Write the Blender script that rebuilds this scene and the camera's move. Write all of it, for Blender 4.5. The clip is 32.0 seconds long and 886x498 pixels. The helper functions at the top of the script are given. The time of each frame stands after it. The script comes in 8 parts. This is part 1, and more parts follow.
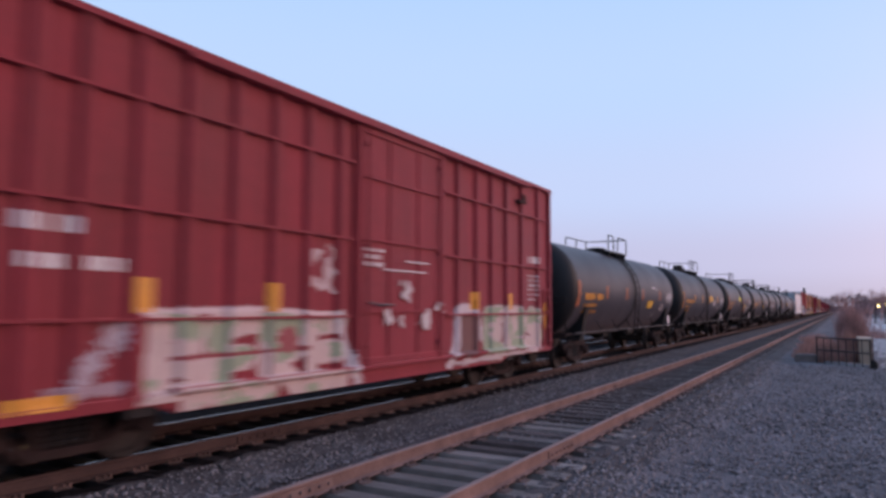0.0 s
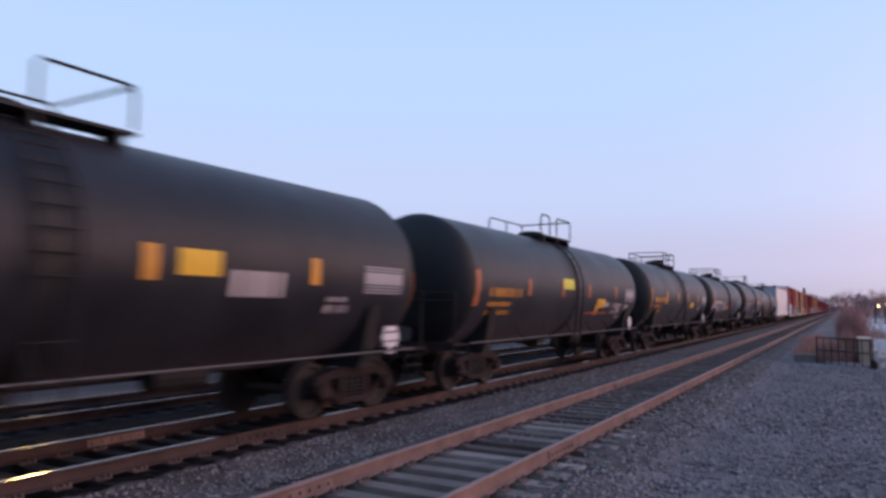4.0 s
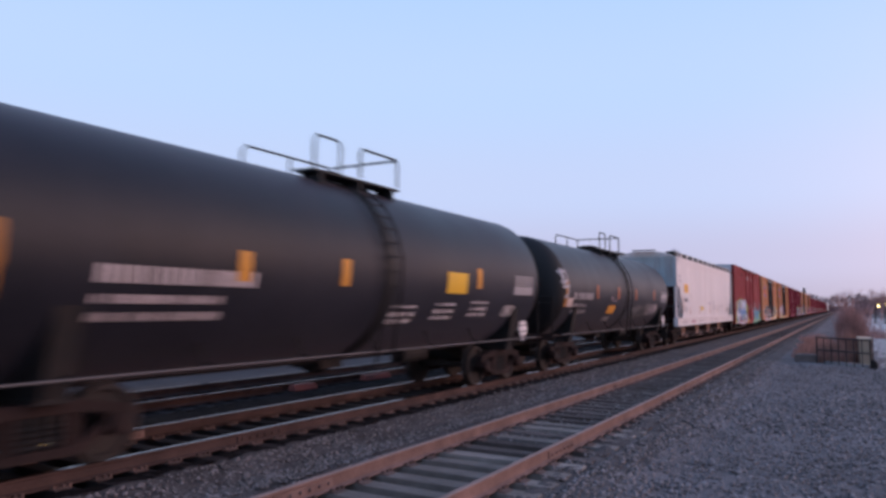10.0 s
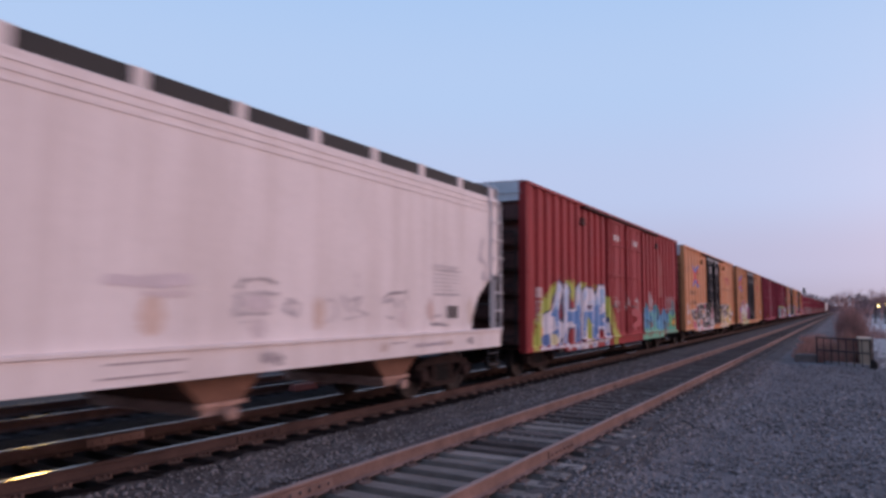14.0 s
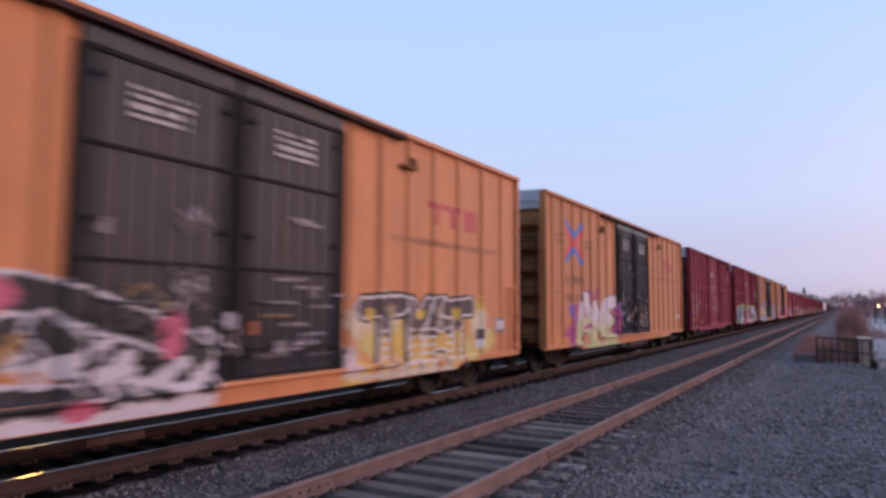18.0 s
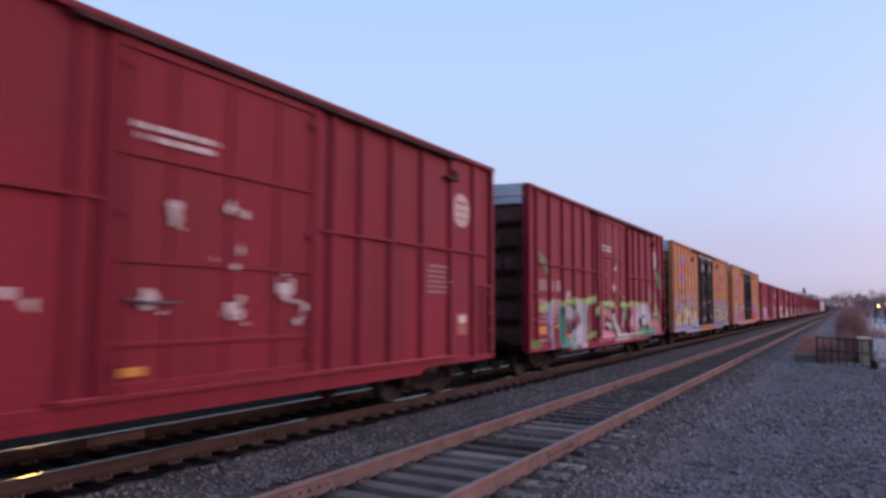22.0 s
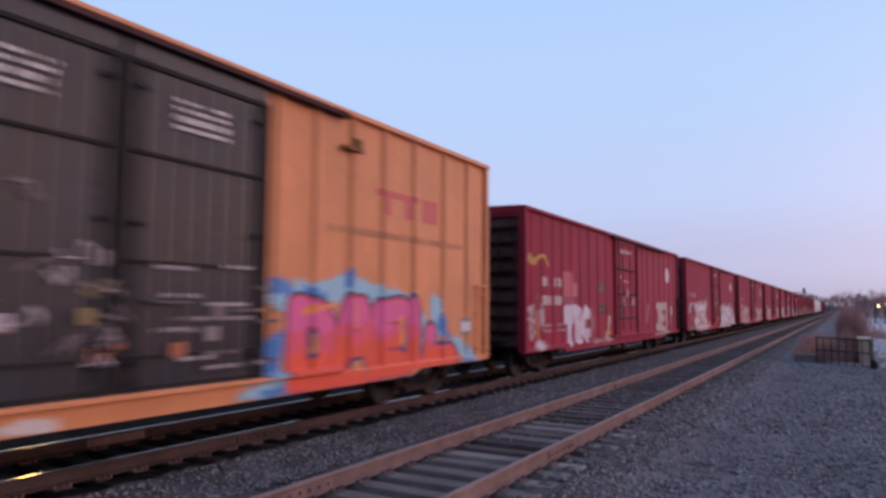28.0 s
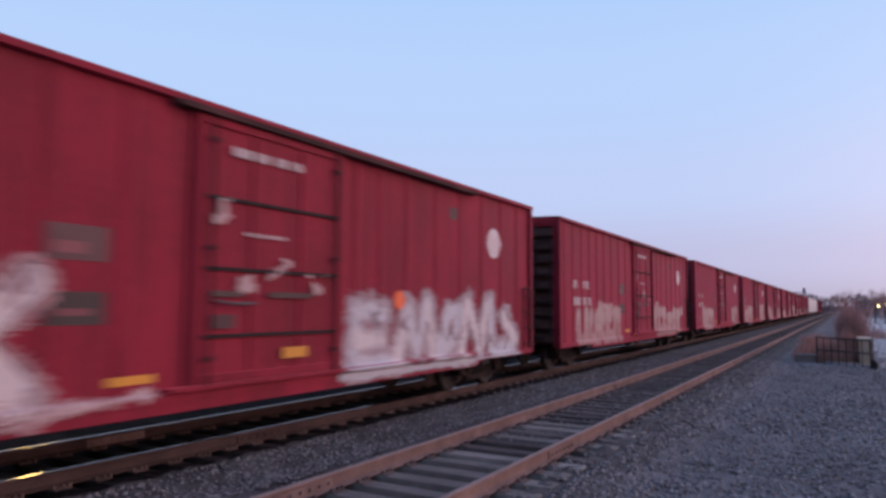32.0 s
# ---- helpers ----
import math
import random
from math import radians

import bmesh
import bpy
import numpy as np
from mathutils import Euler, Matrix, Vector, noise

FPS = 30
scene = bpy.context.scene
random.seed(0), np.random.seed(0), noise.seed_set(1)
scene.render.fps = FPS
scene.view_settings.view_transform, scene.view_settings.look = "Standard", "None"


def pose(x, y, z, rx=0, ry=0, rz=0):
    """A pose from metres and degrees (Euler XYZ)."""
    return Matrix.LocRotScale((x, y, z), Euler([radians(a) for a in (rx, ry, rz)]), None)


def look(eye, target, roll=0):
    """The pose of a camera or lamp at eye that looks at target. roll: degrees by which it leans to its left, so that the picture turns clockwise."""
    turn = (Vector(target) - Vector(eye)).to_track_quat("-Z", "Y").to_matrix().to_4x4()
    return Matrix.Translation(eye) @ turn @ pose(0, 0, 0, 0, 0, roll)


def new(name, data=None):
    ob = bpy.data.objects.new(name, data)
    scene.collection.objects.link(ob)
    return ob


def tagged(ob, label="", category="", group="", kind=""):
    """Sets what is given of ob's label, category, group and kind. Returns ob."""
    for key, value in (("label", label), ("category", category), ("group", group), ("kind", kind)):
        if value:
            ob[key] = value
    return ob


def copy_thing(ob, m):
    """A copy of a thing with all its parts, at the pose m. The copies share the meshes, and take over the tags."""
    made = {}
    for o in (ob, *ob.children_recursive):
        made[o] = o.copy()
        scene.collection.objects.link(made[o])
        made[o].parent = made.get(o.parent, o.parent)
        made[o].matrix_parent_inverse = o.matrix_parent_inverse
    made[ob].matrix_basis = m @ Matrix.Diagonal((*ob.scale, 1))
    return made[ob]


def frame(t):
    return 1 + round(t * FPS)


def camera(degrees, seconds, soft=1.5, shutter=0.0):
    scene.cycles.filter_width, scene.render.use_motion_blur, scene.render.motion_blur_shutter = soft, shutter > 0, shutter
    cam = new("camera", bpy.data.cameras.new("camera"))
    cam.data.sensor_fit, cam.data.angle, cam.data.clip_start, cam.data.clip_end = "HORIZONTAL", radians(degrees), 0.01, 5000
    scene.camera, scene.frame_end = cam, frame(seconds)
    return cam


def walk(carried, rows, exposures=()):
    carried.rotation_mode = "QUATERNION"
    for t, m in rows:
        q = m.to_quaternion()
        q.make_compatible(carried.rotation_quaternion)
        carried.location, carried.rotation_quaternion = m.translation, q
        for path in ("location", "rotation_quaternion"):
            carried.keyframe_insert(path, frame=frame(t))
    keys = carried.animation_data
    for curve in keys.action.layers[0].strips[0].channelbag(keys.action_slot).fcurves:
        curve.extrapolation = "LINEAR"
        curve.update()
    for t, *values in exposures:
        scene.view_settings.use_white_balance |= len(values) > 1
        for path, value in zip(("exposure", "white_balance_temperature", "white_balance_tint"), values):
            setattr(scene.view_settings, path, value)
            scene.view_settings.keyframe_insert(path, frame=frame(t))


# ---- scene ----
# The camera stands beside four-foot gravel, east of three parallel tracks that run along y; rail tops are z = 0.
SPEED = 9.70            # train, metres a second towards -y
NEAR_C, TRAIN_C, FAR_C = -4.20, -8.43, -12.34   # track centre lines
GAUGE = 1.55            # rail centre to rail centre
cam = camera(65.0, 32.0, soft=3.1, shutter=0.7)
EYE = pose(0, 0, 1.835, 90 + 4.73, -0.3, 29.81)
walk(cam, [(0.0, EYE), (32.0, EYE)], exposures=[(0.0, 0.0, 6500, 10), (12.9, 0.0, 6500, 10), (14.0, -0.2, 6500, 10), (15.3, -0.2, 6500, 10), (16.5, 0.0, 6500, 10), (20.0, -0.03, 6480, 10), (24.0, -0.06, 6380, 10), (32.0, -0.1, 6350, 10)])

# ---- world and large lights ----
SUNSET = Vector((0.86, 0.50, 0.10)).normalized()


def dusk_sky():
    w = bpy.data.worlds.new("dusk_sky")
    scene.world = w
    w.use_nodes = True
    n, l = w.node_tree.nodes, w.node_tree.links
    n.clear()
    tc = n.new("ShaderNodeTexCoord")
    sep = n.new("ShaderNodeSeparateXYZ")
    l.new(tc.outputs["Generated"], sep.inputs[0])
    ramp = n.new("ShaderNodeValToRGB")
    ramp.color_ramp.interpolation = "EASE"
    stops = [(0.0, (0.51, 0.475, 0.64)), (0.06, (0.575, 0.575, 0.80)), (0.16, (0.58, 0.68, 0.97)),
             (0.30, (0.53, 0.70, 1.02)), (0.5, (0.45, 0.66, 1.02)), (1.0, (0.23, 0.39, 0.79))]
    els = ramp.color_ramp.elements
    els[0].position, els[0].color = stops[0][0], (*stops[0][1], 1)
    els[1].position, els[1].color = stops[-1][0], (*stops[-1][1], 1)
    for p, c in stops[1:-1]:
        e = els.new(p)
        e.color = (*c, 1)
    l.new(sep.outputs["Z"], ramp.inputs[0])
    # the afterglow, widest along the horizon under which the sun has gone
    dot = n.new("ShaderNodeVectorMath")
    dot.operation = "DOT_PRODUCT"
    l.new(tc.outputs["Generated"], dot.inputs[0])
    dot.inputs[1].default_value = SUNSET
    pos = n.new("ShaderNodeMath")
    pos.operation = "MAXIMUM"
    l.new(dot.outputs["Value"], pos.inputs[0])
    pos.inputs[1].default_value = 0.0
    pw = n.new("ShaderNodeMath")
    pw.operation = "POWER"
    l.new(pos.outputs[0], pw.inputs[0])
    pw.inputs[1].default_value = 4.8
    low = n.new("ShaderNodeMapRange")
    low.interpolation_type = "SMOOTHERSTEP"
    l.new(sep.outputs["Z"], low.inputs["Value"])
    for key, v in (("From Min", 0.0), ("From Max", 0.55), ("To Min", 1.0), ("To Max", 0.0)):
        low.inputs[key].default_value = v
    mul = n.new("ShaderNodeMath")
    mul.operation = "MULTIPLY"
    l.new(pw.outputs[0], mul.inputs[0])
    l.new(low.outputs["Result"], mul.inputs[1])
    glow = n.new("ShaderNodeMix")
    glow.data_type, glow.blend_type = "RGBA", "ADD"
    l.new(mul.outputs[0], glow.inputs["Factor"])
    l.new(ramp.outputs["Color"], glow.inputs["A"])
    glow.inputs["B"].default_value = (2.2, 1.1, 0.73, 1)
    bg = n.new("ShaderNodeBackground")
    l.new(glow.outputs["Result"], bg.inputs["Color"])
    bg.inputs["Strength"].default_value = 1.0
    out = n.new("ShaderNodeOutputWorld")
    l.new(bg.outputs[0], out.inputs[0])


dusk_sky()
sun = new("sun", bpy.data.lights.new("sun", "SUN"))
sun.data.energy, sun.data.angle, sun.data.color = 1.55, radians(50), (1.0, 0.60, 0.50)
sun.matrix_world = look(Vector((0, 0, 0)) + SUNSET * 50 + Vector((0, 0, 8)), (0, 0, 0))

# ---- materials ----


def surface(name, col, rough=0.6, metal=0.0, var=0.25, scale=1.5, fine=22.0, dirt=None, amount=0.0, streak=(1, 1, 1),
            bump=0.15, depth=0.01, island=False, spec=0.4, per_object=0.0, dust=None):
    """A procedural surface: colour varied at two scales, a layer of dirt or streaks with its own shape, fine relief."""
    m = bpy.data.materials.new(name)
    m.use_nodes = True
    n, l = m.node_tree.nodes, m.node_tree.links
    b = n["Principled BSDF"]
    tc = n.new("ShaderNodeTexCoord")
    info = n.new("ShaderNodeObjectInfo")
    off = n.new("ShaderNodeMath")
    off.operation = "MULTIPLY"
    l.new(info.outputs["Random"], off.inputs[0])
    off.inputs[1].default_value = 37.0
    vec = n.new("ShaderNodeVectorMath")
    vec.operation = "ADD"
    l.new(tc.outputs["Object"], vec.inputs[0])
    l.new(off.outputs[0], vec.inputs[1])
    big = n.new("ShaderNodeTexNoise")
    big.inputs["Scale"].default_value, big.inputs["Detail"].default_value = scale, 5
    l.new(vec.outputs[0], big.inputs["Vector"])
    small = n.new("ShaderNodeTexNoise")
    small.inputs["Scale"].default_value, small.inputs["Detail"].default_value = fine, 3
    l.new(vec.outputs[0], small.inputs["Vector"])
    add = n.new("ShaderNodeMath")
    add.operation = "MULTIPLY_ADD"
    l.new(small.outputs["Fac"], add.inputs[0])
    add.inputs[1].default_value = 0.4
    l.new(big.outputs["Fac"], add.inputs[2])
    rng = n.new("ShaderNodeMapRange")
    l.new(add.outputs[0], rng.inputs["Value"])
    for key, v in (("From Min", 0.45), ("From Max", 0.95), ("To Min", 1 - var), ("To Max", 1 + var)):
        rng.inputs[key].default_value = v
    value = rng.outputs["Result"]
    if island or per_object:
        src = n.new("ShaderNodeNewGeometry").outputs["Random Per Island"] if island else info.outputs["Random"]
        r2 = n.new("ShaderNodeMapRange")
        l.new(src, r2.inputs["Value"])
        k = per_object or 0.45
        r2.inputs["To Min"].default_value, r2.inputs["To Max"].default_value = 1 - k, 1 + k
        mm = n.new("ShaderNodeMath")
        mm.operation = "MULTIPLY"
        l.new(value, mm.inputs[0])
        l.new(r2.outputs["Result"], mm.inputs[1])
        value = mm.outputs[0]
    sc = n.new("ShaderNodeVectorMath")
    sc.operation = "SCALE"
    sc.inputs[0].default_value = col
    l.new(value, sc.inputs["Scale"])
    colour = sc.outputs[0]
    if dirt:
        mp = n.new("ShaderNodeMapping")
        mp.inputs["Scale"].default_value = streak
        l.new(vec.outputs[0], mp.inputs["Vector"])
        dn = n.new("ShaderNodeTexNoise")
        dn.inputs["Scale"].default_value, dn.inputs["Detail"].default_value = 1.3, 7
        dn.inputs["Roughness"].default_value = 0.65
        l.new(mp.outputs[0], dn.inputs["Vector"])
        dr = n.new("ShaderNodeMapRange")
        l.new(dn.outputs["Fac"], dr.inputs["Value"])
        for key, v in (("From Min", 0.42), ("From Max", 0.72), ("To Min", 0.0), ("To Max", amount)):
            dr.inputs[key].default_value = v
        mx = n.new("ShaderNodeMix")
        mx.data_type = "RGBA"
        l.new(dr.outputs["Result"], mx.inputs["Factor"])
        l.new(colour, mx.inputs["A"])
        mx.inputs["B"].default_value = (*dirt, 1)
        colour = mx.outputs["Result"]
    l.new(colour, b.inputs["Base Color"])
    rr = n.new("ShaderNodeMapRange")
    l.new(big.outputs["Fac"], rr.inputs["Value"])
    rr.inputs["To Min"].default_value, rr.inputs["To Max"].default_value = max(rough - 0.15, 0.02), min(rough + 0.15, 1)
    l.new(rr.outputs["Result"], b.inputs["Roughness"])
    b.inputs["Metallic"].default_value, b.inputs["Specular IOR Level"].default_value = metal, spec
    if dust:      # a chalky film, brighter at a glancing view
        b.inputs["Sheen Weight"].default_value, b.inputs["Sheen Roughness"].default_value = 0.55, 0.45
        b.inputs["Sheen Tint"].default_value = (*dust, 1)
    if bump:
        bp = n.new("ShaderNodeBump")
        bp.inputs["Strength"].default_value, bp.inputs["Distance"].default_value = bump, depth
        l.new(small.outputs["Fac"], bp.inputs["Height"])
        l.new(bp.outputs[0], b.inputs["Normal"])
    return m


def lamp_glass(name, col, strength):
    m = bpy.data.materials.new(name)
    m.use_nodes = True
    b = m.node_tree.nodes["Principled BSDF"]
    b.inputs["Base Color"].default_value = (0.9, 0.85, 0.7, 1)
    b.inputs["Emission Color"].default_value, b.inputs["Emission Strength"].default_value = (*col, 1), strength
    return m


def spray_paint():
    """Sprayed and stencilled paint: its colour lies on the mesh, worn and dusted by noise."""
    m = surface("spray_paint", (1, 1, 1), 0.55, 0, 0.10, 3.0, 14.0, bump=0.1, depth=0.004)
    n, l = m.node_tree.nodes, m.node_tree.links
    att = n.new("ShaderNodeAttribute")
    att.attribute_name = "paint"
    b = n["Principled BSDF"]
    mx = n.new("ShaderNodeMix")
    mx.data_type, mx.blend_type = "RGBA", "MULTIPLY"
    mx.inputs["Factor"].default_value = 1
    l.new(att.outputs["Color"], mx.inputs["A"])
    l.new(b.inputs["Base Color"].links[0].from_socket, mx.inputs["B"])
    l.new(mx.outputs["Result"], b.inputs["Base Color"])
    return m


RED = surface("oxide_red_paint", (0.210, 0.016, 0.030), 0.55, 0, 0.20, 0.5, 9, (0.095, 0.009, 0.015), 0.55, (2.6, 2.6, 0.2), 0.06, spec=0.13, dust=(0.95, 0.22, 0.30))
RED_L = surface("crimson_red_paint", (0.252, 0.0205, 0.038), 0.6, 0, 0.28, 0.7, 9, (0.118, 0.0165, 0.022), 0.7, (2.6, 2.6, 0.2), 0.06, spec=0.08, dust=(0.95, 0.18, 0.26))
RED_B = surface("faded_red_paint", (0.220, 0.028, 0.037), 0.55, 0, 0.18, 0.6, 9, (0.105, 0.018, 0.021), 0.5, (2.2, 2.2, 0.2), 0.06, spec=0.13, dust=(0.95, 0.30, 0.35))
ORANGE_RED = surface("brick_red_paint", (0.265, 0.026, 0.027), 0.55, 0, 0.15, 0.6, 9, (0.13, 0.017, 0.017), 0.45, (2.6, 2.6, 0.2), 0.06, spec=0.13, dust=(0.95, 0.24, 0.26))
YELLOW = surface("mustard_yellow_paint", (0.62, 0.240, 0.103), 0.5, 0, 0.20, 0.6, 9, (0.44, 0.155, 0.055), 0.55, (2.2, 2.2, 0.22), 0.06, spec=0.2, dust=(1.0, 0.62, 0.42))
YELLOW_B = surface("dirty_mustard_yellow_paint", (0.55, 0.210, 0.084), 0.55, 0, 0.22, 0.6, 9, (0.28, 0.100, 0.036), 0.65, (2.2, 2.2, 0.22), 0.06, spec=0.18, dust=(1.0, 0.62, 0.42))
# Car ends face away from the glow; their shade is put into these colours.
YELLOW_END = surface("unlit_mustard_end_paint", (0.22, 0.100, 0.043), 0.8, 0, 0.35, 1.0, 9, (0.07, 0.038, 0.022), 0.65, (1.5, 1.5, 0.5), spec=0.15)
DARK_END = surface("unlit_brown_end_paint", (0.072, 0.034, 0.032), 0.85, 0, 0.45, 1.2, 9, (0.020, 0.012, 0.012), 0.7, (1.5, 1.5, 0.5), spec=0.15)
# Black doors: the blue of mirrored sky is mixed into the base colour.
BLACK_DOOR = surface("sky_tinted_door_paint", (0.024, 0.029, 0.040), 0.32, 0, 0.5, 1.0, 9, (0.046, 0.026, 0.022), 0.65, (2.5, 2.5, 0.3), 0.05, spec=0.2)
GALV = surface("galvanised_roof_metal", (0.42, 0.45, 0.50), 0.5, 0.35, 0.18, 1.2, 12, (0.25, 0.25, 0.28), 0.4, (3, 3, 0.5))
TANK_DUSTY = surface("dusty_black_tank_paint", (0.0170, 0.0170, 0.0215), 0.46, 0, 0.5, 0.7, 10, (0.042, 0.037, 0.042), 0.7, (1.0, 1.0, 0.5), 0.08, spec=0.24, dust=(0.17, 0.135, 0.145))
TANK = surface("black_tank_paint", (0.0125, 0.0130, 0.0172), 0.46, 0, 0.5, 0.7, 10, (0.028, 0.0265, 0.031), 0.6, (1.0, 1.0, 0.5), 0.08, spec=0.22, dust=(0.14, 0.115, 0.125))
TANK_CLEAN = surface("clean_black_tank_paint", (0.0125, 0.0128, 0.0180), 0.46, 0, 0.4, 0.5, 10, (0.022, 0.021, 0.027), 0.5, (1.2, 1.2, 0.5), 0.05, spec=0.21, dust=(0.175, 0.155, 0.185))
TANK_HEAD = surface("black_tank_head_paint", (0.010, 0.010, 0.012), 0.6, 0, 0.25, 0.8, 10, (0.018, 0.016, 0.016), 0.5, (1.2, 1.2, 0.6), 0.06, spec=0.3)
GRIME = surface("grimy_black_iron", (0.014, 0.0125, 0.013), 0.8, 0, 0.35, 3.0, 20, (0.035, 0.023, 0.019), 0.6, (2, 2, 2), spec=0.25)
RUST = surface("brown_rusty_cast_steel", (0.030, 0.018, 0.017), 0.85, 0, 0.5, 3.0, 24, (0.014, 0.010, 0.010), 0.7, (2, 2, 2), 0.3, spec=0.15)
WHEEL = surface("dark_wheel_steel", (0.018, 0.014, 0.0135), 0.75, 0.1, 0.3, 4.0, 24, (0.045, 0.025, 0.021), 0.5, (3, 3, 3))
PALE_IRON = surface("worn_grey_iron", (0.085, 0.075, 0.078), 0.65, 0.1, 0.2, 4.0, 24)
WHITE = surface("white_hopper_paint", (0.69, 0.62, 0.615), 0.5, 0, 0.10, 0.5, 9, (0.52, 0.44, 0.42), 0.6, (2.0, 2.0, 0.16), 0.05)
# Hopper end walls: bluer and darker than the white sides, with brown streaks.
BLUE_GREY = surface("blue_grey_end_tone", (0.33, 0.39, 0.43), 0.6, 0, 0.18, 0.8, 9, (0.25, 0.20, 0.19), 0.85, (1.6, 1.6, 0.25))
CHUTE = surface("brown_dusty_chute_paint", (0.20, 0.105, 0.075), 0.8, 0, 0.25, 2.0, 12, (0.09, 0.05, 0.04), 0.6, (2, 2, 1), spec=0.15)
GATE = surface("pale_dusty_gate_paint", (0.42, 0.27, 0.23), 0.8, 0, 0.25, 3.0, 14, (0.16, 0.09, 0.07), 0.6, (2, 2, 1), spec=0.15)
ROOFWALK = surface("dark_grating_metal", (0.020, 0.021, 0.022), 0.7, 0, 0.3, 3.0, 30)
SPRAY = spray_paint()
RAIL_SIDE = surface("rusty_rail_steel", (0.205, 0.128, 0.112), 0.9, 0.0, 0.3, 2.0, 30, (0.095, 0.056, 0.048), 0.6, (1, 0.5, 1), 0.3, 0.004, spec=0.15)
# Rails of the two farther tracks: darker than the near track's.
RAIL_DARK = surface("dark_rail_steel", (0.076, 0.046, 0.041), 0.9, 0.0, 0.35, 2.0, 30, (0.034, 0.022, 0.021), 0.7, (1, 0.5, 1), 0.2, 0.004, spec=0.12)
RAIL_TOP = surface("polished_rail_head", (0.08, 0.067, 0.067), 0.06, 0.9, 0.12, 2.0, 30, bump=0.05, depth=0.002)
RAIL_TOP_DULL = surface("dull_brown_rail_head", (0.25, 0.175, 0.155), 0.85, 0.0, 0.18, 2.0, 30, bump=0.08, depth=0.002)
TIE = surface("weathered_grey_tie_wood", (0.26, 0.22, 0.20), 0.9, 0, 0.25, 3.0, 40, (0.11, 0.088, 0.08), 0.7, (0.6, 9, 4), 0.5, 0.01, per_object=0.3, spec=0.2)
TIE_OLD = surface("old_brown_grey_tie_wood", (0.125, 0.100, 0.094), 0.9, 0, 0.3, 3.0, 40, (0.06, 0.046, 0.043), 0.7, (0.6, 9, 4), 0.5, 0.01, per_object=0.3, spec=0.15)
# Ties of the two farther tracks: darker than the near track's.
TIE_DARK = surface("dark_tie_wood", (0.040, 0.033, 0.033), 0.9, 0, 0.3, 3.0, 40, (0.02, 0.016, 0.016), 0.6, (0.6, 9, 4), 0.5, 0.01, per_object=0.25, spec=0.05)
PLATE = surface("rusty_tie_plate_steel", (0.11, 0.065, 0.055), 0.85, 0, 0.3, 5.0, 30, per_object=0.3)
BALLAST = surface("dark_track_bed_stone", (0.105, 0.089, 0.088), 0.95, 0, 0.4, 1.2, 40, (0.052, 0.040, 0.039), 0.65, (1, 1, 1), 0.8, 0.04, spec=0.15)
# Bed below the train: the shade under the cars is put into this near-black.
SHADE_BED = surface("dark_shaded_bed", (0.020, 0.016, 0.0165), 0.95, 0, 0.4, 1.2, 28, (0.011, 0.009, 0.009), 0.6, (1, 1, 1), 0.8, 0.04, spec=0.03)
STONE = surface("grey_crushed_stone", (0.205, 0.178, 0.176), 0.9, 0, 0.25, 6.0, 30, bump=0.3, depth=0.004, island=True, spec=0.2)
YARD = surface("pale_grey_gravel_bed", (0.148, 0.131, 0.136), 0.95, 0, 0.5, 0.8, 28, (0.072, 0.062, 0.064), 0.7, (0.7, 0.7, 1), 0.8, 0.04, spec=0.2)
YARD_STONE = surface("pale_grey_gravel", (0.200, 0.178, 0.183), 0.9, 0, 0.3, 6.0, 30, bump=0.3, depth=0.004, island=True, spec=0.2)
EARTH = surface("dull_winter_earth", (0.13, 0.115, 0.115), 0.95, 0, 0.35, 0.15, 3.0, (0.075, 0.065, 0.06), 0.6, (0.2, 0.2, 0.2), 0.8, 0.05)
# Bank soil made paler and yellower to carry the street lamp's glow.
BANK = surface("lamp_paled_bank_soil", (0.34, 0.28, 0.20), 0.95, 0, 0.3, 0.4, 6, (0.18, 0.14, 0.10), 0.6, (0.5, 0.5, 0.5), 0.6, 0.05, spec=0.15)
LOT = surface("pale_worn_pavement", (0.33, 0.305, 0.305), 0.85, 0, 0.12, 0.4, 9, (0.25, 0.23, 0.23), 0.5, (0.5, 0.5, 0.5), spec=0.2)
ASPHALT = surface("worn_asphalt", (0.070, 0.062, 0.065), 0.9, 0, 0.2, 0.6, 20, (0.11, 0.10, 0.10), 0.5, (0.6, 0.3, 1), spec=0.1)
CONCRETE = surface("pale_weathered_concrete", (0.78, 0.73, 0.68), 0.85, 0, 0.08, 0.8, 14, (0.60, 0.54, 0.48), 0.4, (2, 2, 0.4))
# Concrete with the street lamp's yellow light put into its colour.
LAMPLIT_WALL = surface("lamplit_yellow_concrete", (0.80, 0.50, 0.10), 0.8, 0, 0.10, 0.8, 14, (0.55, 0.32, 0.08), 0.4, (2, 2, 0.4))
TAN_CONCRETE = surface("tan_stained_concrete", (0.46, 0.34, 0.25), 0.85, 0, 0.15, 1.2, 14, (0.25, 0.17, 0.12), 0.5, (2, 2, 0.5))
DARK_IRON = surface("dark_railing_iron", (0.035, 0.03, 0.032), 0.6, 0.3, 0.2, 6.0, 30)
TWIG = surface("bare_brown_twigs", (0.40, 0.22, 0.20), 0.9, 0, 0.3, 2.0, 10, island=True)
FAR_TWIG = surface("far_bare_woods", (0.20, 0.125, 0.125), 0.95, 0, 0.25, 0.2, 2, island=True)
BRUSH = surface("dry_reddish_brush", (0.42, 0.22, 0.18), 0.95, 0, 0.3, 2.0, 10, island=True)
WHITE_PAINT = surface("white_painted_plastic", (0.75, 0.74, 0.74), 0.5, 0, 0.05)
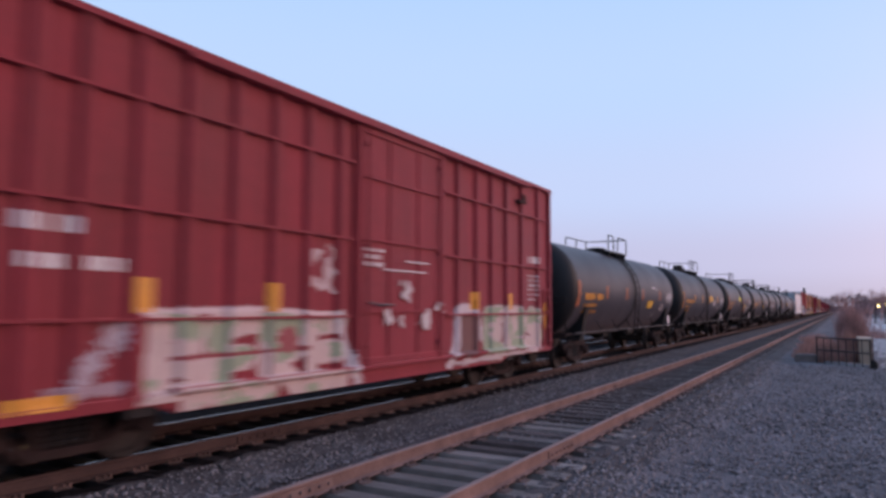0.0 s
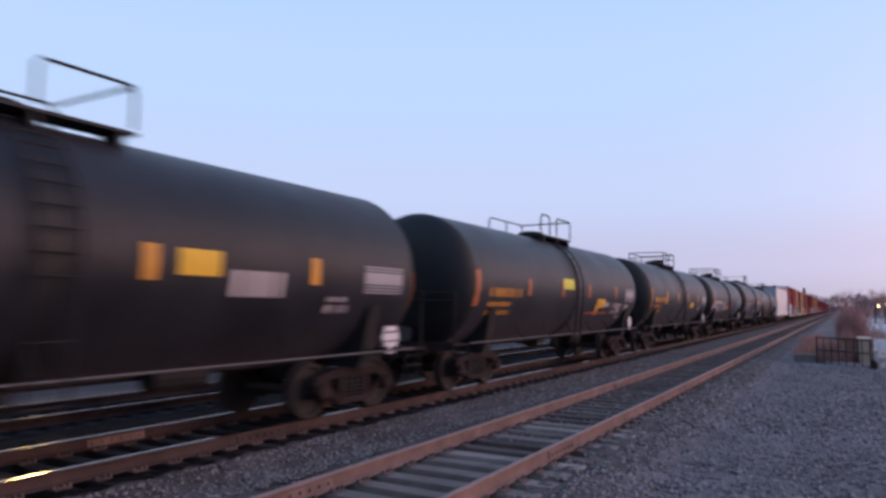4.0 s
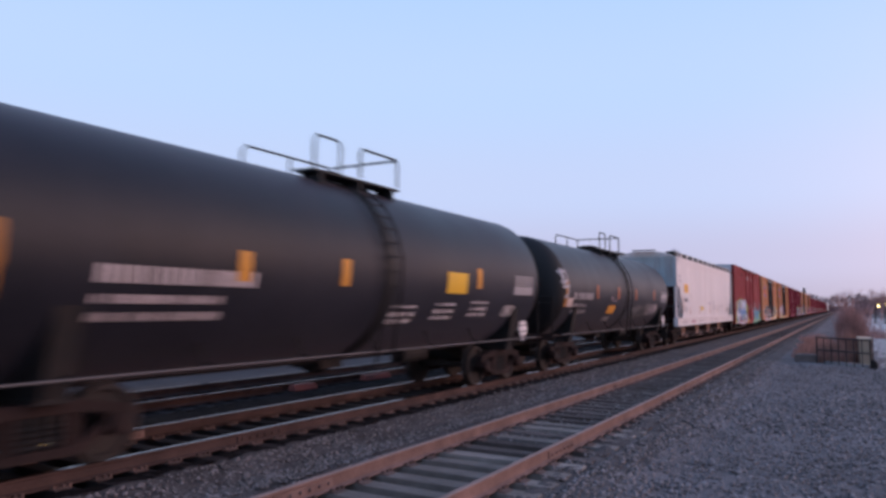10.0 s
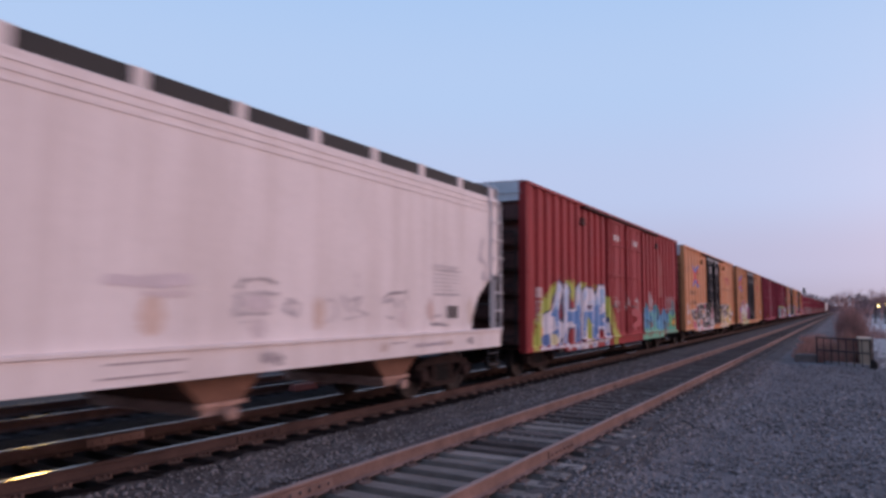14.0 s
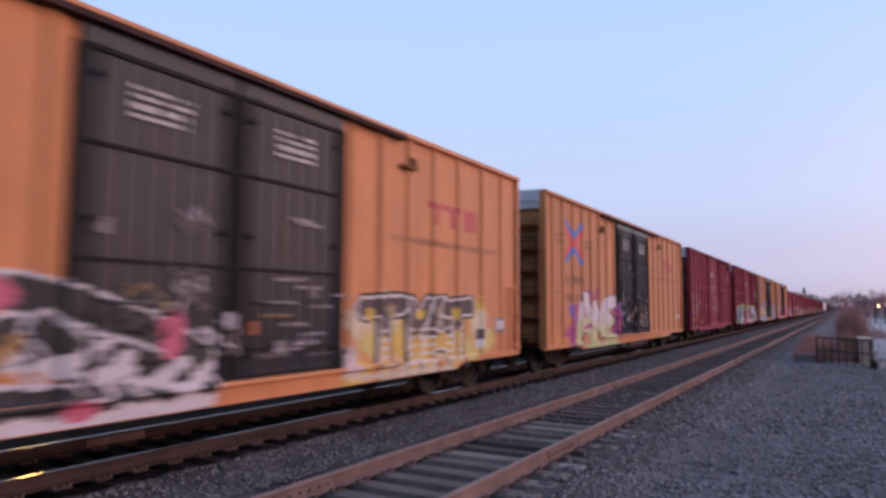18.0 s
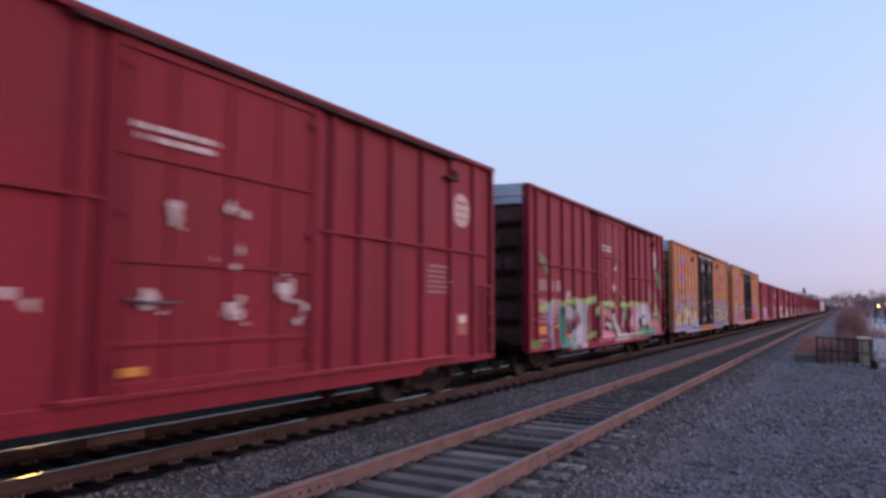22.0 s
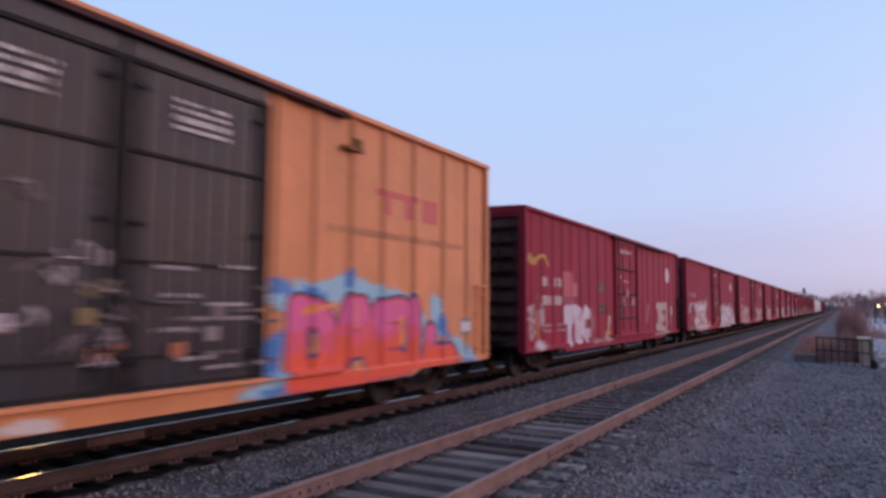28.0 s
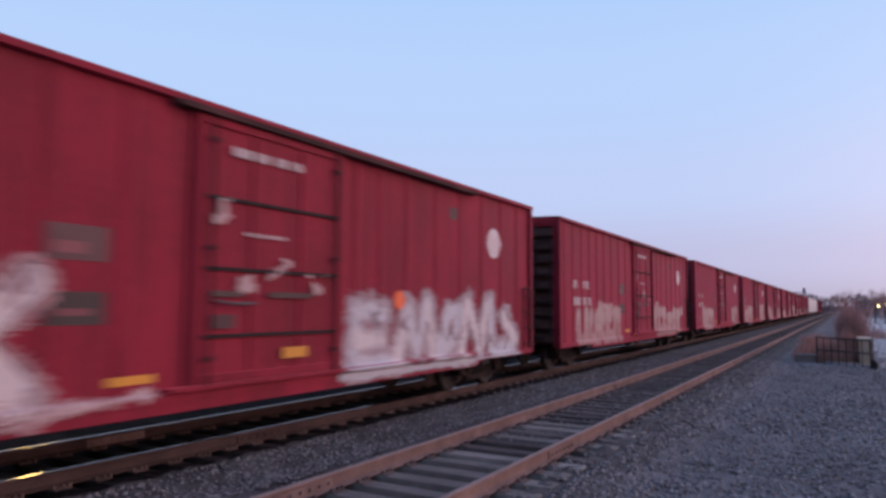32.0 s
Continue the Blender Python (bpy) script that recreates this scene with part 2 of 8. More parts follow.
PLACARD = surface("dusty_white_placard", (0.62, 0.56, 0.56), 0.7, 0, 0.2, 5.0, 30)
SODIUM = lamp_glass("sodium_lamp_glass", (1.0, 0.60, 0.14), 16.0)
SODIUM_FAR = lamp_glass("far_lamp_glass", (1.0, 0.75, 0.30), 14.0)

# ---- mesh helpers ----


def block(bm, x0, x1, y0, y1, z0, z1):
    v = [bm.verts.new(p) for p in ((x0, y0, z0), (x1, y0, z0), (x1, y1, z0), (x0, y1, z0),
                                   (x0, y0, z1), (x1, y0, z1), (x1, y1, z1), (x0, y1, z1))]
    for f in ((3, 2, 1, 0), (4, 5, 6, 7), (0, 1, 5, 4), (1, 2, 6, 5), (2, 3, 7, 6), (3, 0, 4, 7)):
        bm.faces.new([v[i] for i in f])


def prism(bm, pts, a, b, axis):
    """Extrude a closed outline, given in the two other axes, from a to b along an axis."""
    def place(p, t):
        return {"x": (t, p[0], p[1]), "y": (p[0], t, p[1]), "z": (p[0], p[1], t)}[axis]
    lo, hi = [bm.verts.new(place(p, a)) for p in pts], [bm.verts.new(place(p, b)) for p in pts]
    bm.faces.new(lo), bm.faces.new(hi[::-1])
    k = len(pts)
    for i in range(k):
        bm.faces.new((lo[i], hi[i], hi[(i + 1) % k], lo[(i + 1) % k]))


def tube(bm, p, q, r, sides=6, r2=None):
    p, q = Vector(p), Vector(q)
    d = (q - p).normalized()
    a = d.orthogonal().normalized()
    b = d.cross(a)
    rings = []
    for c, rad in ((p, r), (q, r if r2 is None else r2)):
        rings.append([bm.verts.new(c + (a * math.cos(k * math.tau / sides) + b * math.sin(k * math.tau / sides)) * rad) for k in range(sides)])
    for k in range(sides):
        bm.faces.new((rings[0][k], rings[0][(k + 1) % sides], rings[1][(k + 1) % sides], rings[1][k]))
    bm.faces.new(rings[0][::-1]), bm.faces.new(rings[1])


def pipe(bm, pts, r, sides=6):
    """One bent pipe through the points."""
    pts = [Vector(p) for p in pts]
    rings, a = [], None
    for k, p in enumerate(pts):
        d = (pts[min(k + 1, len(pts) - 1)] - pts[max(k - 1, 0)]).normalized()
        a = d.orthogonal().normalized() if a is None else (a - d * a.dot(d)).normalized()
        b = d.cross(a)
        rings.append([bm.verts.new(p + (a * math.cos(t * math.tau / sides) + b * math.sin(t * math.tau / sides)) * r) for t in range(sides)])
    for s, t in zip(rings, rings[1:]):
        for k in range(sides):
            bm.faces.new((s[k], s[(k + 1) % sides], t[(k + 1) % sides], t[k]))
    bm.faces.new(rings[0][::-1]), bm.faces.new(rings[-1])


def lathe(bm, profile, axis, sides=24, centre=(0, 0, 0)):
    """Turn a profile of (along, radius) about an axis."""
    c = Vector(centre)
    rings = []
    for a, r in profile:
        ring = []
        for k in range(sides):
            u, v = math.cos(k * math.tau / sides) * r, math.sin(k * math.tau / sides) * r
            ring.append(bm.verts.new(c + Vector({"x": (a, u, v), "y": (v, a, u), "z": (u, v, a)}[axis])))
        rings.append(ring)
    for s, t in zip(rings, rings[1:]):
        for k in range(sides):
            bm.faces.new((s[k], s[(k + 1) % sides], t[(k + 1) % sides], t[k]))
    for ring in (rings[0], rings[-1]):
        bm.faces.new(ring)


def finish(bm, name, material, smooth=False):
    bmesh.ops.recalc_face_normals(bm, faces=bm.faces)
    me = bpy.data.meshes.new(name)
    bm.to_mesh(me)
    bm.free()
    me.materials.append(material)
    if smooth:
        for p in me.polygons:
            p.use_smooth = True
        me.set_sharp_from_angle(angle=radians(smooth))
    return me


def part(name, bm, material, parent, label="", at=(0, 0, 0), smooth=False):
    """Link a bmesh, or a mesh that is already made, as one part under a thing or a part."""
    me = bm if isinstance(bm, bpy.types.Mesh) else finish(bm, name, material, smooth)
    ob = new(name, me)
    ob.parent = parent
    ob.location = at
    return tagged(ob, label)


def thing(name, label, category, at=(0, 0, 0), group="", kind=""):
    ob = new(name)
    ob.location = at
    ob.empty_display_size = 0.3
    return tagged(ob, label, category, group, kind)


def single(name, bm, material, label, category, group="", kind="", at=(0, 0, 0), smooth=False):
    ob = new(name, bm if isinstance(bm, bpy.types.Mesh) else finish(bm, name, material, smooth))
    ob.location = at
    return tagged(ob, label, category, group, kind)


def mesh_from(name, verts, faces, material):
    """A mesh from arrays of vertices and of equal-sided faces."""
    me = bpy.data.meshes.new(name)
    verts, faces = np.asarray(verts, np.float32), np.asarray(faces, np.int32)
    k = faces.shape[1]
    me.vertices.add(len(verts))
    me.vertices.foreach_set("co", verts.ravel())
    me.loops.add(faces.size)
    me.loops.foreach_set("vertex_index", faces.ravel())
    me.polygons.add(len(faces))
    me.polygons.foreach_set("loop_start", np.arange(0, faces.size, k, dtype=np.int32))
    me.update(calc_edges=True)
    me.materials.append(material)
    return me


# ---- paint on the cars: bars, discs and abstract sprayed shapes, laid over ribs and curves ----
CELL = 0.025


GLYPHS = {}      # bent lines of the sprayed letters, in a unit square
GLYPHS["A"] = (((0, 0), (0.35, 1), (0.65, 1), (1, 0)), ((0.2, 0.42), (0.8, 0.42)))
GLYPHS["B"] = (((0.1, 0), (0.1, 1), (0.8, 0.92), (0.75, 0.58), (0.2, 0.52), (0.9, 0.42), (0.85, 0.05), (0.1, 0)),)
GLYPHS["C"] = (((0.95, 0.85), (0.5, 1), (0.08, 0.7), (0.08, 0.3), (0.5, 0), (0.95, 0.15)),)
GLYPHS["D"] = (((0.1, 0), (0.1, 1), (0.7, 0.9), (0.95, 0.5), (0.7, 0.1), (0.1, 0)),)
GLYPHS["E"] = (((0.95, 1), (0.1, 0.95), (0.1, 0.05), (0.95, 0)), ((0.1, 0.52), (0.8, 0.5)))
GLYPHS["F"] = (((0.95, 1), (0.1, 0.95), (0.1, 0)), ((0.1, 0.52), (0.75, 0.5)))
GLYPHS["H"] = (((0.1, 0), (0.15, 1)), ((0.9, 1), (0.85, 0)), ((0.12, 0.5), (0.88, 0.5)))
GLYPHS["I"] = (((0.5, 0), (0.5, 1)),)
GLYPHS["J"] = (((0.1, 1), (0.9, 1)), ((0.6, 1), (0.6, 0.15), (0.3, 0), (0, 0.2)))
GLYPHS["K"] = (((0.12, 0), (0.12, 1)), ((0.95, 1), (0.2, 0.5), (1, 0)))
GLYPHS["L"] = (((0.2, 1), (0.12, 0.05), (0.95, 0)),)
GLYPHS["N"] = (((0.1, 0), (0.15, 1), (0.85, 0.1), (0.9, 1)),)
GLYPHS["O"] = (((0.5, 1), (0.1, 0.75), (0.1, 0.25), (0.5, 0), (0.9, 0.25), (0.9, 0.75), (0.5, 1)),)
GLYPHS["R"] = (((0.1, 0), (0.1, 1), (0.85, 0.95), (0.85, 0.55), (0.15, 0.48), (0.95, 0)),)
GLYPHS["S"] = (((0.9, 0.9), (0.4, 1), (0.1, 0.75), (0.9, 0.3), (0.6, 0), (0.1, 0.1)),)
GLYPHS["T"] = (((0, 0.95), (1, 1)), ((0.5, 0.95), (0.5, 0)))
GLYPHS["U"] = (((0.12, 1), (0.12, 0.2), (0.5, 0), (0.88, 0.2), (0.88, 1)),)
GLYPHS["V"] = (((0.05, 1), (0.5, 0), (0.95, 1)),)
GLYPHS["X"] = (((0.05, 1), (0.95, 0)), ((0.95, 1), (0.05, 0)))
GLYPHS["Z"] = (((0.1, 0.95), (0.9, 1), (0.1, 0.05), (0.95, 0)),)


class Canvas:
    """A sheet of paint over a part of a car's side: u runs from the end that leads, z is the height."""

    def __init__(self, u0, u1, z0, z1):
        self.u0, self.z0 = u0, z0
        self.nu, self.nz = max(int((u1 - u0) / CELL), 1), max(int((z1 - z0) / CELL), 1)
        self.u = u0 + (np.arange(self.nu) + 0.5) * CELL
        self.z = z0 + (np.arange(self.nz) + 0.5) * CELL
        self.uu, self.zz = np.meshgrid(self.u, self.z)
        self.rgb = np.zeros((self.nz, self.nu, 3))
        self.mark = np.zeros((self.nz, self.nu), int)
        self.kinds = [""]
        self.held = False

    def begin(self, kind):
        if not self.held:
            self.kinds.append(kind)

    def put(self, m, col):
        self.rgb[m] = col
        self.mark[m] = len(self.kinds) - 1

    def bar(self, u0, u1, z0, z1, col, lean=0.0):
        self.begin("marking")
        s = (self.zz - z0) * lean
        self.put((self.uu > u0 + s) & (self.uu < u1 + s) & (self.zz > z0) & (self.zz < z1), col)

    def text(self, u0, u1, z0, z1, col, seed=0):
        """A line of writing as blocks of its size."""
        r = np.random.RandomState(seed)
        self.begin("stencil")
        self.held = True
        w = max((z1 - z0) * 0.62, 0.065)
        u = u0
        while u < u1 - w * 0.5:
            k = r.rand()
            self.bar(u, min(u + w * (0.52 + 0.2 * k), u1), z0, z1, col)
            u += w * (1.9 if r.rand() < 0.14 else 1.0)
        self.held = False

    def disc(self, u, z, r, col):
        self.begin("disc")
        self.put((self.uu - u) ** 2 + (self.zz - z) ** 2 < r * r, col)

    def stroke(self, p, q, w, col):
        self.begin("stripe")
        p, q = np.array(p), np.array(q)
        d = q - p
        t = np.clip(((self.uu - p[0]) * d[0] + (self.zz - p[1]) * d[1]) / max(d @ d, 1e-9), 0, 1)
        self.put((self.uu - p[0] - t * d[0]) ** 2 + (self.zz - p[1] - t * d[1]) ** 2 < w * w, col)

    def field(self, seed, size):
        """Smooth noise from -1 to 1."""
        r = np.random.RandomState(seed)
        a, b = int(self.nu * CELL / size) + 3, int(self.nz * CELL / size) + 3
        g = r.rand(b, a) * 2 - 1
        x, y = (self.uu - self.u0) / size, (self.zz - self.z0) / size
        i, j = x.astype(int), y.astype(int)
        fx, fy = x - i, y - j
        fx, fy = fx * fx * (3 - 2 * fx), fy * fy * (3 - 2 * fy)
        return (g[j, i] * (1 - fx) + g[j, i + 1] * fx) * (1 - fy) + (g[j + 1, i] * (1 - fx) + g[j + 1, i + 1] * fx) * fy

    def burner(self, seed, u0, u1, z0, z1, fills, outline, cloud=None, count=5, fat=0.13, spread=0.16, shade=None, lines=2):
        """A sprayed piece: a row of fat interlocking abstract strokes with an outline over a cloud of colour."""
        self.begin("graffiti")
        r = np.random.RandomState(seed)
        far = np.full(self.uu.shape, 9.0)
        own = np.zeros(self.uu.shape, int)
        step, h = (u1 - u0) / count, z1 - z0
        shapes = [((0.1, 0.0), (0.3, 0.95), (0.75, 0.9), (0.85, 0.05)), ((0.85, 0.85), (0.2, 0.9), (0.15, 0.5), (0.8, 0.45), (0.8, 0.05), (0.15, 0.1)),
                  ((0.15, 0.95), (0.2, 0.05), (0.85, 0.1), (0.8, 0.95)), ((0.1, 0.1), (0.15, 0.9), (0.8, 0.75), (0.25, 0.45), (0.9, 0.0)),
                  ((0.1, 0.9), (0.85, 0.95), (0.2, 0.1), (0.9, 0.15)), ((0.5, 0.95), (0.1, 0.6), (0.3, 0.05), (0.85, 0.2), (0.8, 0.8), (0.45, 0.95))]
        for k in range(count):
            path = shapes[r.randint(len(shapes))]
            lean, lift, tall, wide = r.uniform(-0.3, 0.3), r.uniform(-0.05, 0.08) * h, r.uniform(0.72, 1.08), r.uniform(0.95, 1.3)
            pts = [(u0 + (k + a * wide + lean * b + r.uniform(-0.12, 0.12)) * step, z0 + lift + (0.08 + 0.84 * b * tall + r.uniform(-0.06, 0.06)) * h) for a, b in path]
            if r.rand() < 0.6:      # a spike that runs out of the letter
                pts.append((pts[-1][0] + r.uniform(-0.5, 0.5) * step, z0 + (1.0 if pts[-1][1] > z0 + 0.5 * h else 0.0) * h + r.uniform(-0.08, 0.08) * h))
            for p, q in zip(pts, pts[1:]):
                p, q = np.array(p), np.array(q)
                d = q - p
                t = np.clip(((self.uu - p[0]) * d[0] + (self.zz - p[1]) * d[1]) / (d @ d), 0, 1)
                dist = np.hypot(self.uu - p[0] - t * d[0], self.zz - p[1] - t * d[1])
                near = dist < far
                own[near] = k
                far = np.minimum(far, dist)
        far = far + self.field(seed + 1, 0.16) * 0.025
        w = fat * h
        inside = (self.zz > z0 - 0.02) & (self.zz < z1 + 0.12 + self.field(seed + 7, 0.24) * 0.16)
        if cloud is not None:
            edge = far + self.field(seed + 2, 0.35) * spread * 0.7
            self.put((edge < w + spread) & inside, cloud)
        if shade is not None:
            drop = np.roll(np.roll(far, 3, 1), -3, 0)
            self.put((drop < w + 0.06) & inside, shade)
        self.put((far < w + 0.06) & inside, outline)
        blot = self.field(seed + 3, 0.30) * 0.7 + self.field(seed + 6, 0.11) * 0.5
        for k in range(count):
            for j, c in enumerate(fills):
                lo = -1.1 + 2.2 * j / len(fills)
                grad = ((self.zz - z0) / h * 2 - 1) * 0.6 + blot * 0.7
                self.put((far < w) & inside & (own == k) & (np.clip(grad, -1, 1) >= lo), c if (k + j) % 3 or min(c) < 0.28 else tuple(0.8 * a + 0.1 for a in c))
        for k in range(count * lines):      # inner lines in the outline's colour
            p = np.array((r.uniform(u0, u1), r.uniform(z0 + 0.1, z1)))
            q = p + np.array((r.uniform(-0.35, 0.35), r.uniform(-0.45, 0.45)))
            d = q - p
            t = np.clip(((self.uu - p[0]) * d[0] + (self.zz - p[1]) * d[1]) / (d @ d), 0, 1)
            self.put((np.hypot(self.uu - p[0] - t * d[0], self.zz - p[1] - t * d[1]) < 0.032) & inside & (far < w), outline)
        shine = (far < w * 0.35) & (self.field(seed + 4, 0.2) > 0.45) & inside
        if min(fills[-1]) > 0.28:
            self.put(shine, tuple(min(1, 0.5 * a + 0.4) for a in fills[-1]))

    def reach(self, path):
        """Distance from every cell to a bent line."""
        far = np.full(self.uu.shape, 9.0)
        for p, q in zip(path, path[1:]):
            p, q = np.array(p, float), np.array(q, float)
            d = q - p
            t = np.clip(((self.uu - p[0]) * d[0] + (self.zz - p[1]) * d[1]) / max(d @ d, 1e-9), 0, 1)
            far = np.minimum(far, np.hypot(self.uu - p[0] - t * d[0], self.zz - p[1] - t * d[1]))
        return far

    def mist(self, seed, far, w, soft, col):
        """Sprayed paint with a soft, speckled edge round a line or a point."""
        grain = np.random.RandomState(seed).rand(*self.uu.shape) - 0.5
        self.put(far + self.field(seed, 0.22) * soft * 0.5 + grain * soft < w, col)

    def line(self, seed, path, w, col, soft=0.02):
        self.mist(seed, self.reach(path), w, soft, col)

    def blob(self, seed, u, z, ru, rz, col, soft=0.06):
        self.mist(seed, (np.hypot((self.uu - u) / ru, (self.zz - z) / rz) - 1) * min(ru, rz), 0, soft, col)

    def letters(self, seed, rows, fat, bands, edge, rim=0.04, halo=None, glow=0.16, patch=None, outer=None):
        """Sprayed letters: rows of (path name, u0, u1, z0, z1), filled in bands by height, with a rim, over a cloud of colour."""
        reach = []
        for name, u0, u1, z0, z1 in rows:
            reach.append(np.min([self.reach([(u0 + a * (u1 - u0), z0 + b * (z1 - z0)) for a, b in path]) for path in GLYPHS[name]], 0))
        wobble = self.field(seed, 0.2) * 0.02
        if halo is not None:
            for k, far in enumerate(reach):
                self.mist(seed + k, far, fat + rim + glow, glow * 0.9, halo)
        if outer is not None:
            for far in reach:
                self.put(far + wobble < fat + rim + 0.05, outer)
        for k, (far, (name, u0, u1, z0, z1)) in enumerate(zip(reach, rows)):
            self.put(far + wobble < fat + rim, edge)
            level = (self.zz - z0) / (z1 - z0) + self.field(seed + 20 + k, 0.3) * 0.16 + self.field(seed + 40 + k, 0.09) * 0.08
            for limit, col in bands:
                self.put((far + wobble < fat) & (level >= limit), col)
            if patch is not None:
                self.put((far + wobble < fat) & (self.field(seed + 60 + k, 0.32) + 0.4 * self.field(seed + 80 + k, 0.12) > patch[1]), patch[0])

    def crown(self, seed, u0, u1, z0, z1, amp, col, size=0.35):
        """A patch of paint with a jagged, flaring upper edge."""
        self.begin("graffiti")
        tip = self.field(seed, size) * amp + self.field(seed + 1, size * 0.3) * amp * 0.5
        row = tip[0:1, :] + 0.0 * tip
        e = np.minimum(self.uu - u0, u1 - self.uu) + self.field(seed + 2, 0.2) * 0.15
        self.put((self.zz > z0) & (self.zz < z1 + row) & (e > 0.08), col)

    def scribble(self, seed, u0, u1, z0, z1, col, count=7, w=0.035):
        r = np.random.RandomState(seed)
        p = (u0, r.uniform(z0, z1))
        self.begin("tag")
        self.held = True
        for k in range(count):
            q = (u0 + (k + 1) / count * (u1 - u0) + r.uniform(-0.12, 0.12), z0 + (z1 - z0) * (k % 2 if r.rand() < 0.75 else r.rand()))
            self.stroke(p, q, w, col)
            p = q
        self.held = False

    def wash(self, seed, u0, u1, z0, z1, col, cover=0.0, size=0.25):
        """Faded or patchy paint."""
        self.begin("paint_patch")
        e = np.minimum(np.minimum(self.uu - u0, u1 - self.uu), np.minimum(self.zz - z0, z1 - self.zz))
        self.put((e + self.field(seed, size) * 0.12 > 0.05) & (self.field(seed + 9, size) > cover - 1), col)

    def lay(self, parent, length, skin, name, label):
        """Make the sheets, one a mark: skin gives x for every u and z; the thing's own y is u less half its length."""
        for number, kind in enumerate(self.kinds):
            jj, ii = np.nonzero(self.mark == number)
            on = (self.z[jj] > 0.58) & ~((self.z[jj] < 0.70) & ((self.u[ii] < 3.1) | (self.u[ii] > length - 3.1)))
            jj, ii = jj[on], ii[on]
            if number == 0 or not len(jj):
                continue
            w = self.nu + 1
            key = np.stack([jj * w + ii, jj * w + ii + 1, (jj + 1) * w + ii + 1, (jj + 1) * w + ii], 1)
            used, faces = np.unique(key, return_inverse=True)
            u, z = self.u0 + (used % w) * CELL, self.z0 + (used // w) * CELL
            me = mesh_from(kind, np.stack([skin(u, z), u - length / 2, z], 1), faces.reshape(key.shape), SPRAY)
            att = me.attributes.new("paint", "FLOAT_COLOR", "CORNER")
            col = np.ones((len(jj), 4, 4), np.float32)
            col[:, :, :3] = self.rgb[jj, ii][:, None, :]
            att.data.foreach_set("color", col.ravel())
            ob = part(kind, me, SPRAY, parent, label if kind == "graffiti" and name == "graffiti" else "")
            if kind in ("paint_patch", "stencil"):
                ob["kind"] = "stuff"

# ---- running gear, shared by all the cars ----
WHEEL_R = 0.457


def truck_meshes():
    out = {}
    bm = bmesh.new()   # cast side frame: top chord, falling arms, spring pocket, journal boxes
    for pts in (((-1.10, 0.56), (-1.04, 0.68), (-0.42, 0.80), (0.42, 0.80), (1.04, 0.68), (1.10, 0.56), (0.40, 0.66), (-0.40, 0.66)),):
        k = len(pts) // 2
        prism(bm, pts[:3] + pts[-1:], 0, 0.16, "x"), prism(bm, (pts[2], pts[3], pts[6], pts[7]), 0, 0.16, "x"), prism(bm, pts[3:7], 0, 0.16, "x")
    for s in (-1, 1):
        prism(bm, ((s * 0.95, 0.56), (s * 0.82, 0.60), (s * 0.34, 0.24), (s * 0.46, 0.20)), 0.01, 0.15, "x")
        prism(bm, ((s * 0.42, 0.68), (s * 0.28, 0.68), (s * 0.28, 0.30), (s * 0.42, 0.26)), 0.02, 0.14, "x")
        block(bm, -0.02, 0.18, s * 0.89 - 0.17, s * 0.89 + 0.17, 0.44, 0.60)
        lathe(bm, ((-0.04, 0.13), (0.24, 0.13), (0.26, 0.08)), "x", 12, (0, s * 0.89, 0.457))
    prism(bm, ((-0.46, 0.20), (0.46, 0.20), (0.42, 0.30), (-0.42, 0.30)), -0.01, 0.17, "x")
    out["side_frame"] = finish(bm, "side_frame", RUST, 40)
    bm = bmesh.new()
    coil = []
    for k in range(5):
        coil += [(0.30 + k * 0.066, 0.062), (0.33 + k * 0.066, 0.08)]
    lathe(bm, coil + [(0.66, 0.062)], "z", 8)
    out["spring"] = finish(bm, "spring", GRIME, 50)
    bm = bmesh.new()
    block(bm, -1.0, 1.0, -0.20, 0.20, 0.52, 0.74)
    lathe(bm, ((0.74, 0.2), (0.84, 0.2)), "z", 12)
    for s in (-1, 1):
        block(bm, -0.95, 0.95, s * 0.36 - 0.04, s * 0.36 + 0.04, 0.34, 0.42)
    out["bolster"] = finish(bm, "bolster", GRIME)
    bm = bmesh.new()
    for s in (-1, 1):
        c = s * GAUGE / 2
        lathe(bm, ((c - s * 0.075, WHEEL_R + 0.025), (c - s * 0.05, WHEEL_R + 0.022), (c - s * 0.035, WHEEL_R), (c + s * 0.07, WHEEL_R - 0.006),
                   (c + s * 0.07, WHEEL_R - 0.07), (c + s * 0.025, WHEEL_R - 0.10), (c + s * 0.01, 0.17), (c + s * 0.09, 0.13), (c + s * 0.09, 0.09)), "x", 28)
    lathe(bm, ((-0.95, 0.075), (0.95, 0.075)), "x", 10)
    for k in range(3):     # end cap bolts, by which one sees it turn
        for s in (-1, 1):
            lathe(bm, ((s * 0.95, 0.02), (s * 0.975, 0.02)), "x", 6, (0, 0.045 * math.cos(k * 2.1), 0.045 * math.sin(k * 2.1)))
    out["wheelset"] = finish(bm, "wheelset", WHEEL, 35)
    bm = bmesh.new()
    block(bm, -0.10, 0.10, -0.9, 0.0, 0.76, 0.98)
    prism(bm, ((-0.12, -0.02), (0.12, -0.02), (0.17, 0.14), (0.05, 0.34), (-0.13, 0.30), (-0.05, 0.16), (-0.16, 0.08)), 0.73, 1.0, "z")
    tube(bm, (0.08, -0.5, 0.78), (0.42, 0.12, 0.42), 0.025)
    out["coupler"] = finish(bm, "coupler", GRIME)
    return out


GEAR = truck_meshes()


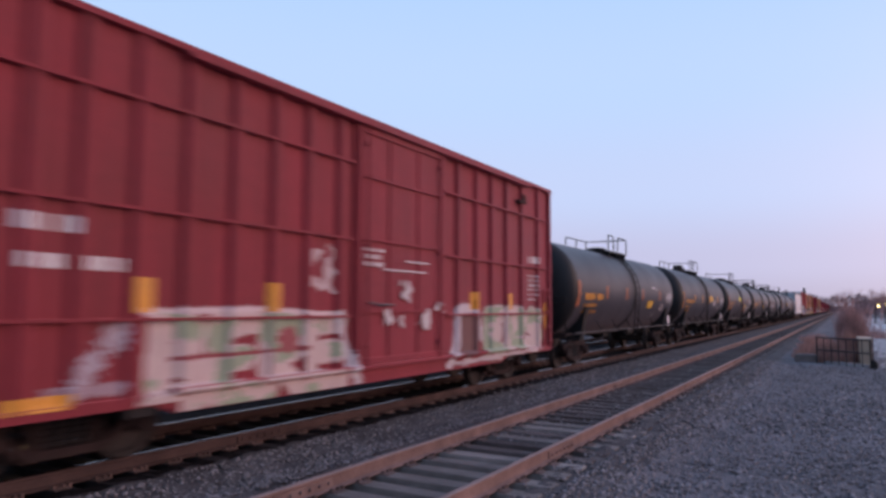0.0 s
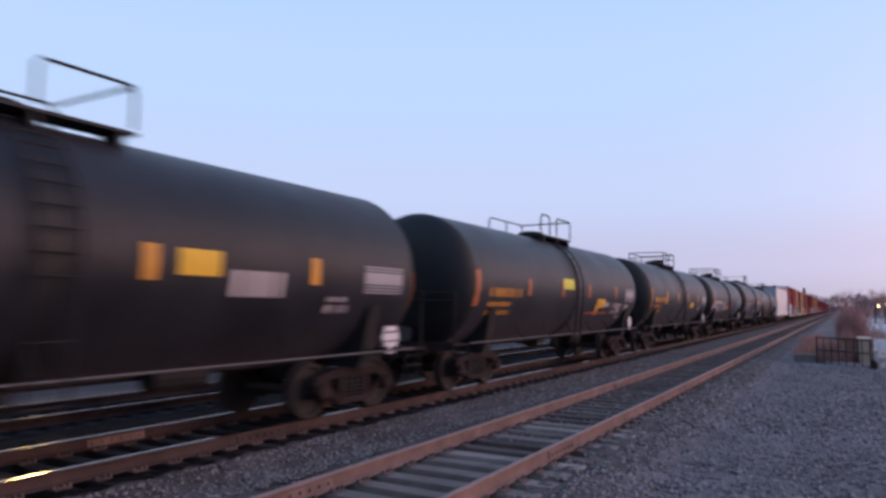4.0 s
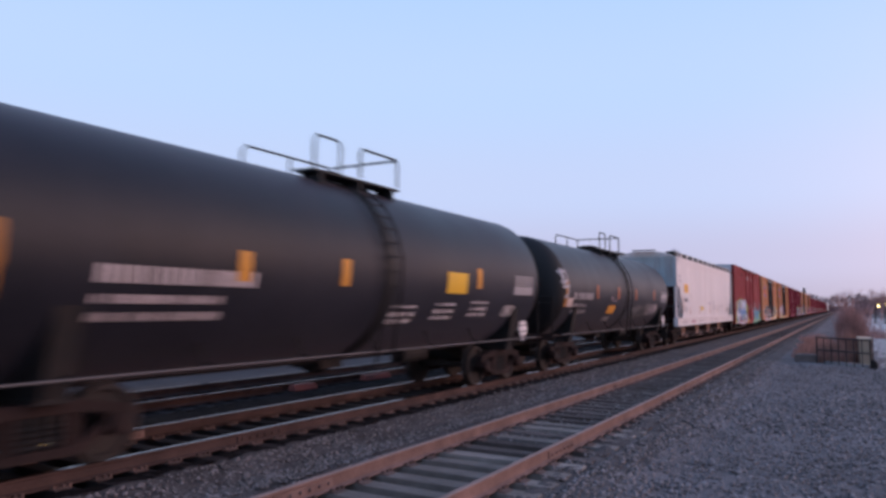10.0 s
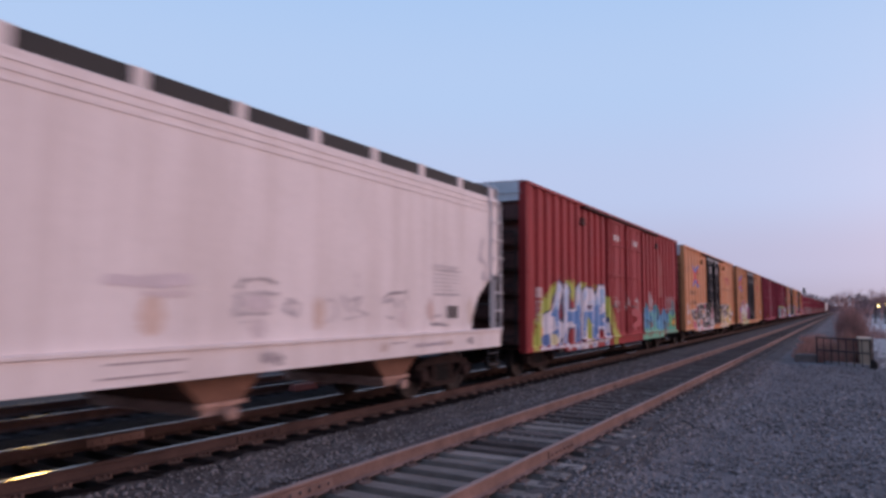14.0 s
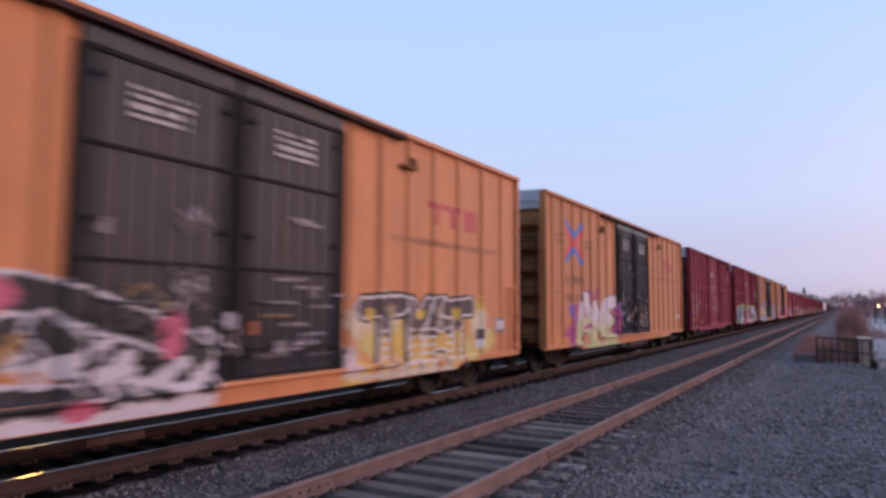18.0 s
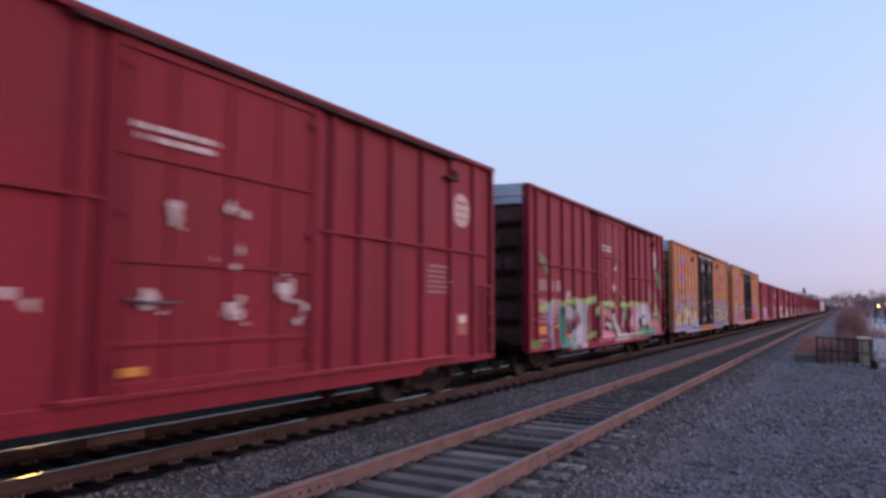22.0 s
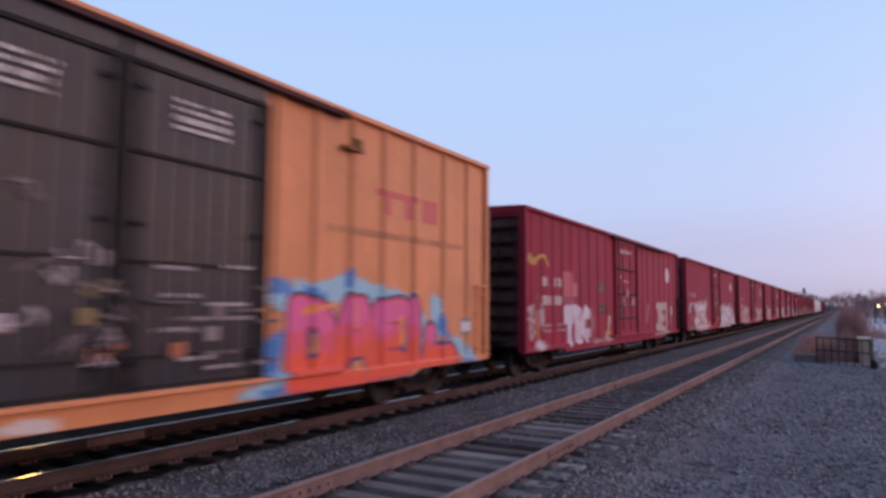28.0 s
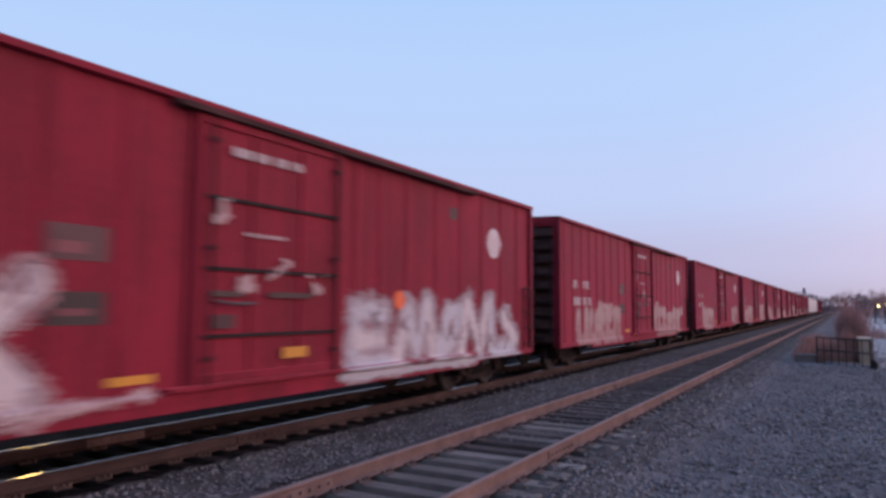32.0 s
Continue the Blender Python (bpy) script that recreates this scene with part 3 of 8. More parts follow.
def add_trucks(car, length, inset):
    for s in (-1, 1):
        tr = part("truck", GEAR["bolster"], GRIME, car, "rusty cast-steel freight truck", (0, s * (length / 2 - inset), 0))
        for k, sx in enumerate((-1, 1)):
            sf = part("side_frame", GEAR["side_frame"], RUST, tr, "", (sx * 0.93 if sx > 0 else -0.93, 0, 0))
            sf.rotation_euler = (0, 0, 0 if sx > 0 else math.pi)
            for dy in (-0.17, 0.0, 0.17):
                part("spring", GEAR["spring"], GRIME, tr, "", (sx * 1.02, dy, 0))
            part("wheelset", GEAR["wheelset"], WHEEL, tr, "", (0, sx * 0.89, WHEEL_R))


def add_couplers(car, length, reach):
    for s in (-1, 1):
        c = part("coupler", GEAR["coupler"], GRIME, car, "", (0, s * (length / 2 + reach - 0.3), 0))
        c.rotation_euler = (0, 0, 0 if s > 0 else math.pi)


def ladder_meshes(w, z0, z1, material):
    """A hoop of two stiles, and one rung."""
    bm = bmesh.new()
    pipe(bm, ((0.02, -w / 2, z0 - 0.14), (0.02, -w / 2, z1 + 0.10), (0.02, -w / 2 + 0.04, z1 + 0.14), (0.02, w / 2 - 0.04, z1 + 0.14), (0.02, w / 2, z1 + 0.10), (0.02, w / 2, z0 - 0.14)), 0.024, 6)
    hoop = finish(bm, "ladder", material)
    bm = bmesh.new()
    pipe(bm, ((0, -w / 2, 0), (0.08, -w / 2, 0), (0.08, w / 2, 0), (0, w / 2, 0)), 0.013, 5)
    return hoop, finish(bm, "rung", material)


def add_ladder(name, meshes, parent, at, turn, z0, z1, step):
    la = part(name, meshes[0], GRIME, parent, "", at)
    la.rotation_euler = (0, 0, turn)
    for k in range(int((z1 - z0) / step) + 1):
        part("rung", meshes[1], GRIME, la, "", (0, 0, z0 + k * step))


# ---- box cars ----


def rib_depth(posts, doors, half=0.05, ramp=0.05, low=1.525, high=1.60, rail=(99, 99)):
    posts = np.array(posts)

    def skin(u, z):
        d = np.abs(np.asarray(u)[:, None] - posts[None, :]).min(1)
        x = low + (high - low) * np.clip((half + ramp - d) / ramp, 0, 1)
        for a, b in doors:
            x = np.where((u > a - 0.03) & (u < b + 0.03) & (z > 0.86), 1.635, x)
        x = np.where(z < 0.815, 1.586, x)
        x = np.where((z > 0.80) & (z < 0.88) & (u > rail[0]) & (u < rail[1]), 1.676, x)
        return x + 0.006
    return skin


def boxcar(label, length, height, paint, posts, doors, door_paint, end_paint, roof_paint, cap_paint, seams, end_ribs, rail, sill=0.74,
           door_bars=(1.75, 2.95, 4.0), post_half=0.05, ramp=0.05, hatch=(), proud=1.60, rail_paint=None):
    """A box car of plate and hat-section posts with sliding doors. Heights are over the rail, u from the leading end."""
    car = thing("boxcar", label, "box car", group="cars of the freight train")
    h2, top = length / 2, height
    for s in (1, -1):
        spans = []
        a = 0.0
        for d0, d1 in doors:
            spans.append((a, d0))
            a = d1
        spans.append((a, length))
        for p, q in spans:
            if q - p < 0.3:
                continue
            bm = bmesh.new()
            block(bm, s * 1.46, s * 1.525, p - h2, q - h2, sill, top)
            part("side_wall", bm, paint, car)
        bm = bmesh.new()
        block(bm, s * 1.44, s * 1.48, doors[0][0] - h2, doors[-1][1] - h2, sill, top)
        part("door_frame", bm, paint, car)
        bm = bmesh.new()
        prism(bm, ((s * proud, -post_half), (s * proud, post_half), (s * 1.522, post_half + ramp), (s * 1.522, -post_half - ramp)), sill + 0.02, top - 0.03, "z")
        post = finish(bm, "side_post", paint)
        for p in posts:
            part("side_post", post, paint, car, "", (0, p - h2, 0))
        for k in (0, 1):
            bm = bmesh.new()
            y = (-h2, h2 - 0.12)[k]
            block(bm, s * 1.40, s * 1.605, y, y + 0.12, sill - 0.02, top)
            part("corner_post", bm, paint, car)
        bm = bmesh.new()   # side sill, deeper between the trucks
        block(bm, s * 1.45, s * 1.585, -h2, h2, sill - 0.05, sill + 0.07)
        prism(bm, ((-h2 + 2.75, sill - 0.05), (-h2 + 3.1, sill - 0.17), (h2 - 3.1, sill - 0.17), (h2 - 2.75, sill - 0.05)), s * 1.47, s * 1.57, "x")
        part("side_sill", bm, paint, car)
        for z, u0, u1 in seams:
            bm = bmesh.new()
            block(bm, s * 1.524, s * 1.612, u0 - h2, u1 - h2, z - 0.018, z + 0.018)
            part("seam", bm, paint, car)
        bm = bmesh.new()   # eave
        block(bm, s * 1.46, s * 1.63, -h2, h2, top - 0.05, top + 0.03)
        part("eave", bm, paint, car)
        bm = bmesh.new()   # door rail under the eave and track over the sill
        block(bm, s * 1.52, s * 1.70, rail[0] - h2, rail[1] - h2, top - 0.13, top - 0.055)
        part("door_rail", bm, rail_paint or DARK_END, car)
        bm = bmesh.new()
        block(bm, s * 1.52, s * 1.675, rail[0] - h2, rail[1] - h2, sill + 0.075, sill + 0.125)
        part("door_track", bm, paint, car)
        dark = door_paint is BLACK_DOOR
        line = GRIME if dark or paint is RED_L else door_paint      # dark seams and bars
        thin = 0.05 if dark else 0.10
        for d0, d1 in doors:
            z0, z1 = sill + 0.14, top - (0.36 if dark else 0.14)
            if dark:
                bm = bmesh.new()
                block(bm, s * 1.50, s * 1.60, d0 + 0.02 - h2, d1 - 0.02 - h2, top - 0.345, top - 0.14)
                part("door_header", bm, BLACK_DOOR, car)
            bm = bmesh.new()
            block(bm, s * 1.50, s * 1.585, d0 + 0.03 - h2, d1 - 0.03 - h2, z0, z1)
            door = part("door", bm, door_paint, car, "sliding plug door")
            for a, b, c, e in ((d0 + 0.03, d0 + 0.03 + thin, z0, z1), (d1 - 0.03 - thin, d1 - 0.03, z0, z1), (d0 + 0.03 + thin, d1 - 0.03 - thin, z0, z0 + thin), (d0 + 0.03 + thin, d1 - 0.03 - thin, z1 - thin, z1)):
                bm = bmesh.new()
                block(bm, s * 1.586, s * 1.625, a - h2, b - h2, c, e)
                part("door_edge", bm, GRIME if door_paint is BLACK_DOOR else door_paint, door)
            for a, b in ((d0 - 0.035, d0 + 0.025), (d1 - 0.025, d1 + 0.035)):
                bm = bmesh.new()
                block(bm, s * 1.53, s * 1.592, a - h2, b - h2, z0 - 0.01, z1 + 0.02)
                part("door_seal", bm, GRIME if dark else door_paint, door)
            for z in door_bars:
                bm = bmesh.new()
                block(bm, s * 1.586, s * 1.632, d0 + 0.032 + thin - h2, d1 - 0.032 - thin - h2, z - 0.022, z + 0.022)
                part("door_bar", bm, line, door)
            n = max(2, int((d1 - d0) / (0.27 if dark else 0.75)))
            for k in range(1, n):
                bm = bmesh.new()
                y = d0 + (d1 - d0) * k / n - h2
                block(bm, s * 1.586, s * 1.612, y - (0.018 if dark else 0.03), y + (0.018 if dark else 0.03), z0 + 0.105, z1 - 0.105)
                part("door_stile", bm, door_paint, door)
            for y in (d0 + 0.22 - h2, d1 - 0.22 - h2):
                bm = bmesh.new()
                tube(bm, (s * 1.655, y, z0 - 0.06), (s * 1.655, y, z1 + 0.03), 0.02)
                part("lock_rod", bm, line, door)
                for z in (z0 + 0.3, 0.5 * (z0 + z1), z1 - 0.3):
                    bm = bmesh.new()
                    block(bm, s * 1.627, s * 1.68, y - 0.05, y + 0.05, z - 0.03, z + 0.03)
                    part("rod_bracket", bm, line, door)
            bm = bmesh.new()
            pipe(bm, ((s * 1.65, d0 + 0.3 - h2, 1.9), (s * 1.70, d0 + 0.5 - h2, 1.86), (s * 1.70, d0 + 0.95 - h2, 1.86)), 0.02)
            part("door_handle", bm, PALE_IRON, door, "worn pale lock handle")
        for y in (-h2 + 2.6, h2 - 2.6):
            bm = bmesh.new()
            block(bm, s * 1.40, s * 1.56, y - 0.18, y + 0.18, sill - 0.16, sill - 0.052)
            part("jacking_pad", bm, GRIME, car)
    # roof: a low ridge with raised seams
    bm = bmesh.new()
    prism(bm, ((-1.62, top + 0.03), (1.62, top + 0.03), (1.5, top + 0.05), (0.0, top + 0.085), (-1.5, top + 0.05)), -h2 + 0.02, h2 - 0.02, "y")
    n = int(length / 1.25)
    for k in range(1, n):
        y = -h2 + length * k / n
        prism(bm, ((-1.58, top + 0.045), (1.58, top + 0.045), (1.5, top + 0.075), (0, top + 0.11), (-1.5, top + 0.075)), y - 0.035, y + 0.035, "y")
    part("roof", bm, roof_paint, car)
    cap = 0.46 if cap_paint is GALV else 0.22
    for s in (-1, 1):
        y = s * h2
        bm = bmesh.new()   # pressed end with rolling horizontal ribs
        z0, z1 = sill + 0.02, top - cap
        step = (z1 - z0) / end_ribs
        outline = [(y - s * 0.10, z0)]
        for k in range(end_ribs):
            z = z0 + k * step
            outline += [(y - s * 0.19, z + step * 0.02), (y - s * 0.19, z + step * 0.15), (y + s * 0.02, z + step * 0.20), (y + s * 0.035, z + step * 0.32), (y - s * 0.02, z + step * 0.66), (y - s * 0.10, z + step * 0.90)]
        outline += [(y - s * 0.10, z1)]
        prism(bm, outline + [(y - s * 0.24, z1), (y - s * 0.24, z0)], -1.39, 1.39, "x")
        # end_paint is darker than the sides, standing in for the unlit end
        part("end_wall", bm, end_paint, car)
        bm = bmesh.new()
        prism(bm, ((-1.58, z1 + 0.002), (1.58, z1 + 0.002), (1.58, top + 0.03), (0, top + 0.075), (-1.58, top + 0.03)), y - s * 0.09, y - s * 0.005, "y")
        block(bm, -1.45, 1.45, y - s * 0.004, y + s * 0.03, z1 + cap * 0.42, z1 + cap * 0.48)
        part("end_cap", bm, cap_paint, car)
        bm = bmesh.new()   # cross-over platform
        block(bm, -1.1, 1.1, y + s * 0.035, y + s * 0.22, 0.96, 1.0)
        part("crossover_platform", bm, GRIME, car)
        if s > 0:
            bm = bmesh.new()
            lathe(bm, ((y + 0.12, 0.24), (y + 0.16, 0.28), (y + 0.20, 0.24)), "y", 16, (-0.6, 0, 2.05))
            block(bm, -0.68, -0.52, y - 0.02, y + 0.12, 1.75, 2.3)
            part("brake_wheel", bm, GRIME, car)
        add_ladder("end_ladder", LADDER_END, car, (s * -1.1, y + s * 0.03, 0), s * math.pi / 2, 1.1, top - 0.75, 0.42)
    for s in (1, -1):
        for y in (s * (h2 - 0.42),):
            add_ladder("side_ladder", LADDER_SIDE[paint.name], car, (s * 1.60, y, 0), 0 if s > 0 else math.pi, 0.95, 2.15, 0.38)
            bm = bmesh.new()   # stirrup
            pipe(bm, ((s * 1.55, y - 0.2, sill - 0.06), (s * 1.55, y - 0.2, sill - 0.36), (s * 1.55, y + 0.2, sill - 0.36), (s * 1.55, y + 0.2, sill - 0.06)), 0.016, 5)
            part("stirrup", bm, GRIME, car)
        for u, z in hatch:
            bm = bmesh.new()   # lifting lug under the eave
            block(bm, s * 1.53, s * 1.66, u - h2 - 0.22, u - h2 + 0.22, z - 0.05, z + 0.01)
            block(bm, s * 1.53, s * 1.64, u - h2 + 0.05, u - h2 + 0.22, z + 0.012, z + 0.17)
            part("pushing_lug", bm, end_paint, car)
    bm = bmesh.new()
    block(bm, -1.40, 1.40, -h2 + 0.15, h2 - 0.15, sill + 0.075, sill + 0.2)
    part("floor", bm, GRIME, car)
    bm = bmesh.new()
    block(bm, -0.22, 0.22, -h2 - 0.1, h2 + 0.1, 0.74, sill + 0.07)
    for k in range(7):
        y = -h2 + 2.9 + (length - 5.8) * k / 6
        block(bm, -1.42, 1.42, y - 0.06, y + 0.06, 0.66, sill + 0.07)
    tube(bm, (0.55, -h2 + 2.5, 0.55), (0.55, h2 - 2.5, 0.55), 0.03)
    lathe(bm, ((-0.5, 0.05), (-0.45, 0.2), (0.45, 0.2), (0.5, 0.05)), "y", 12, (-0.8, 1.2, 0.55))
    part("underframe", bm, GRIME, car)
    add_couplers(car, length, 0.98)
    add_trucks(car, length, 2.05)
    return car


LADDER_SIDE = {m.name: ladder_meshes(0.46, 0.95, 2.15, DARK_END if m is RED_L else m) for m in (RED, RED_L, RED_B, ORANGE_RED, YELLOW, YELLOW_B)}
LADDER_END = ladder_meshes(0.46, 1.1, 3.6, GRIME)


# ---- tank cars ----
TANK_L, TANK_R, BIG_R = 14.45, 1.555, 1.635


def tank_skin_of(radius, low=0.85):
    def skin(u, z):
        d = np.maximum(np.maximum(0.55 - u, u - TANK_L + 0.55), 0) / 0.55
        r = radius * np.maximum(1 - d * d, 0.0001) ** 0.31
        return np.sqrt(np.maximum(r ** 2 - (np.asarray(z) - low - radius) ** 2, 0.01)) + 0.012
    return skin


def tank_car(label, rail_style=0, radius=TANK_R, low=0.85, shell=TANK):
    car = thing("tank_car", label, "tank car", group="cars of the freight train")
    h2, mid_z = TANK_L / 2, low + radius
    up = (0, 0.35, low + 2 * radius - 3.94)      # fittings stand on the crown of the shell
    bm = bmesh.new()
    prof = [(-h2 + 0.55 + (TANK_L - 1.10) * k / 8, radius) for k in range(9)]
    lathe(bm, prof, "y", 72, (0, 0, mid_z))
    part("tank_shell", bm, shell, car, "dusty black tank shell", smooth=40)
    for s in (-1, 1):
        bm = bmesh.new()
        prof = [(s * (h2 - 0.55 + 0.55 * math.sin(a)), radius * max(math.cos(a), 0.001) ** 0.62 + 0.002) for a in [k * math.pi / 2 / 14 for k in range(15)]]
        lathe(bm, prof, "y", 72, (0, 0, mid_z))
        part("tank_head", bm, TANK_HEAD, car, "rounded black tank end", smooth=60)
    for y in (0.0,):
        bm = bmesh.new()
        w = 0.16
        lathe(bm, ((y - w, radius + 0.001), (y - w, radius + 0.012), (y + w, radius + 0.012), (y + w, radius + 0.001)), "y", 72, (0, 0, mid_z))
        part("tank_band", bm, TANK_HEAD, car, smooth=40)
    # fittings on top
    bm = bmesh.new()
    lathe(bm, ((3.84, 0.34), (4.04, 0.34), (4.07, 0.38), (4.13, 0.38), (4.17, 0.2), (4.18, 0.02)), "z", 20, (0, -0.3, 0))
    part("manway", bm, GRIME, car, "", up)
    bm = bmesh.new()
    lathe(bm, ((3.84, 0.28), (4.28 if rail_style else 4.08, 0.28), (4.30 if rail_style else 4.10, 0.23)), "z", 16, (0.1, (0.55, -1.0, 0.5)[rail_style], 0))
    part("valve_housing", bm, GRIME, car, "", up)
    for s in (-1, 1):
        bm = bmesh.new()
        block(bm, s * 0.42, s * 0.86, -1.55, 1.05, 3.92, 3.96)
        for y in (-1.3, -0.2, 0.85):
            block(bm, s * 0.44, s * 0.84, y - 0.03, y + 0.03, 3.70, 3.918)
        part("walkway", bm, ROOFWALK, car, "", up)
    mid = () if rail_style != 2 else (4.27,)
    for s in (-1, 1):
        bm = bmesh.new()
        a, b, x, zt = -1.5, 1.0, s * 0.84, 4.54
        if s > 0:      # the side that has the ladder is open beside it
            pipe(bm, ((x, a, 3.95), (x, a, zt - 0.12), (x, a + 0.08, zt), (x, -0.87, zt), (x, -0.80, zt - 0.08), (x, -0.80, 4.0)), 0.024)
            pipe(bm, ((x, -0.22, 4.0), (x, -0.22, zt - 0.08), (x, -0.15, zt), (x, b - 0.08, zt), (x, b, zt - 0.1), (x, b, 4.0)), 0.024)
            for z in mid:
                tube(bm, (x, a, z), (x, -0.80, z), 0.02), tube(bm, (x, -0.22, z), (x, b, z), 0.02)
        else:
            pipe(bm, ((x, a, 3.95), (x, a, zt - 0.12), (x, a + 0.1, zt), (x, b - 0.1, zt), (x, b, zt - 0.1), (x, b, 4.0)), 0.024)
            for z in mid:
                tube(bm, (x, a, z), (x, b, z), 0.02)
            tube(bm, (x, -0.25, 3.95), (x, -0.25, zt), 0.022)
        part("handrail", bm, GRIME, car, "", up)
    for y in ((-1.5, 1.0) if rail_style == 2 else (1.0,)):
        bm = bmesh.new()
        tube(bm, (-0.84, y, 4.54), (0.84, y, 4.54), 0.022)
        if rail_style == 2:
            tube(bm, (-0.84, y, 4.30), (0.84, y, 4.30), 0.018)
        part("end_handrail", bm, GRIME, car, "", up)
    for s in (1, -1):
        bm = bmesh.new()   # ladder that follows the shell
        pts = []
        for k in range(9):
            a = radians(-78 + k * 17)
            pts.append((s * (radius + 0.10) * math.cos(a), mid_z + (radius + 0.10) * math.sin(a)))
        pts = [(s * 1.50, 0.80)] + [p for p in pts if p[1] > 2.0]
        for y in (-0.24, 0.24):
            pipe(bm, [(x, y, z) for x, z in pts], 0.022)
        for (x0, z0), (x1, z1) in zip(pts, pts[1:]):
            for t in (0.0, 0.5):
                x, z = x0 + (x1 - x0) * t, z0 + (z1 - z0) * t
                tube(bm, (x, -0.24, z), (x, 0.24, z), 0.013, 5)
        part("side_ladder", bm, GRIME, car)
        bm = bmesh.new()   # long hand rail low on the side, on brackets
        tube(bm, (s * 1.50, -h2 + 0.35, 1.06), (s * 1.50, h2 - 0.35, 1.06), 0.019)
        part("side_rail", bm, PALE_IRON, car, "thin pale side rail")
        bm = bmesh.new()
        for k in range(7):
            bm = bmesh.new()
            y = -h2 + 1.6 + (TANK_L - 3.2) * k / 6
            pipe(bm, ((s * 1.50, y, 1.06), (s * 1.30, y, 1.10), (s * 1.12, y, 1.5)), 0.02, 5)
            part("rail_bracket", bm, GRIME, car)
    for s in (-1, 1):
        y = s * (h2 - 1.55)
        bm = bmesh.new()   # saddle and bolster
        prism(bm, ((-1.30, 0.86), (1.30, 0.86), (1.50, 1.85), (1.22, 1.55), (0.7, 1.12), (0, 0.95), (-0.7, 1.12), (-1.22, 1.55), (-1.50, 1.85)), y - 0.16, y + 0.16, "y")
        block(bm, -1.3, 1.3, y - 0.2, y + 0.2, 0.80, 0.858)
        part("saddle", bm, GRIME, car)
        bm = bmesh.new()   # stub sill and end platform
        block(bm, -0.30, 0.30, y - s * 0.6, s * (h2 + 0.30), 0.74, 1.02)
        part("stub_sill", bm, GRIME, car)
        bm = bmesh.new()
        block(bm, -1.42, 1.42, s * (h2 - 0.35), s * (h2 + 0.22), 1.022, 1.06)
        block(bm, -1.42, 1.42, s * (h2 + 0.222), s * (h2 + 0.25), 0.92, 1.09)
        part("end_platform", bm, RUST, car, "rusty end platform")
        bm = bmesh.new()
        for z in (1.95, 2.12):
            pipe(bm, ((-1.38, s * (h2 + 0.12), z), (1.38, s * (h2 + 0.12), z)), 0.024)
        for x in (-1.38, 1.38):
            tube(bm, (x, s * (h2 + 0.12), 1.06), (x, s * (h2 + 0.12), 2.12), 0.024)
        part("end_rail", bm, GRIME, car)
        if s > 0:
            for x in (1.41, -1.41):      # broad six-sided placard by the trailing end
                bm = bmesh.new()
                prism(bm, ((-0.26, 1.30), (-0.17, 1.12), (0.17, 1.12), (0.26, 1.30), (0.17, 1.48), (-0.17, 1.48)), x, x + 0.02, "x")
                block(bm, x + 0.002, x + 0.018, -0.13, 0.13, 1.0, 1.07)
                block(bm, x - 0.02, x - 0.001, -0.03, 0.03, 1.0, 1.46)
                plate = part("placard", bm, PLACARD, car, "white six-sided placard", (0, h2 - 0.98, 0))
                bm = bmesh.new()
                for z in (1.22, 1.38):
                    block(bm, x + 0.021, x + 0.026, -0.2, 0.2, z - 0.012, z + 0.012)
                part("placard_line", bm, GRIME, plate)
        else:
            bm = bmesh.new()      # placard on the leading end
            prism(bm, ((-0.06, 1.12), (0.12, 1.06), (0.30, 1.12), (0.30, 1.36), (0.12, 1.42), (-0.06, 1.36)), -h2 - 0.16, -h2 - 0.14, "y")
            block(bm, 0.09, 0.15, -h2 - 0.139, -h2 - 0.12, 1.06, 1.40)
            part("placard", bm, PALE_IRON, car, "dim grey placard")
        for x in (1.40, -1.40):
            bm = bmesh.new()
            for k in range(3):
                z = 0.46 + k * 0.28
                pipe(bm, ((x, s * (h2 - 0.45), z), (x, s * (h2 + 0.02), z)), 0.015, 5)
            for q in (-0.45, 0.02):
                tube(bm, (x, s * (h2 + q), 0.44), (x, s * (h2 + q), 1.04), 0.016, 5)
            part("step_iron", bm, GRIME, car)
    bm = bmesh.new()
    lathe(bm, ((-0.25, 0.30), (0.0, 0.34), (0.25, 0.30)), "y", 14, (0, 0, 0.95))
    block(bm, -0.35, 0.35, -0.3, 0.3, 0.72, 1.05)
    lathe(bm, ((-0.5, 0.05), (-0.45, 0.18), (0.45, 0.18), (0.5, 0.05)), "y", 12, (0.5, 2.4, 0.86))
    tube(bm, (0.25, -h2 + 2.0, 0.86), (0.25, h2 - 2.0, 0.86), 0.03)
    part("bottom_outlet", bm, GRIME, car)
    bm = bmesh.new()
    lathe(bm, ((-h2 - 0.18, 0.22), (-h2 - 0.14, 0.26), (-h2 - 0.10, 0.22)), "y", 16, (-0.7, 0, 1.75))
    tube(bm, (-0.7, -h2 - 0.1, 1.06), (-0.7, -h2 - 0.1, 1.75), 0.03)
    part("brake_wheel", bm, GRIME, car)
    add_couplers(car, TANK_L, 0.58)
    add_trucks(car, TANK_L, 1.55)
    return car


# ---- covered hopper ----
HOP_L = 18.7


def hopper_skin(u, z):
    return np.full(np.shape(u), 1.533)


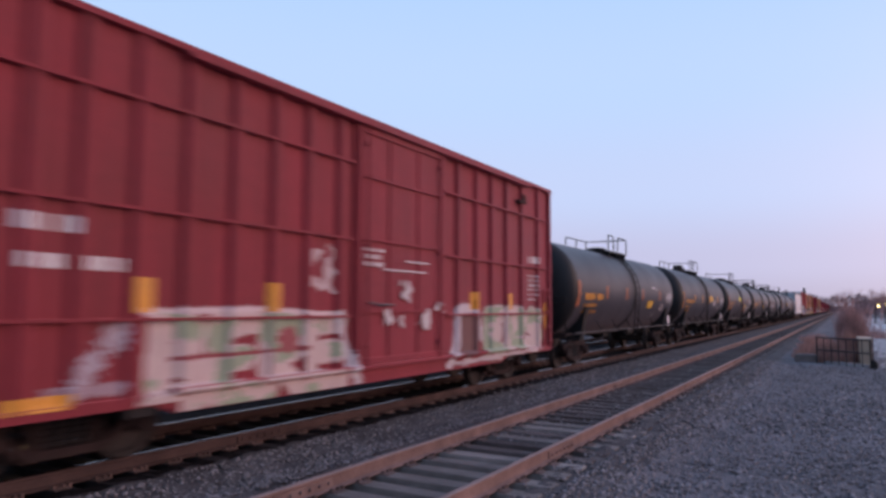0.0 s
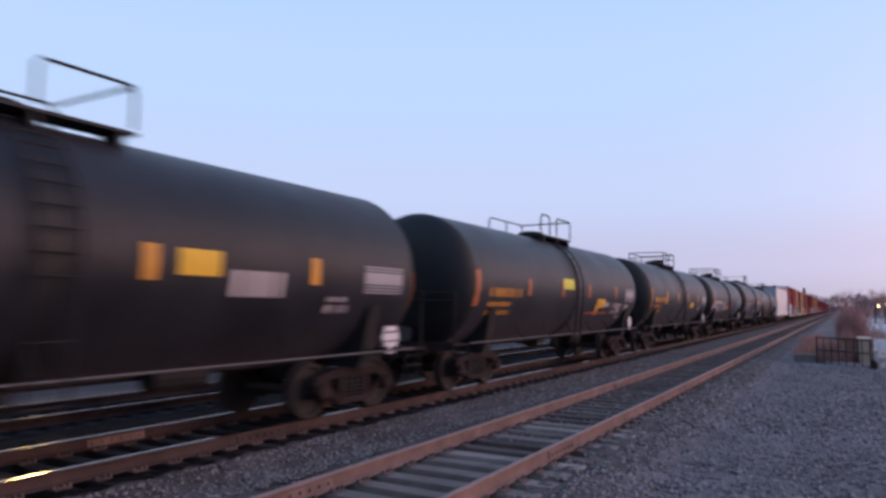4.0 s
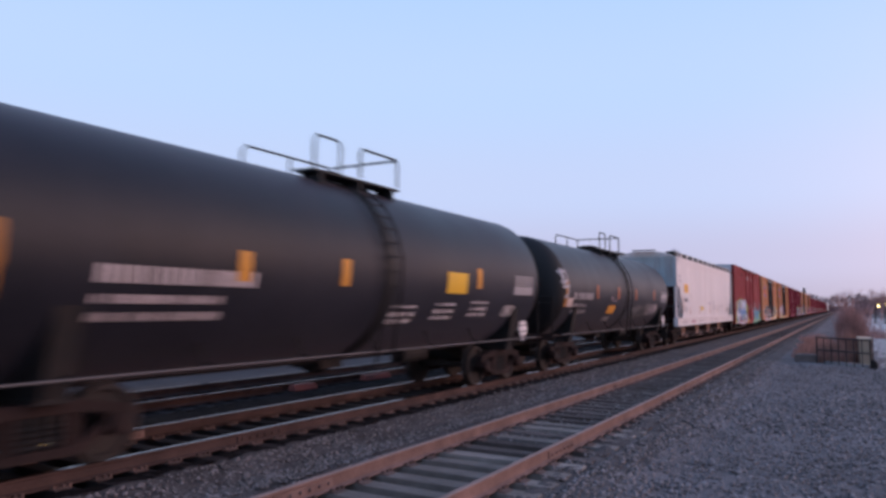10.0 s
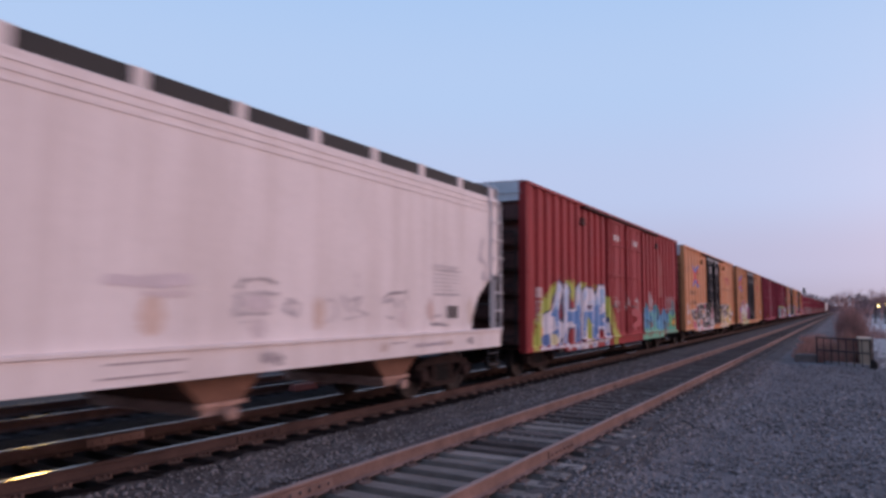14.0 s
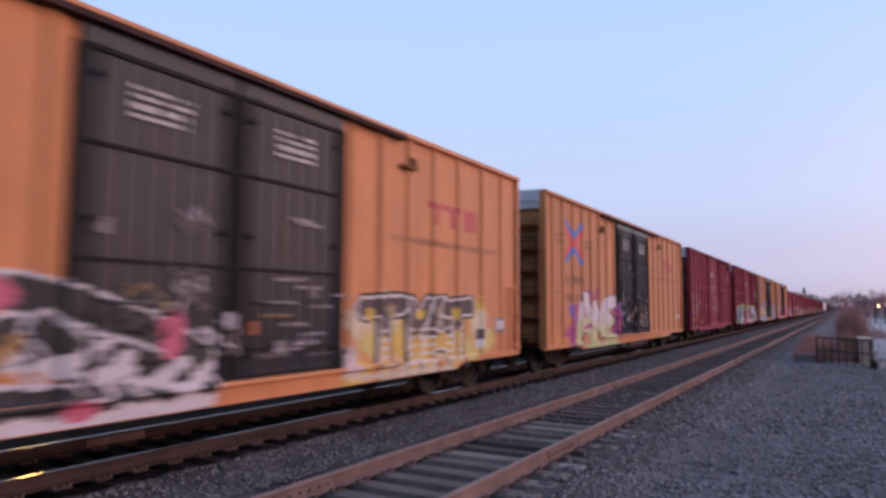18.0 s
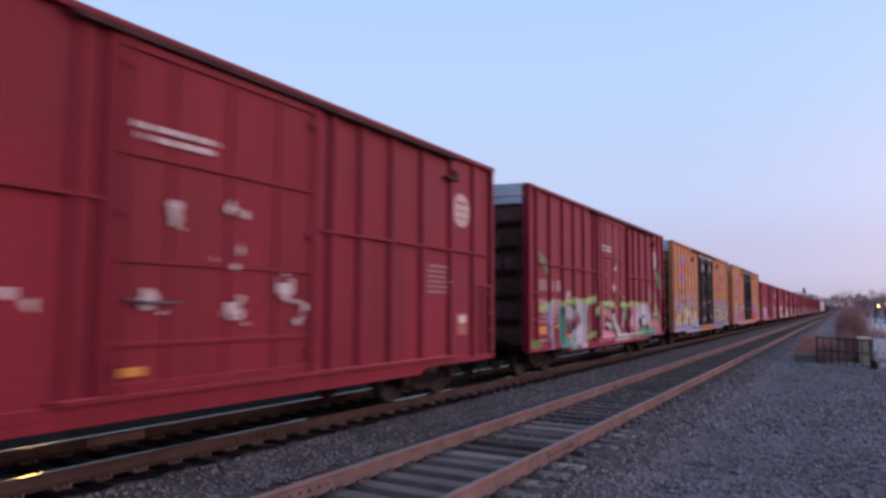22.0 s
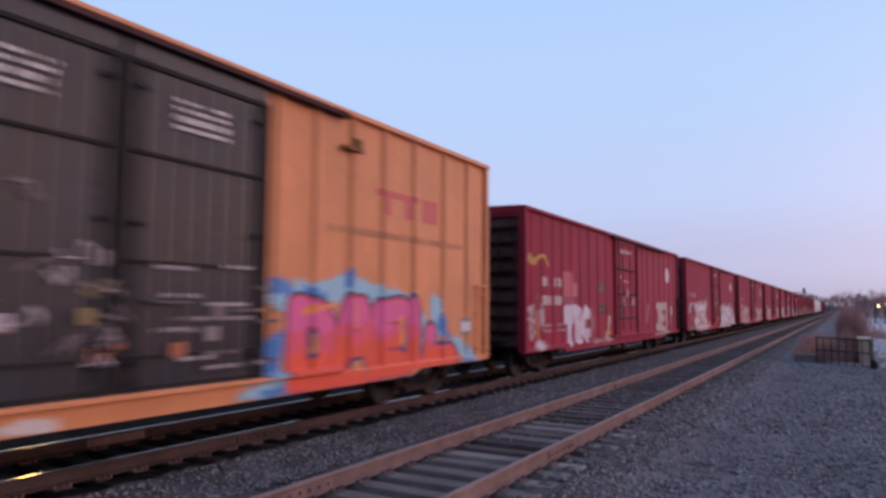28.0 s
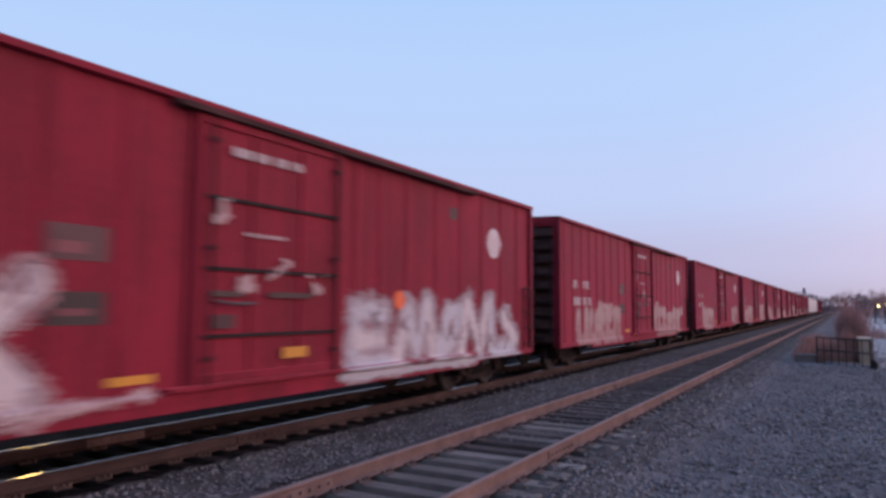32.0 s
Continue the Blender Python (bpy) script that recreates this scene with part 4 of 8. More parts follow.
def hopper_car(label):
    car = thing("hopper_car", label, "hopper car", group="cars of the freight train")
    h2 = HOP_L / 2
    for s in (1, -1):
        bm = bmesh.new()   # side sheet, cut away over the trucks
        prism(bm, ((-h2, 2.86), (-h2 + 0.55, 2.72), (-h2 + 1.10, 2.30), (-h2 + 1.42, 1.80), (-h2 + 1.30, 1.25), (h2 - 1.30, 1.25), (h2 - 1.28, 1.62), (h2 - 1.0, 2.05), (h2 - 0.50, 2.42), (h2, 2.62), (h2, 4.32), (-h2, 4.32)), s * 1.49, s * 1.525, "x")
        part("side_sheet", bm, WHITE, car)
        bm = bmesh.new()
        block(bm, s * 1.40, s * 1.60, -h2 - 0.25, h2 - 0.02, 0.94, 1.30)
        block(bm, s * 1.45, s * 1.64, -h2 - 0.25, h2 - 0.02, 1.302, 1.345)
        part("side_sill", bm, WHITE, car)
        for z in (4., 4.11, 4.22):
            bm = bmesh.new()
            block(bm, s * 1.526, s * 1.538, -h2, h2, z - 0.02, z + 0.025)
            part("top_chord", bm, WHITE, car)
        bm = bmesh.new()   # roof walk along the eave on light brackets
        block(bm, s * 1.02, s * 1.48, -h2 - 0.1, h2 + 0.1, 4.52, 4.56)
        block(bm, s * 1.44, s * 1.48, -h2 - 0.1, h2 + 0.1, 4.34, 4.52)
        part("roof_walk", bm, ROOFWALK, car, "dark roof walk grating")
        for k in range(12):
            bm = bmesh.new()
            y = h2 - 0.25 - 1.55 * k
            block(bm, s * 1.42, s * 1.505, y - 0.10, y + 0.10, 4.33, 4.565)
            part("walk_bracket", bm, WHITE, car)
        for e in (-1, 1):
            bm = bmesh.new()
            prism(bm, ((e * h2, 1.3), (e * (h2 - (0.28 if e < 0 else 0.05)), 1.3), (e * (h2 - (0.16 if e < 0 else 0.05)), 2.84), (e * h2, 2.84)), s * 1.40, s * 1.48, "x")
            part("end_post", bm, WHITE, car)
            add_ladder("corner_ladder", HOPPER_LADDER[e], car, (s * 1.535, e * (h2 - (0.30 if e < 0 else 0.17)), 0), 0 if s > 0 else math.pi, 1.35, 2.75 if e < 0 else 4.1, 0.40)
            bm = bmesh.new()
            for z in (0.55, 0.80):
                pipe(bm, ((s * 1.52, e * (h2 - 0.30) - 0.24, z + 0.2), (s * 1.56, e * (h2 - 0.30) - 0.24, z), (s * 1.56, e * (h2 - 0.30) + 0.24, z), (s * 1.52, e * (h2 - 0.30) + 0.24, z + 0.2)), 0.014, 5)
            part("step_iron", bm, PALE_IRON, car)
            for y in (-0.22, 0.22):
                bm = bmesh.new()
                pipe(bm, ((s * 1.55, e * (h2 - 0.3) + y, 4.12), (s * 1.55, e * (h2 - 0.3) + y, 4.58), (s * 1.40, e * (h2 - 0.3) + y, 4.66), (s * 1.1, e * (h2 - 0.3) + y, 4.54)), 0.018, 5)
                part("grab_rail", bm, WHITE, car)
    bm = bmesh.new()
    prism(bm, ((-1.525, 4.32), (1.525, 4.32), (1.3, 4.44), (0.62, 4.58), (-0.62, 4.58), (-1.3, 4.44)), -h2, h2, "y")
    part("roof", bm, WHITE, car)
    for k in range(5):
        bm = bmesh.new()
        y = -h2 + 1.0 + k * (HOP_L - 2.0) / 5
        block(bm, -0.34, 0.34, y, y + (HOP_L - 2.0) / 5 - 0.12, 4.582, 4.6)
        part("hatch_cover", bm, WHITE, car)
    for e in (-1, 1):
        y = e * h2
        bm = bmesh.new()   # upper end wall
        prism(bm, ((-1.488, 2.86), (1.488, 2.86), (1.488, 4.31), (1.2, 4.42), (-1.2, 4.42), (-1.488, 4.31)), y - e * 0.05, y, "y")
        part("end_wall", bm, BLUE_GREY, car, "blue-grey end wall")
        for x in (-0.75, 0.0, 0.75):
            bm = bmesh.new()
            block(bm, x - 0.04, x + 0.04, y + e * 0.002, y + e * 0.05, 2.88, 4.3)
            part("end_rib", bm, BLUE_GREY, car)
        bm = bmesh.new()   # slope sheet
        prism(bm, ((y, 2.86), (y - e * 0.05, 2.86), (y - e * 2.55, 1.02), (y - e * 2.50, 0.98)), -1.40, 1.40, "x")
        # takes the dark brown of the box-car ends
        part("slope_sheet", bm, DARK_END, car, "dark brown slope sheet")
        bm = bmesh.new()
        for x in (-0.45, 0.45):
            block(bm, x - 0.06, x + 0.06, y - e * 0.25, y - e * 0.06, 0.96, 2.85)
        prism(bm, ((y - e * 0.2, 1.0), (y - e * 1.6, 1.0), (y - e * 0.5, 2.2)), -0.05, 0.05, "x")
        part("end_frame", bm, GRIME, car)
        bm = bmesh.new()
        block(bm, -1.38, 1.38, y - e * 0.3, y + e * 0.2, 1.262, 1.30)
        part("end_platform", bm, GRIME, car)
        bm = bmesh.new()
        for z in (1.9, 2.45):
            tube(bm, (-1.5, y + e * 0.04, z), (1.5, y + e * 0.04, z), 0.018)
        part("end_grab_iron", bm, PALE_IRON, car)
        bm = bmesh.new()
        block(bm, -0.55, 0.55, y - e * 0.05, y + e * 0.28, 4.62, 4.66)
        part("end_roof_walk", bm, ROOFWALK, car)
    for u in (3.0, 7.0, 10.8, 14.95):
        y = u - h2
        bm = bmesh.new()
        prism(bm, ((y - 0.92, 1.05), (y + 0.92, 1.05), (y + 0.36, 0.56), (y - 0.36, 0.56)), -1.20, 1.20, "x")
        chute = part("chute", bm, CHUTE, car, "dusty brown discharge chute")
        bm = bmesh.new()
        block(bm, -1.22, 1.22, y - 0.42, y + 0.42, 0.50, 0.555)
        block(bm, -1.16, 1.16, y - 0.28, y + 0.28, 0.38, 0.498)
        for x in (-1.36, 1.36):
            lathe(bm, ((-0.06, 0.09), (0.06, 0.09)), "x", 10, (x, y, 0.42))
        part("outlet_gate", bm, GATE, chute, "pale dusty outlet gate")
    bm = bmesh.new()
    block(bm, -0.25, 0.25, -h2 - 0.1, h2 + 0.1, 0.76, 1.04)
    part("centre_sill", bm, GRIME, car)
    add_couplers(car, HOP_L, 0.9)
    add_trucks(car, HOP_L, 1.75)
    return car


HOPPER_LADDER = {-1: ladder_meshes(0.50, 1.35, 2.75, WHITE), 1: ladder_meshes(0.50, 1.35, 4.1, WHITE)}

# ---- ground, ballast and the large structure ----


def sheet(name, x0, x1, y0, y1, z, material, label, category, thick=0.0):
    bm = bmesh.new()
    if thick:
        block(bm, x0, x1, y0, y1, z - thick, z)
    else:
        v = [bm.verts.new(p) for p in ((x0, y0, z), (x1, y0, z), (x1, y1, z), (x0, y1, z))]
        bm.faces.new(v)
    return single(name, bm, material, label, category, kind="structure")


sheet("ground", -2500, 2500, -2500, 2500, -0.42, EARTH, "dull brown-grey winter earth reaching the horizon", "ground")


def bed_height(x, y):
    z = np.full(np.shape(x), -0.30)
    for c in (NEAR_C, TRAIN_C, FAR_C):
        d = np.abs(x - c)
        z = np.maximum(z, np.where(d < 0.98, np.where(y < 10, -0.290, -0.225), np.where(d < 1.30, np.where((y < 7.5) & (x < c), -0.290, -0.190), np.where(d < 1.42, -0.225, -0.185 - np.clip(d - 1.45, 0, 9) * 0.14))))
    z = np.where(x < -14.2, np.maximum(-0.30 - (-14.2 - x) * 0.1, -0.38), z)
    return np.where(x > 1.5, np.maximum(z - (x - 1.5) * 0.03, -0.40), z)


def ballast_bed(name, xs, material, label, seed):
    ys = np.concatenate([np.arange(-14, 0, 0.5), np.arange(0, 26, 0.13), np.arange(26, 60, 0.6), np.arange(60, 640, 12)])
    xx, yy = np.meshgrid(xs, ys)
    r = np.random.RandomState(seed)
    zz = bed_height(xx, yy) + (r.rand(*xx.shape) - 0.5) * 0.045
    n, k = len(xs), len(ys)
    verts = np.stack([xx, yy, zz], 2).reshape(-1, 3)
    i = (np.arange(k - 1)[:, None] * n + np.arange(n - 1)[None, :]).ravel()
    faces = np.stack([i, i + 1, i + n + 1, i + n], 1)
    tagged(new(name, mesh_from(name, verts, faces, material)), label, "ballast", kind="stuff")


ballast_bed("ballast_bed", np.arange(-16, -7.05, 0.13), SHADE_BED, "bed under the farther tracks, darkened for the train's shade", 5)
ballast_bed("ballast_bed", np.arange(-7.14, -2.2, 0.13), BALLAST, "dark crushed-stone bed under the tracks", 3)
ballast_bed("gravel_yard", np.concatenate([np.arange(-2.35, 2.0, 0.13), np.arange(2.0, 9, 0.5)]), YARD, "pale grey gravel beside the tracks", 4)
sheet("pavement", 1.15, 60, 30.2, 185, -0.30, LOT, "pale blue-grey worn paved lot beyond the railing", "pavement", 0.08)
sheet("pavement", -17.9, -14.9, -20, 120, -0.27, ASPHALT, "dark paved strip behind the third track", "pavement", 0.1)


def bank():
    """Low earth bank behind the wall, and the rise on which the far woods stand."""
    bm = bmesh.new()
    prism(bm, ((-18.3, -0.40), (-90, -0.40), (-90, 1.5), (-30, 0.95), (-18.3, 0.85)), -60, 300, "y")
    single("bank", bm, BANK, "low brown earth bank behind the retaining wall", "bank", kind="structure")


bank()


def wall_behind():
    w = tagged(new("wall_west"), "pale weathered concrete retaining wall with pilasters", "wall", kind="structure")
    for k in range(16):
        bm = bmesh.new()
        y = -20.1 + k * 6.0
        block(bm, -18.28, -18.0, y + 0.12, y + 5.88, -0.42, 1.02)
        block(bm, -18.32, -17.95, y + 0.12, y + 5.88, 1.021, 1.10)
        # the first five panels carry the lamp's yellow as colour
        part("wall_panel", bm, LAMPLIT_WALL if k < 5 else CONCRETE, w, "panel coloured yellow as if lamplit" if k < 5 else "")
        bm = bmesh.new()
        block(bm, -18.34, -17.9, y - 0.12, y + 0.12, -0.42, 1.14)
        part("pilaster", bm, GRIME, w, "dark stained pilaster")
    f = thing("railing", "pale metal railing on top of the concrete wall", "railing")
    bm = bmesh.new()
    for z in (1.45, 1.92):
        tube(bm, (-18.15, -20, z), (-18.15, 75, z), 0.03)
    part("rail", bm, WHITE_PAINT, f)
    bm = bmesh.new()
    block(bm, -18.19, -18.11, -0.04, 0.04, 1.09, 1.95)
    post = finish(bm, "post", WHITE_PAINT)
    for k in range(48):
        part("post", post, WHITE_PAINT, f, "", (0, -20 + k * 2.0, 0))


wall_behind()

# ---- bare trees, brush and far woods ----


def branch_tree(r, height, spread, depth=4, base=0.09):
    """Segments (p, q, r0, r1) of a bare tree."""
    segs = []

    def grow(p, d, length, rad, level):
        q = p + d * length
        segs.append((p, q, rad, rad * 0.68))
        if level == 0:
            return
        for k in range(r.randint(2, 4)):
            nd = (d + Vector((r.uniform(-1, 1), r.uniform(-1, 1), r.uniform(-0.25, 0.7))) * spread).normalized()
            grow(p + d * length * r.uniform(0.55, 1.0), nd, length * r.uniform(0.6, 0.85), rad * 0.6, level - 1)
    grow(Vector((0, 0, -0.2)), Vector((r.uniform(-0.1, 0.1), r.uniform(-0.1, 0.1), 1)).normalized(), height * 0.36, base, depth)
    return segs


def segs_mesh(name, segs, material, sides=3):
    verts, faces = [], []
    for p, q, r0, r1 in segs:
        d = (q - p).normalized()
        a = d.orthogonal().normalized()
        b = d.cross(a)
        n = len(verts)
        for c, rad in ((p, r0), (q, r1)):
            for k in range(sides):
                t = k * math.tau / sides
                verts.append(c + (a * math.cos(t) + b * math.sin(t)) * rad)
        for k in range(sides):
            faces.append((n + k, n + (k + 1) % sides, n + sides + (k + 1) % sides, n + sides + k))
    return mesh_from(name, verts, faces, material)


def bare_tree(seed, x, y, z, height, label, group, material=None):
    r = random.Random(seed)
    segs = branch_tree(r, height, 0.62, 5, 0.018 * height)
    t = thing("tree", label, "tree", (x, y, z), group)
    part("trunk", segs_mesh("trunk", segs[:1], material or TWIG, 7), TWIG, t)
    part("crown", segs_mesh("crown", segs[1:], material or TWIG), TWIG, t, "bare twiggy crown")
    return t


rng = random.Random(5)
for k in range(26):
    bare_tree(100 + k, -rng.uniform(32, 62), rng.uniform(-2, 62), 0.8, rng.uniform(3.2, 6.0), "bare reddish-brown tree behind the wall", "trees behind the wall")


def far_woods():
    """Thickets far off, as thousands of twigs and clumps."""
    r = np.random.RandomState(8)
    n = 26000
    y = 170 + 330 * r.rand(n)
    x = -60 + 170 * r.rand(n)
    x = np.where(np.abs(x + 6) < 11 * (y < 420), x + 26 * np.sign(x + 6 + 1e-6), x)
    hill = 4.2 + 1.6 * np.sin(x * 0.11 + y * 0.02) + 1.3 * np.sin(x * 0.31 + 1.2) + (y - 170) * 0.012
    z = -0.4 + hill * r.rand(n) ** 0.8
    lean = r.uniform(-0.5, 0.5, (n, 2))
    ln = r.uniform(0.6, 1.9, n)
    w = r.uniform(0.05, 0.16, n) * (1 + (y - 170) / 200)
    p = np.stack([x, y, z], 1)
    q = p + np.stack([lean[:, 0] * ln, lean[:, 1] * ln, ln], 1)
    side = np.stack([w, r.uniform(-1, 1, n) * w, np.zeros(n)], 1)
    verts = np.stack([p - side, p + side, q], 1).reshape(-1, 3)
    faces = np.arange(3 * n).reshape(-1, 3)
    me = mesh_from("far_woods", verts, faces, FAR_TWIG)
    tagged(new("far_woods", me), "hazy line of bare winter woods far along the tracks", "woods", kind="stuff")
    bm = bmesh.new()
    prism(bm, ((-60, -0.5), (-16, -0.5), (-18, 2.0), (-32, 3.2), (-60, 3.6)), 430, 470, "y")
    prism(bm, ((-22, -0.5), (140, -0.5), (140, 4.6), (60, 5.2), (25, 4.2), (4, 3.6), (-22, 3.2)), 505, 560, "y")
    single("far_rise", bm, FAR_TWIG, "dark wooded rise on the horizon", "hill", kind="structure")


far_woods()


def brush(seed, x, y, z, wide, high, count, material, label, lean=0.3):
    r = random.Random(seed)
    segs = []
    for k in range(count):
        a, d = r.uniform(0, math.tau), wide * r.random() ** 0.6
        p = Vector((d * math.cos(a), d * math.sin(a), -0.1))
        top = high * r.uniform(0.4, 1.0) * (1 - 0.4 * d / wide)
        q = p + Vector((r.uniform(-lean, lean), r.uniform(-lean, lean), 0.55)) * top
        e = q + Vector((r.uniform(-lean, lean), r.uniform(-lean, lean), 0.5)) * top
        segs += [(p, q, 0.012, 0.008), (q, e, 0.008, 0.003)]
        f = p.lerp(q, r.uniform(0.4, 0.9))
        segs.append((f, f + Vector((r.uniform(-0.4, 0.4), r.uniform(-0.4, 0.4), r.uniform(0.1, 0.5))) * top * 0.6, 0.006, 0.002))
    single("brush", segs_mesh("brush", segs, material), material, label, "shrub", at=(x, y, z), kind="stuff")


brush(1, 0.30, 36.0, -0.3, 0.42, 3.1, 1300, TWIG, "bare upright twiggy shrub behind the railing", 0.17)
brush(2, 0.45, 39.5, -0.3, 0.55, 2.4, 900, TWIG, "bare brown shrub at the edge of the lot", 0.1)
brush(3, -0.55, 32.5, -0.3, 0.6, 1.1, 1300, BRUSH, "dry reddish brush beside the railing", 0.12)
brush(4, -1.2, 40.0, -0.3, 0.8, 0.7, 600, BRUSH, "low dry brush along the track side", 0.2)
brush(5, -0.30, 32.0, -0.3, 0.7, 1.05, 1300, BRUSH, "dry reddish weeds behind the railing", 0.15)
brush(6, -1.5, 50.0, -0.3, 1.0, 0.8, 500, BRUSH, "dry brush beside the far tracks", 0.2)
brush(7, 1.6, 60.0, -0.3, 1.5, 1.6, 300, TWIG, "bare brown thicket at the far side of the lot")
for k in range(9):
    brush(20 + k, -31.5 - (k % 3) * 1.5, 6.0 + k * 3.2, 0.9, 2.2, 3.0 + (k % 4) * 0.5, 420, BRUSH, "tall reddish-brown thicket behind the wall", 0.2)
for k, (x, y) in enumerate(((-1.25, 34.2), (-1.35, 37.0), (-1.5, 43.5), (-1.0, 36.0))):
    brush(40 + k, x, y, -0.3, 0.75, 0.6, 700, BRUSH, "low dry weeds between the track and the railing", 0.25)
brush(8, 0.15, 32.8, -0.3, 0.42, 1.5, 900, BRUSH, "tall dry weeds beside the headwall", 0.1)
for k, (x, y, h) in enumerate(((0.2, 70, 4.4), (3.8, 130, 6.0), (6.0, 150, 6.5), (0.6, 120, 5.2))):
    bare_tree(300 + k, x, y, -0.4, h, "bare winter tree beside the tracks", "trees beside the tracks")

# ---- railing, headwall and small things beside the lot ----


def culvert_railing():
    f = thing("guard_railing", "dark iron pipe railing at the edge of the gravel", "railing")
    runs = [((-0.95, 31.3), (0.80, 29.55)), ((0.80, 29.55), (0.98, 33.0))]
    for (x0, y0), (x1, y1) in runs:
        for z in (0.70, 0.22):
            bm = bmesh.new()
            tube(bm, (x0, y0, z), (x1, y1, z), 0.028)
            part("rail", bm, DARK_IRON, f)
        n = 7
        for k in range(n + 1):
            bm = bmesh.new()
            x, y = x0 + (x1 - x0) * k / n, y0 + (y1 - y0) * k / n
            tube(bm, (x, y, -0.36), (x, y, 0.72), 0.03 if k in (0, n) else 0.02)
            part("post", bm, DARK_IRON, f)
    bm = bmesh.new()
    d = Vector((1.75, -1.75, 0)).normalized()
    s = Vector((-d.y, d.x, 0))
    a, b = Vector((-0.75, 31.45, 0)), Vector((0.85, 29.85, 0))
    for p, q, z0, z1, w in ((a, b, -0.40, -0.22, 0.22),):
        pts = [(p.x, p.y), (q.x, q.y), (q.x + s.x * w, q.y + s.y * w), (p.x + s.x * w, p.y + s.y * w)]
        prism(bm, pts, z0, z1, "z")
    single("kerb", bm, LOT, "pale concrete footing under the railing", "kerb", kind="structure")
    bm = bmesh.new()
    block(bm, 0.50, 0.86, 31.2, 33.4, -0.4, 0.62)
    block(bm, 0.44, 0.92, 31.15, 33.45, 0.621, 0.70)
    single("headwall", bm, TAN_CONCRETE, "tan stained concrete headwall behind the railing", "wall")
    bm = bmesh.new()
    for k in range(4):
        block(bm, -1.75 + k * 0.02, -0.95 + k * 0.05, 31.6 + k * 0.26, 31.83 + k * 0.26, -0.32, -0.02)
    single("tie_stack", bm, TIE_OLD, "old brown-grey ties stacked in the gravel by the railing", "timber")
    bm = bmesh.new()
    prism(bm, ((0.74, -0.36), (1.0, -0.36), (1.0, -0.1), (0.9, 0.02), (0.8, 0.0)), 29.3, 29.52, "y")
    single("rubble", bm, GRIME, "dark lump of rubble at the foot of the railing", "rubble")


culvert_railing()
for k, x in enumerate((1.75, 2.45, 3.25)):
    bm = bmesh.new()
    lathe(bm, ((-0.32, 0.36), (0.10, 0.33), (0.32, 0.27), (0.44, 0.12), (0.46, 0.01)), "z", 16)
    single("barrel", bm, WHITE_PAINT, "white rounded barrel at the edge of the lot", "barrel", "barrels on the lot", at=(x, 74, 0), smooth=50)


def street_lamp(x, y, z, top, glass, reach, label, size):
    s = thing("street_lamp", label, "street lamp", (x, y, z))
    bm = bmesh.new()
    tube(bm, (0, 0, 0), (0, 0, top), 0.07, 10, 0.05)
    part("pole", bm, DARK_IRON, s)
    bm = bmesh.new()
    pipe(bm, ((0, 0, top - 0.08), (reach * 0.5, 0, top + 0.12), (reach, 0, top + 0.10)), 0.035)
    part("arm", bm, DARK_IRON, s)
    bm = bmesh.new()
    prism(bm, ((reach - 0.25, top + 0.08), (reach + 0.25, top + 0.08), (reach + 0.18, top + 0.2), (reach - 0.2, top + 0.2)), -0.14, 0.14, "y")
    head = part("lamp_head", bm, DARK_IRON, s)
    bm = bmesh.new()
    lathe(bm, ((top - 0.10 * size, 0.02), (top - 0.06 * size, 0.13 * size), (top + 0.06, 0.16 * size)), "z", 14, (reach, 0, 0))
    part("lamp_glass", bm, glass, head, "glowing amber lamp glass", smooth=50)


street_lamp(-23.0, 13.1, 0.8, 3.38, SODIUM, 0.4, "sodium street lamp, lit, behind the wall", 1.0)
street_lamp(2.72, 80.0, -0.3, 2.4, SODIUM_FAR, 0.3, "small lit lamp on a pole across the lot", 0.5)
street_lamp(4.05, 92.0, -0.3, 2.6, SODIUM_FAR, 0.3, "small lit lamp on a pole across the lot", 0.8)
bulb = new("sodium_bulb", bpy.data.lights.new("sodium_bulb", "POINT"))
bulb.data.energy, bulb.data.color, bulb.data.shadow_soft_size = 850.0, (1.0, 0.60, 0.18), 0.5
bulb.location = (-22.6, 13.1, 3.95)


def signal_gantry():
    g = thing("signal_gantry", "dark cantilever signal over the tracks far down the line", "railway signal", (0.6, 244, -0.4))
    bm = bmesh.new()
    tube(bm, (-16, 0, -0.4), (-16, 0, 8.0), 0.18, 8)
    part("mast", bm, DARK_IRON, g)
    bm = bmesh.new()
    for z in (6.6, 7.2):
        tube(bm, (-16, 0, z), (-10.4, 0, z), 0.09)
    for k in range(6):
        tube(bm, (-16 + k * 0.93, 0, 6.6), (-15.5 + k * 0.93, 0, 7.2), 0.05)
    part("arm", bm, DARK_IRON, g)
    for x in (-10.9,):
        bm = bmesh.new()
        prism(bm, ((x - 0.35, 6.9), (x + 0.35, 6.9), (x + 0.4, 8.4), (x, 8.7), (x - 0.4, 8.4)), -0.2, 0.1, "y")
        for k in range(3):
            lathe(bm, ((-0.35, 0.16), (-0.2, 0.13)), "y", 10, (x, 0, 7.2 + k * 0.45))
        part("signal_head", bm, DARK_IRON, g)


signal_gantry()
# Added low blocks whose colour stands in for red glints by the third track.
for y, n in ((15.4, 1.2), (12.6, 0.8)):
    bm = bmesh.new()
    prism(bm, ((-11.42, -0.16), (-11.18, -0.16), (-11.25, -0.03), (-11.38, -0.03)), y, y + n, "y")
    single("derail_block", bm, surface("orange_red_glint_colour", (0.20, 0.06, 0.05), 0.8), "orange-red block added for a glint beside the third track's rail", "derail")

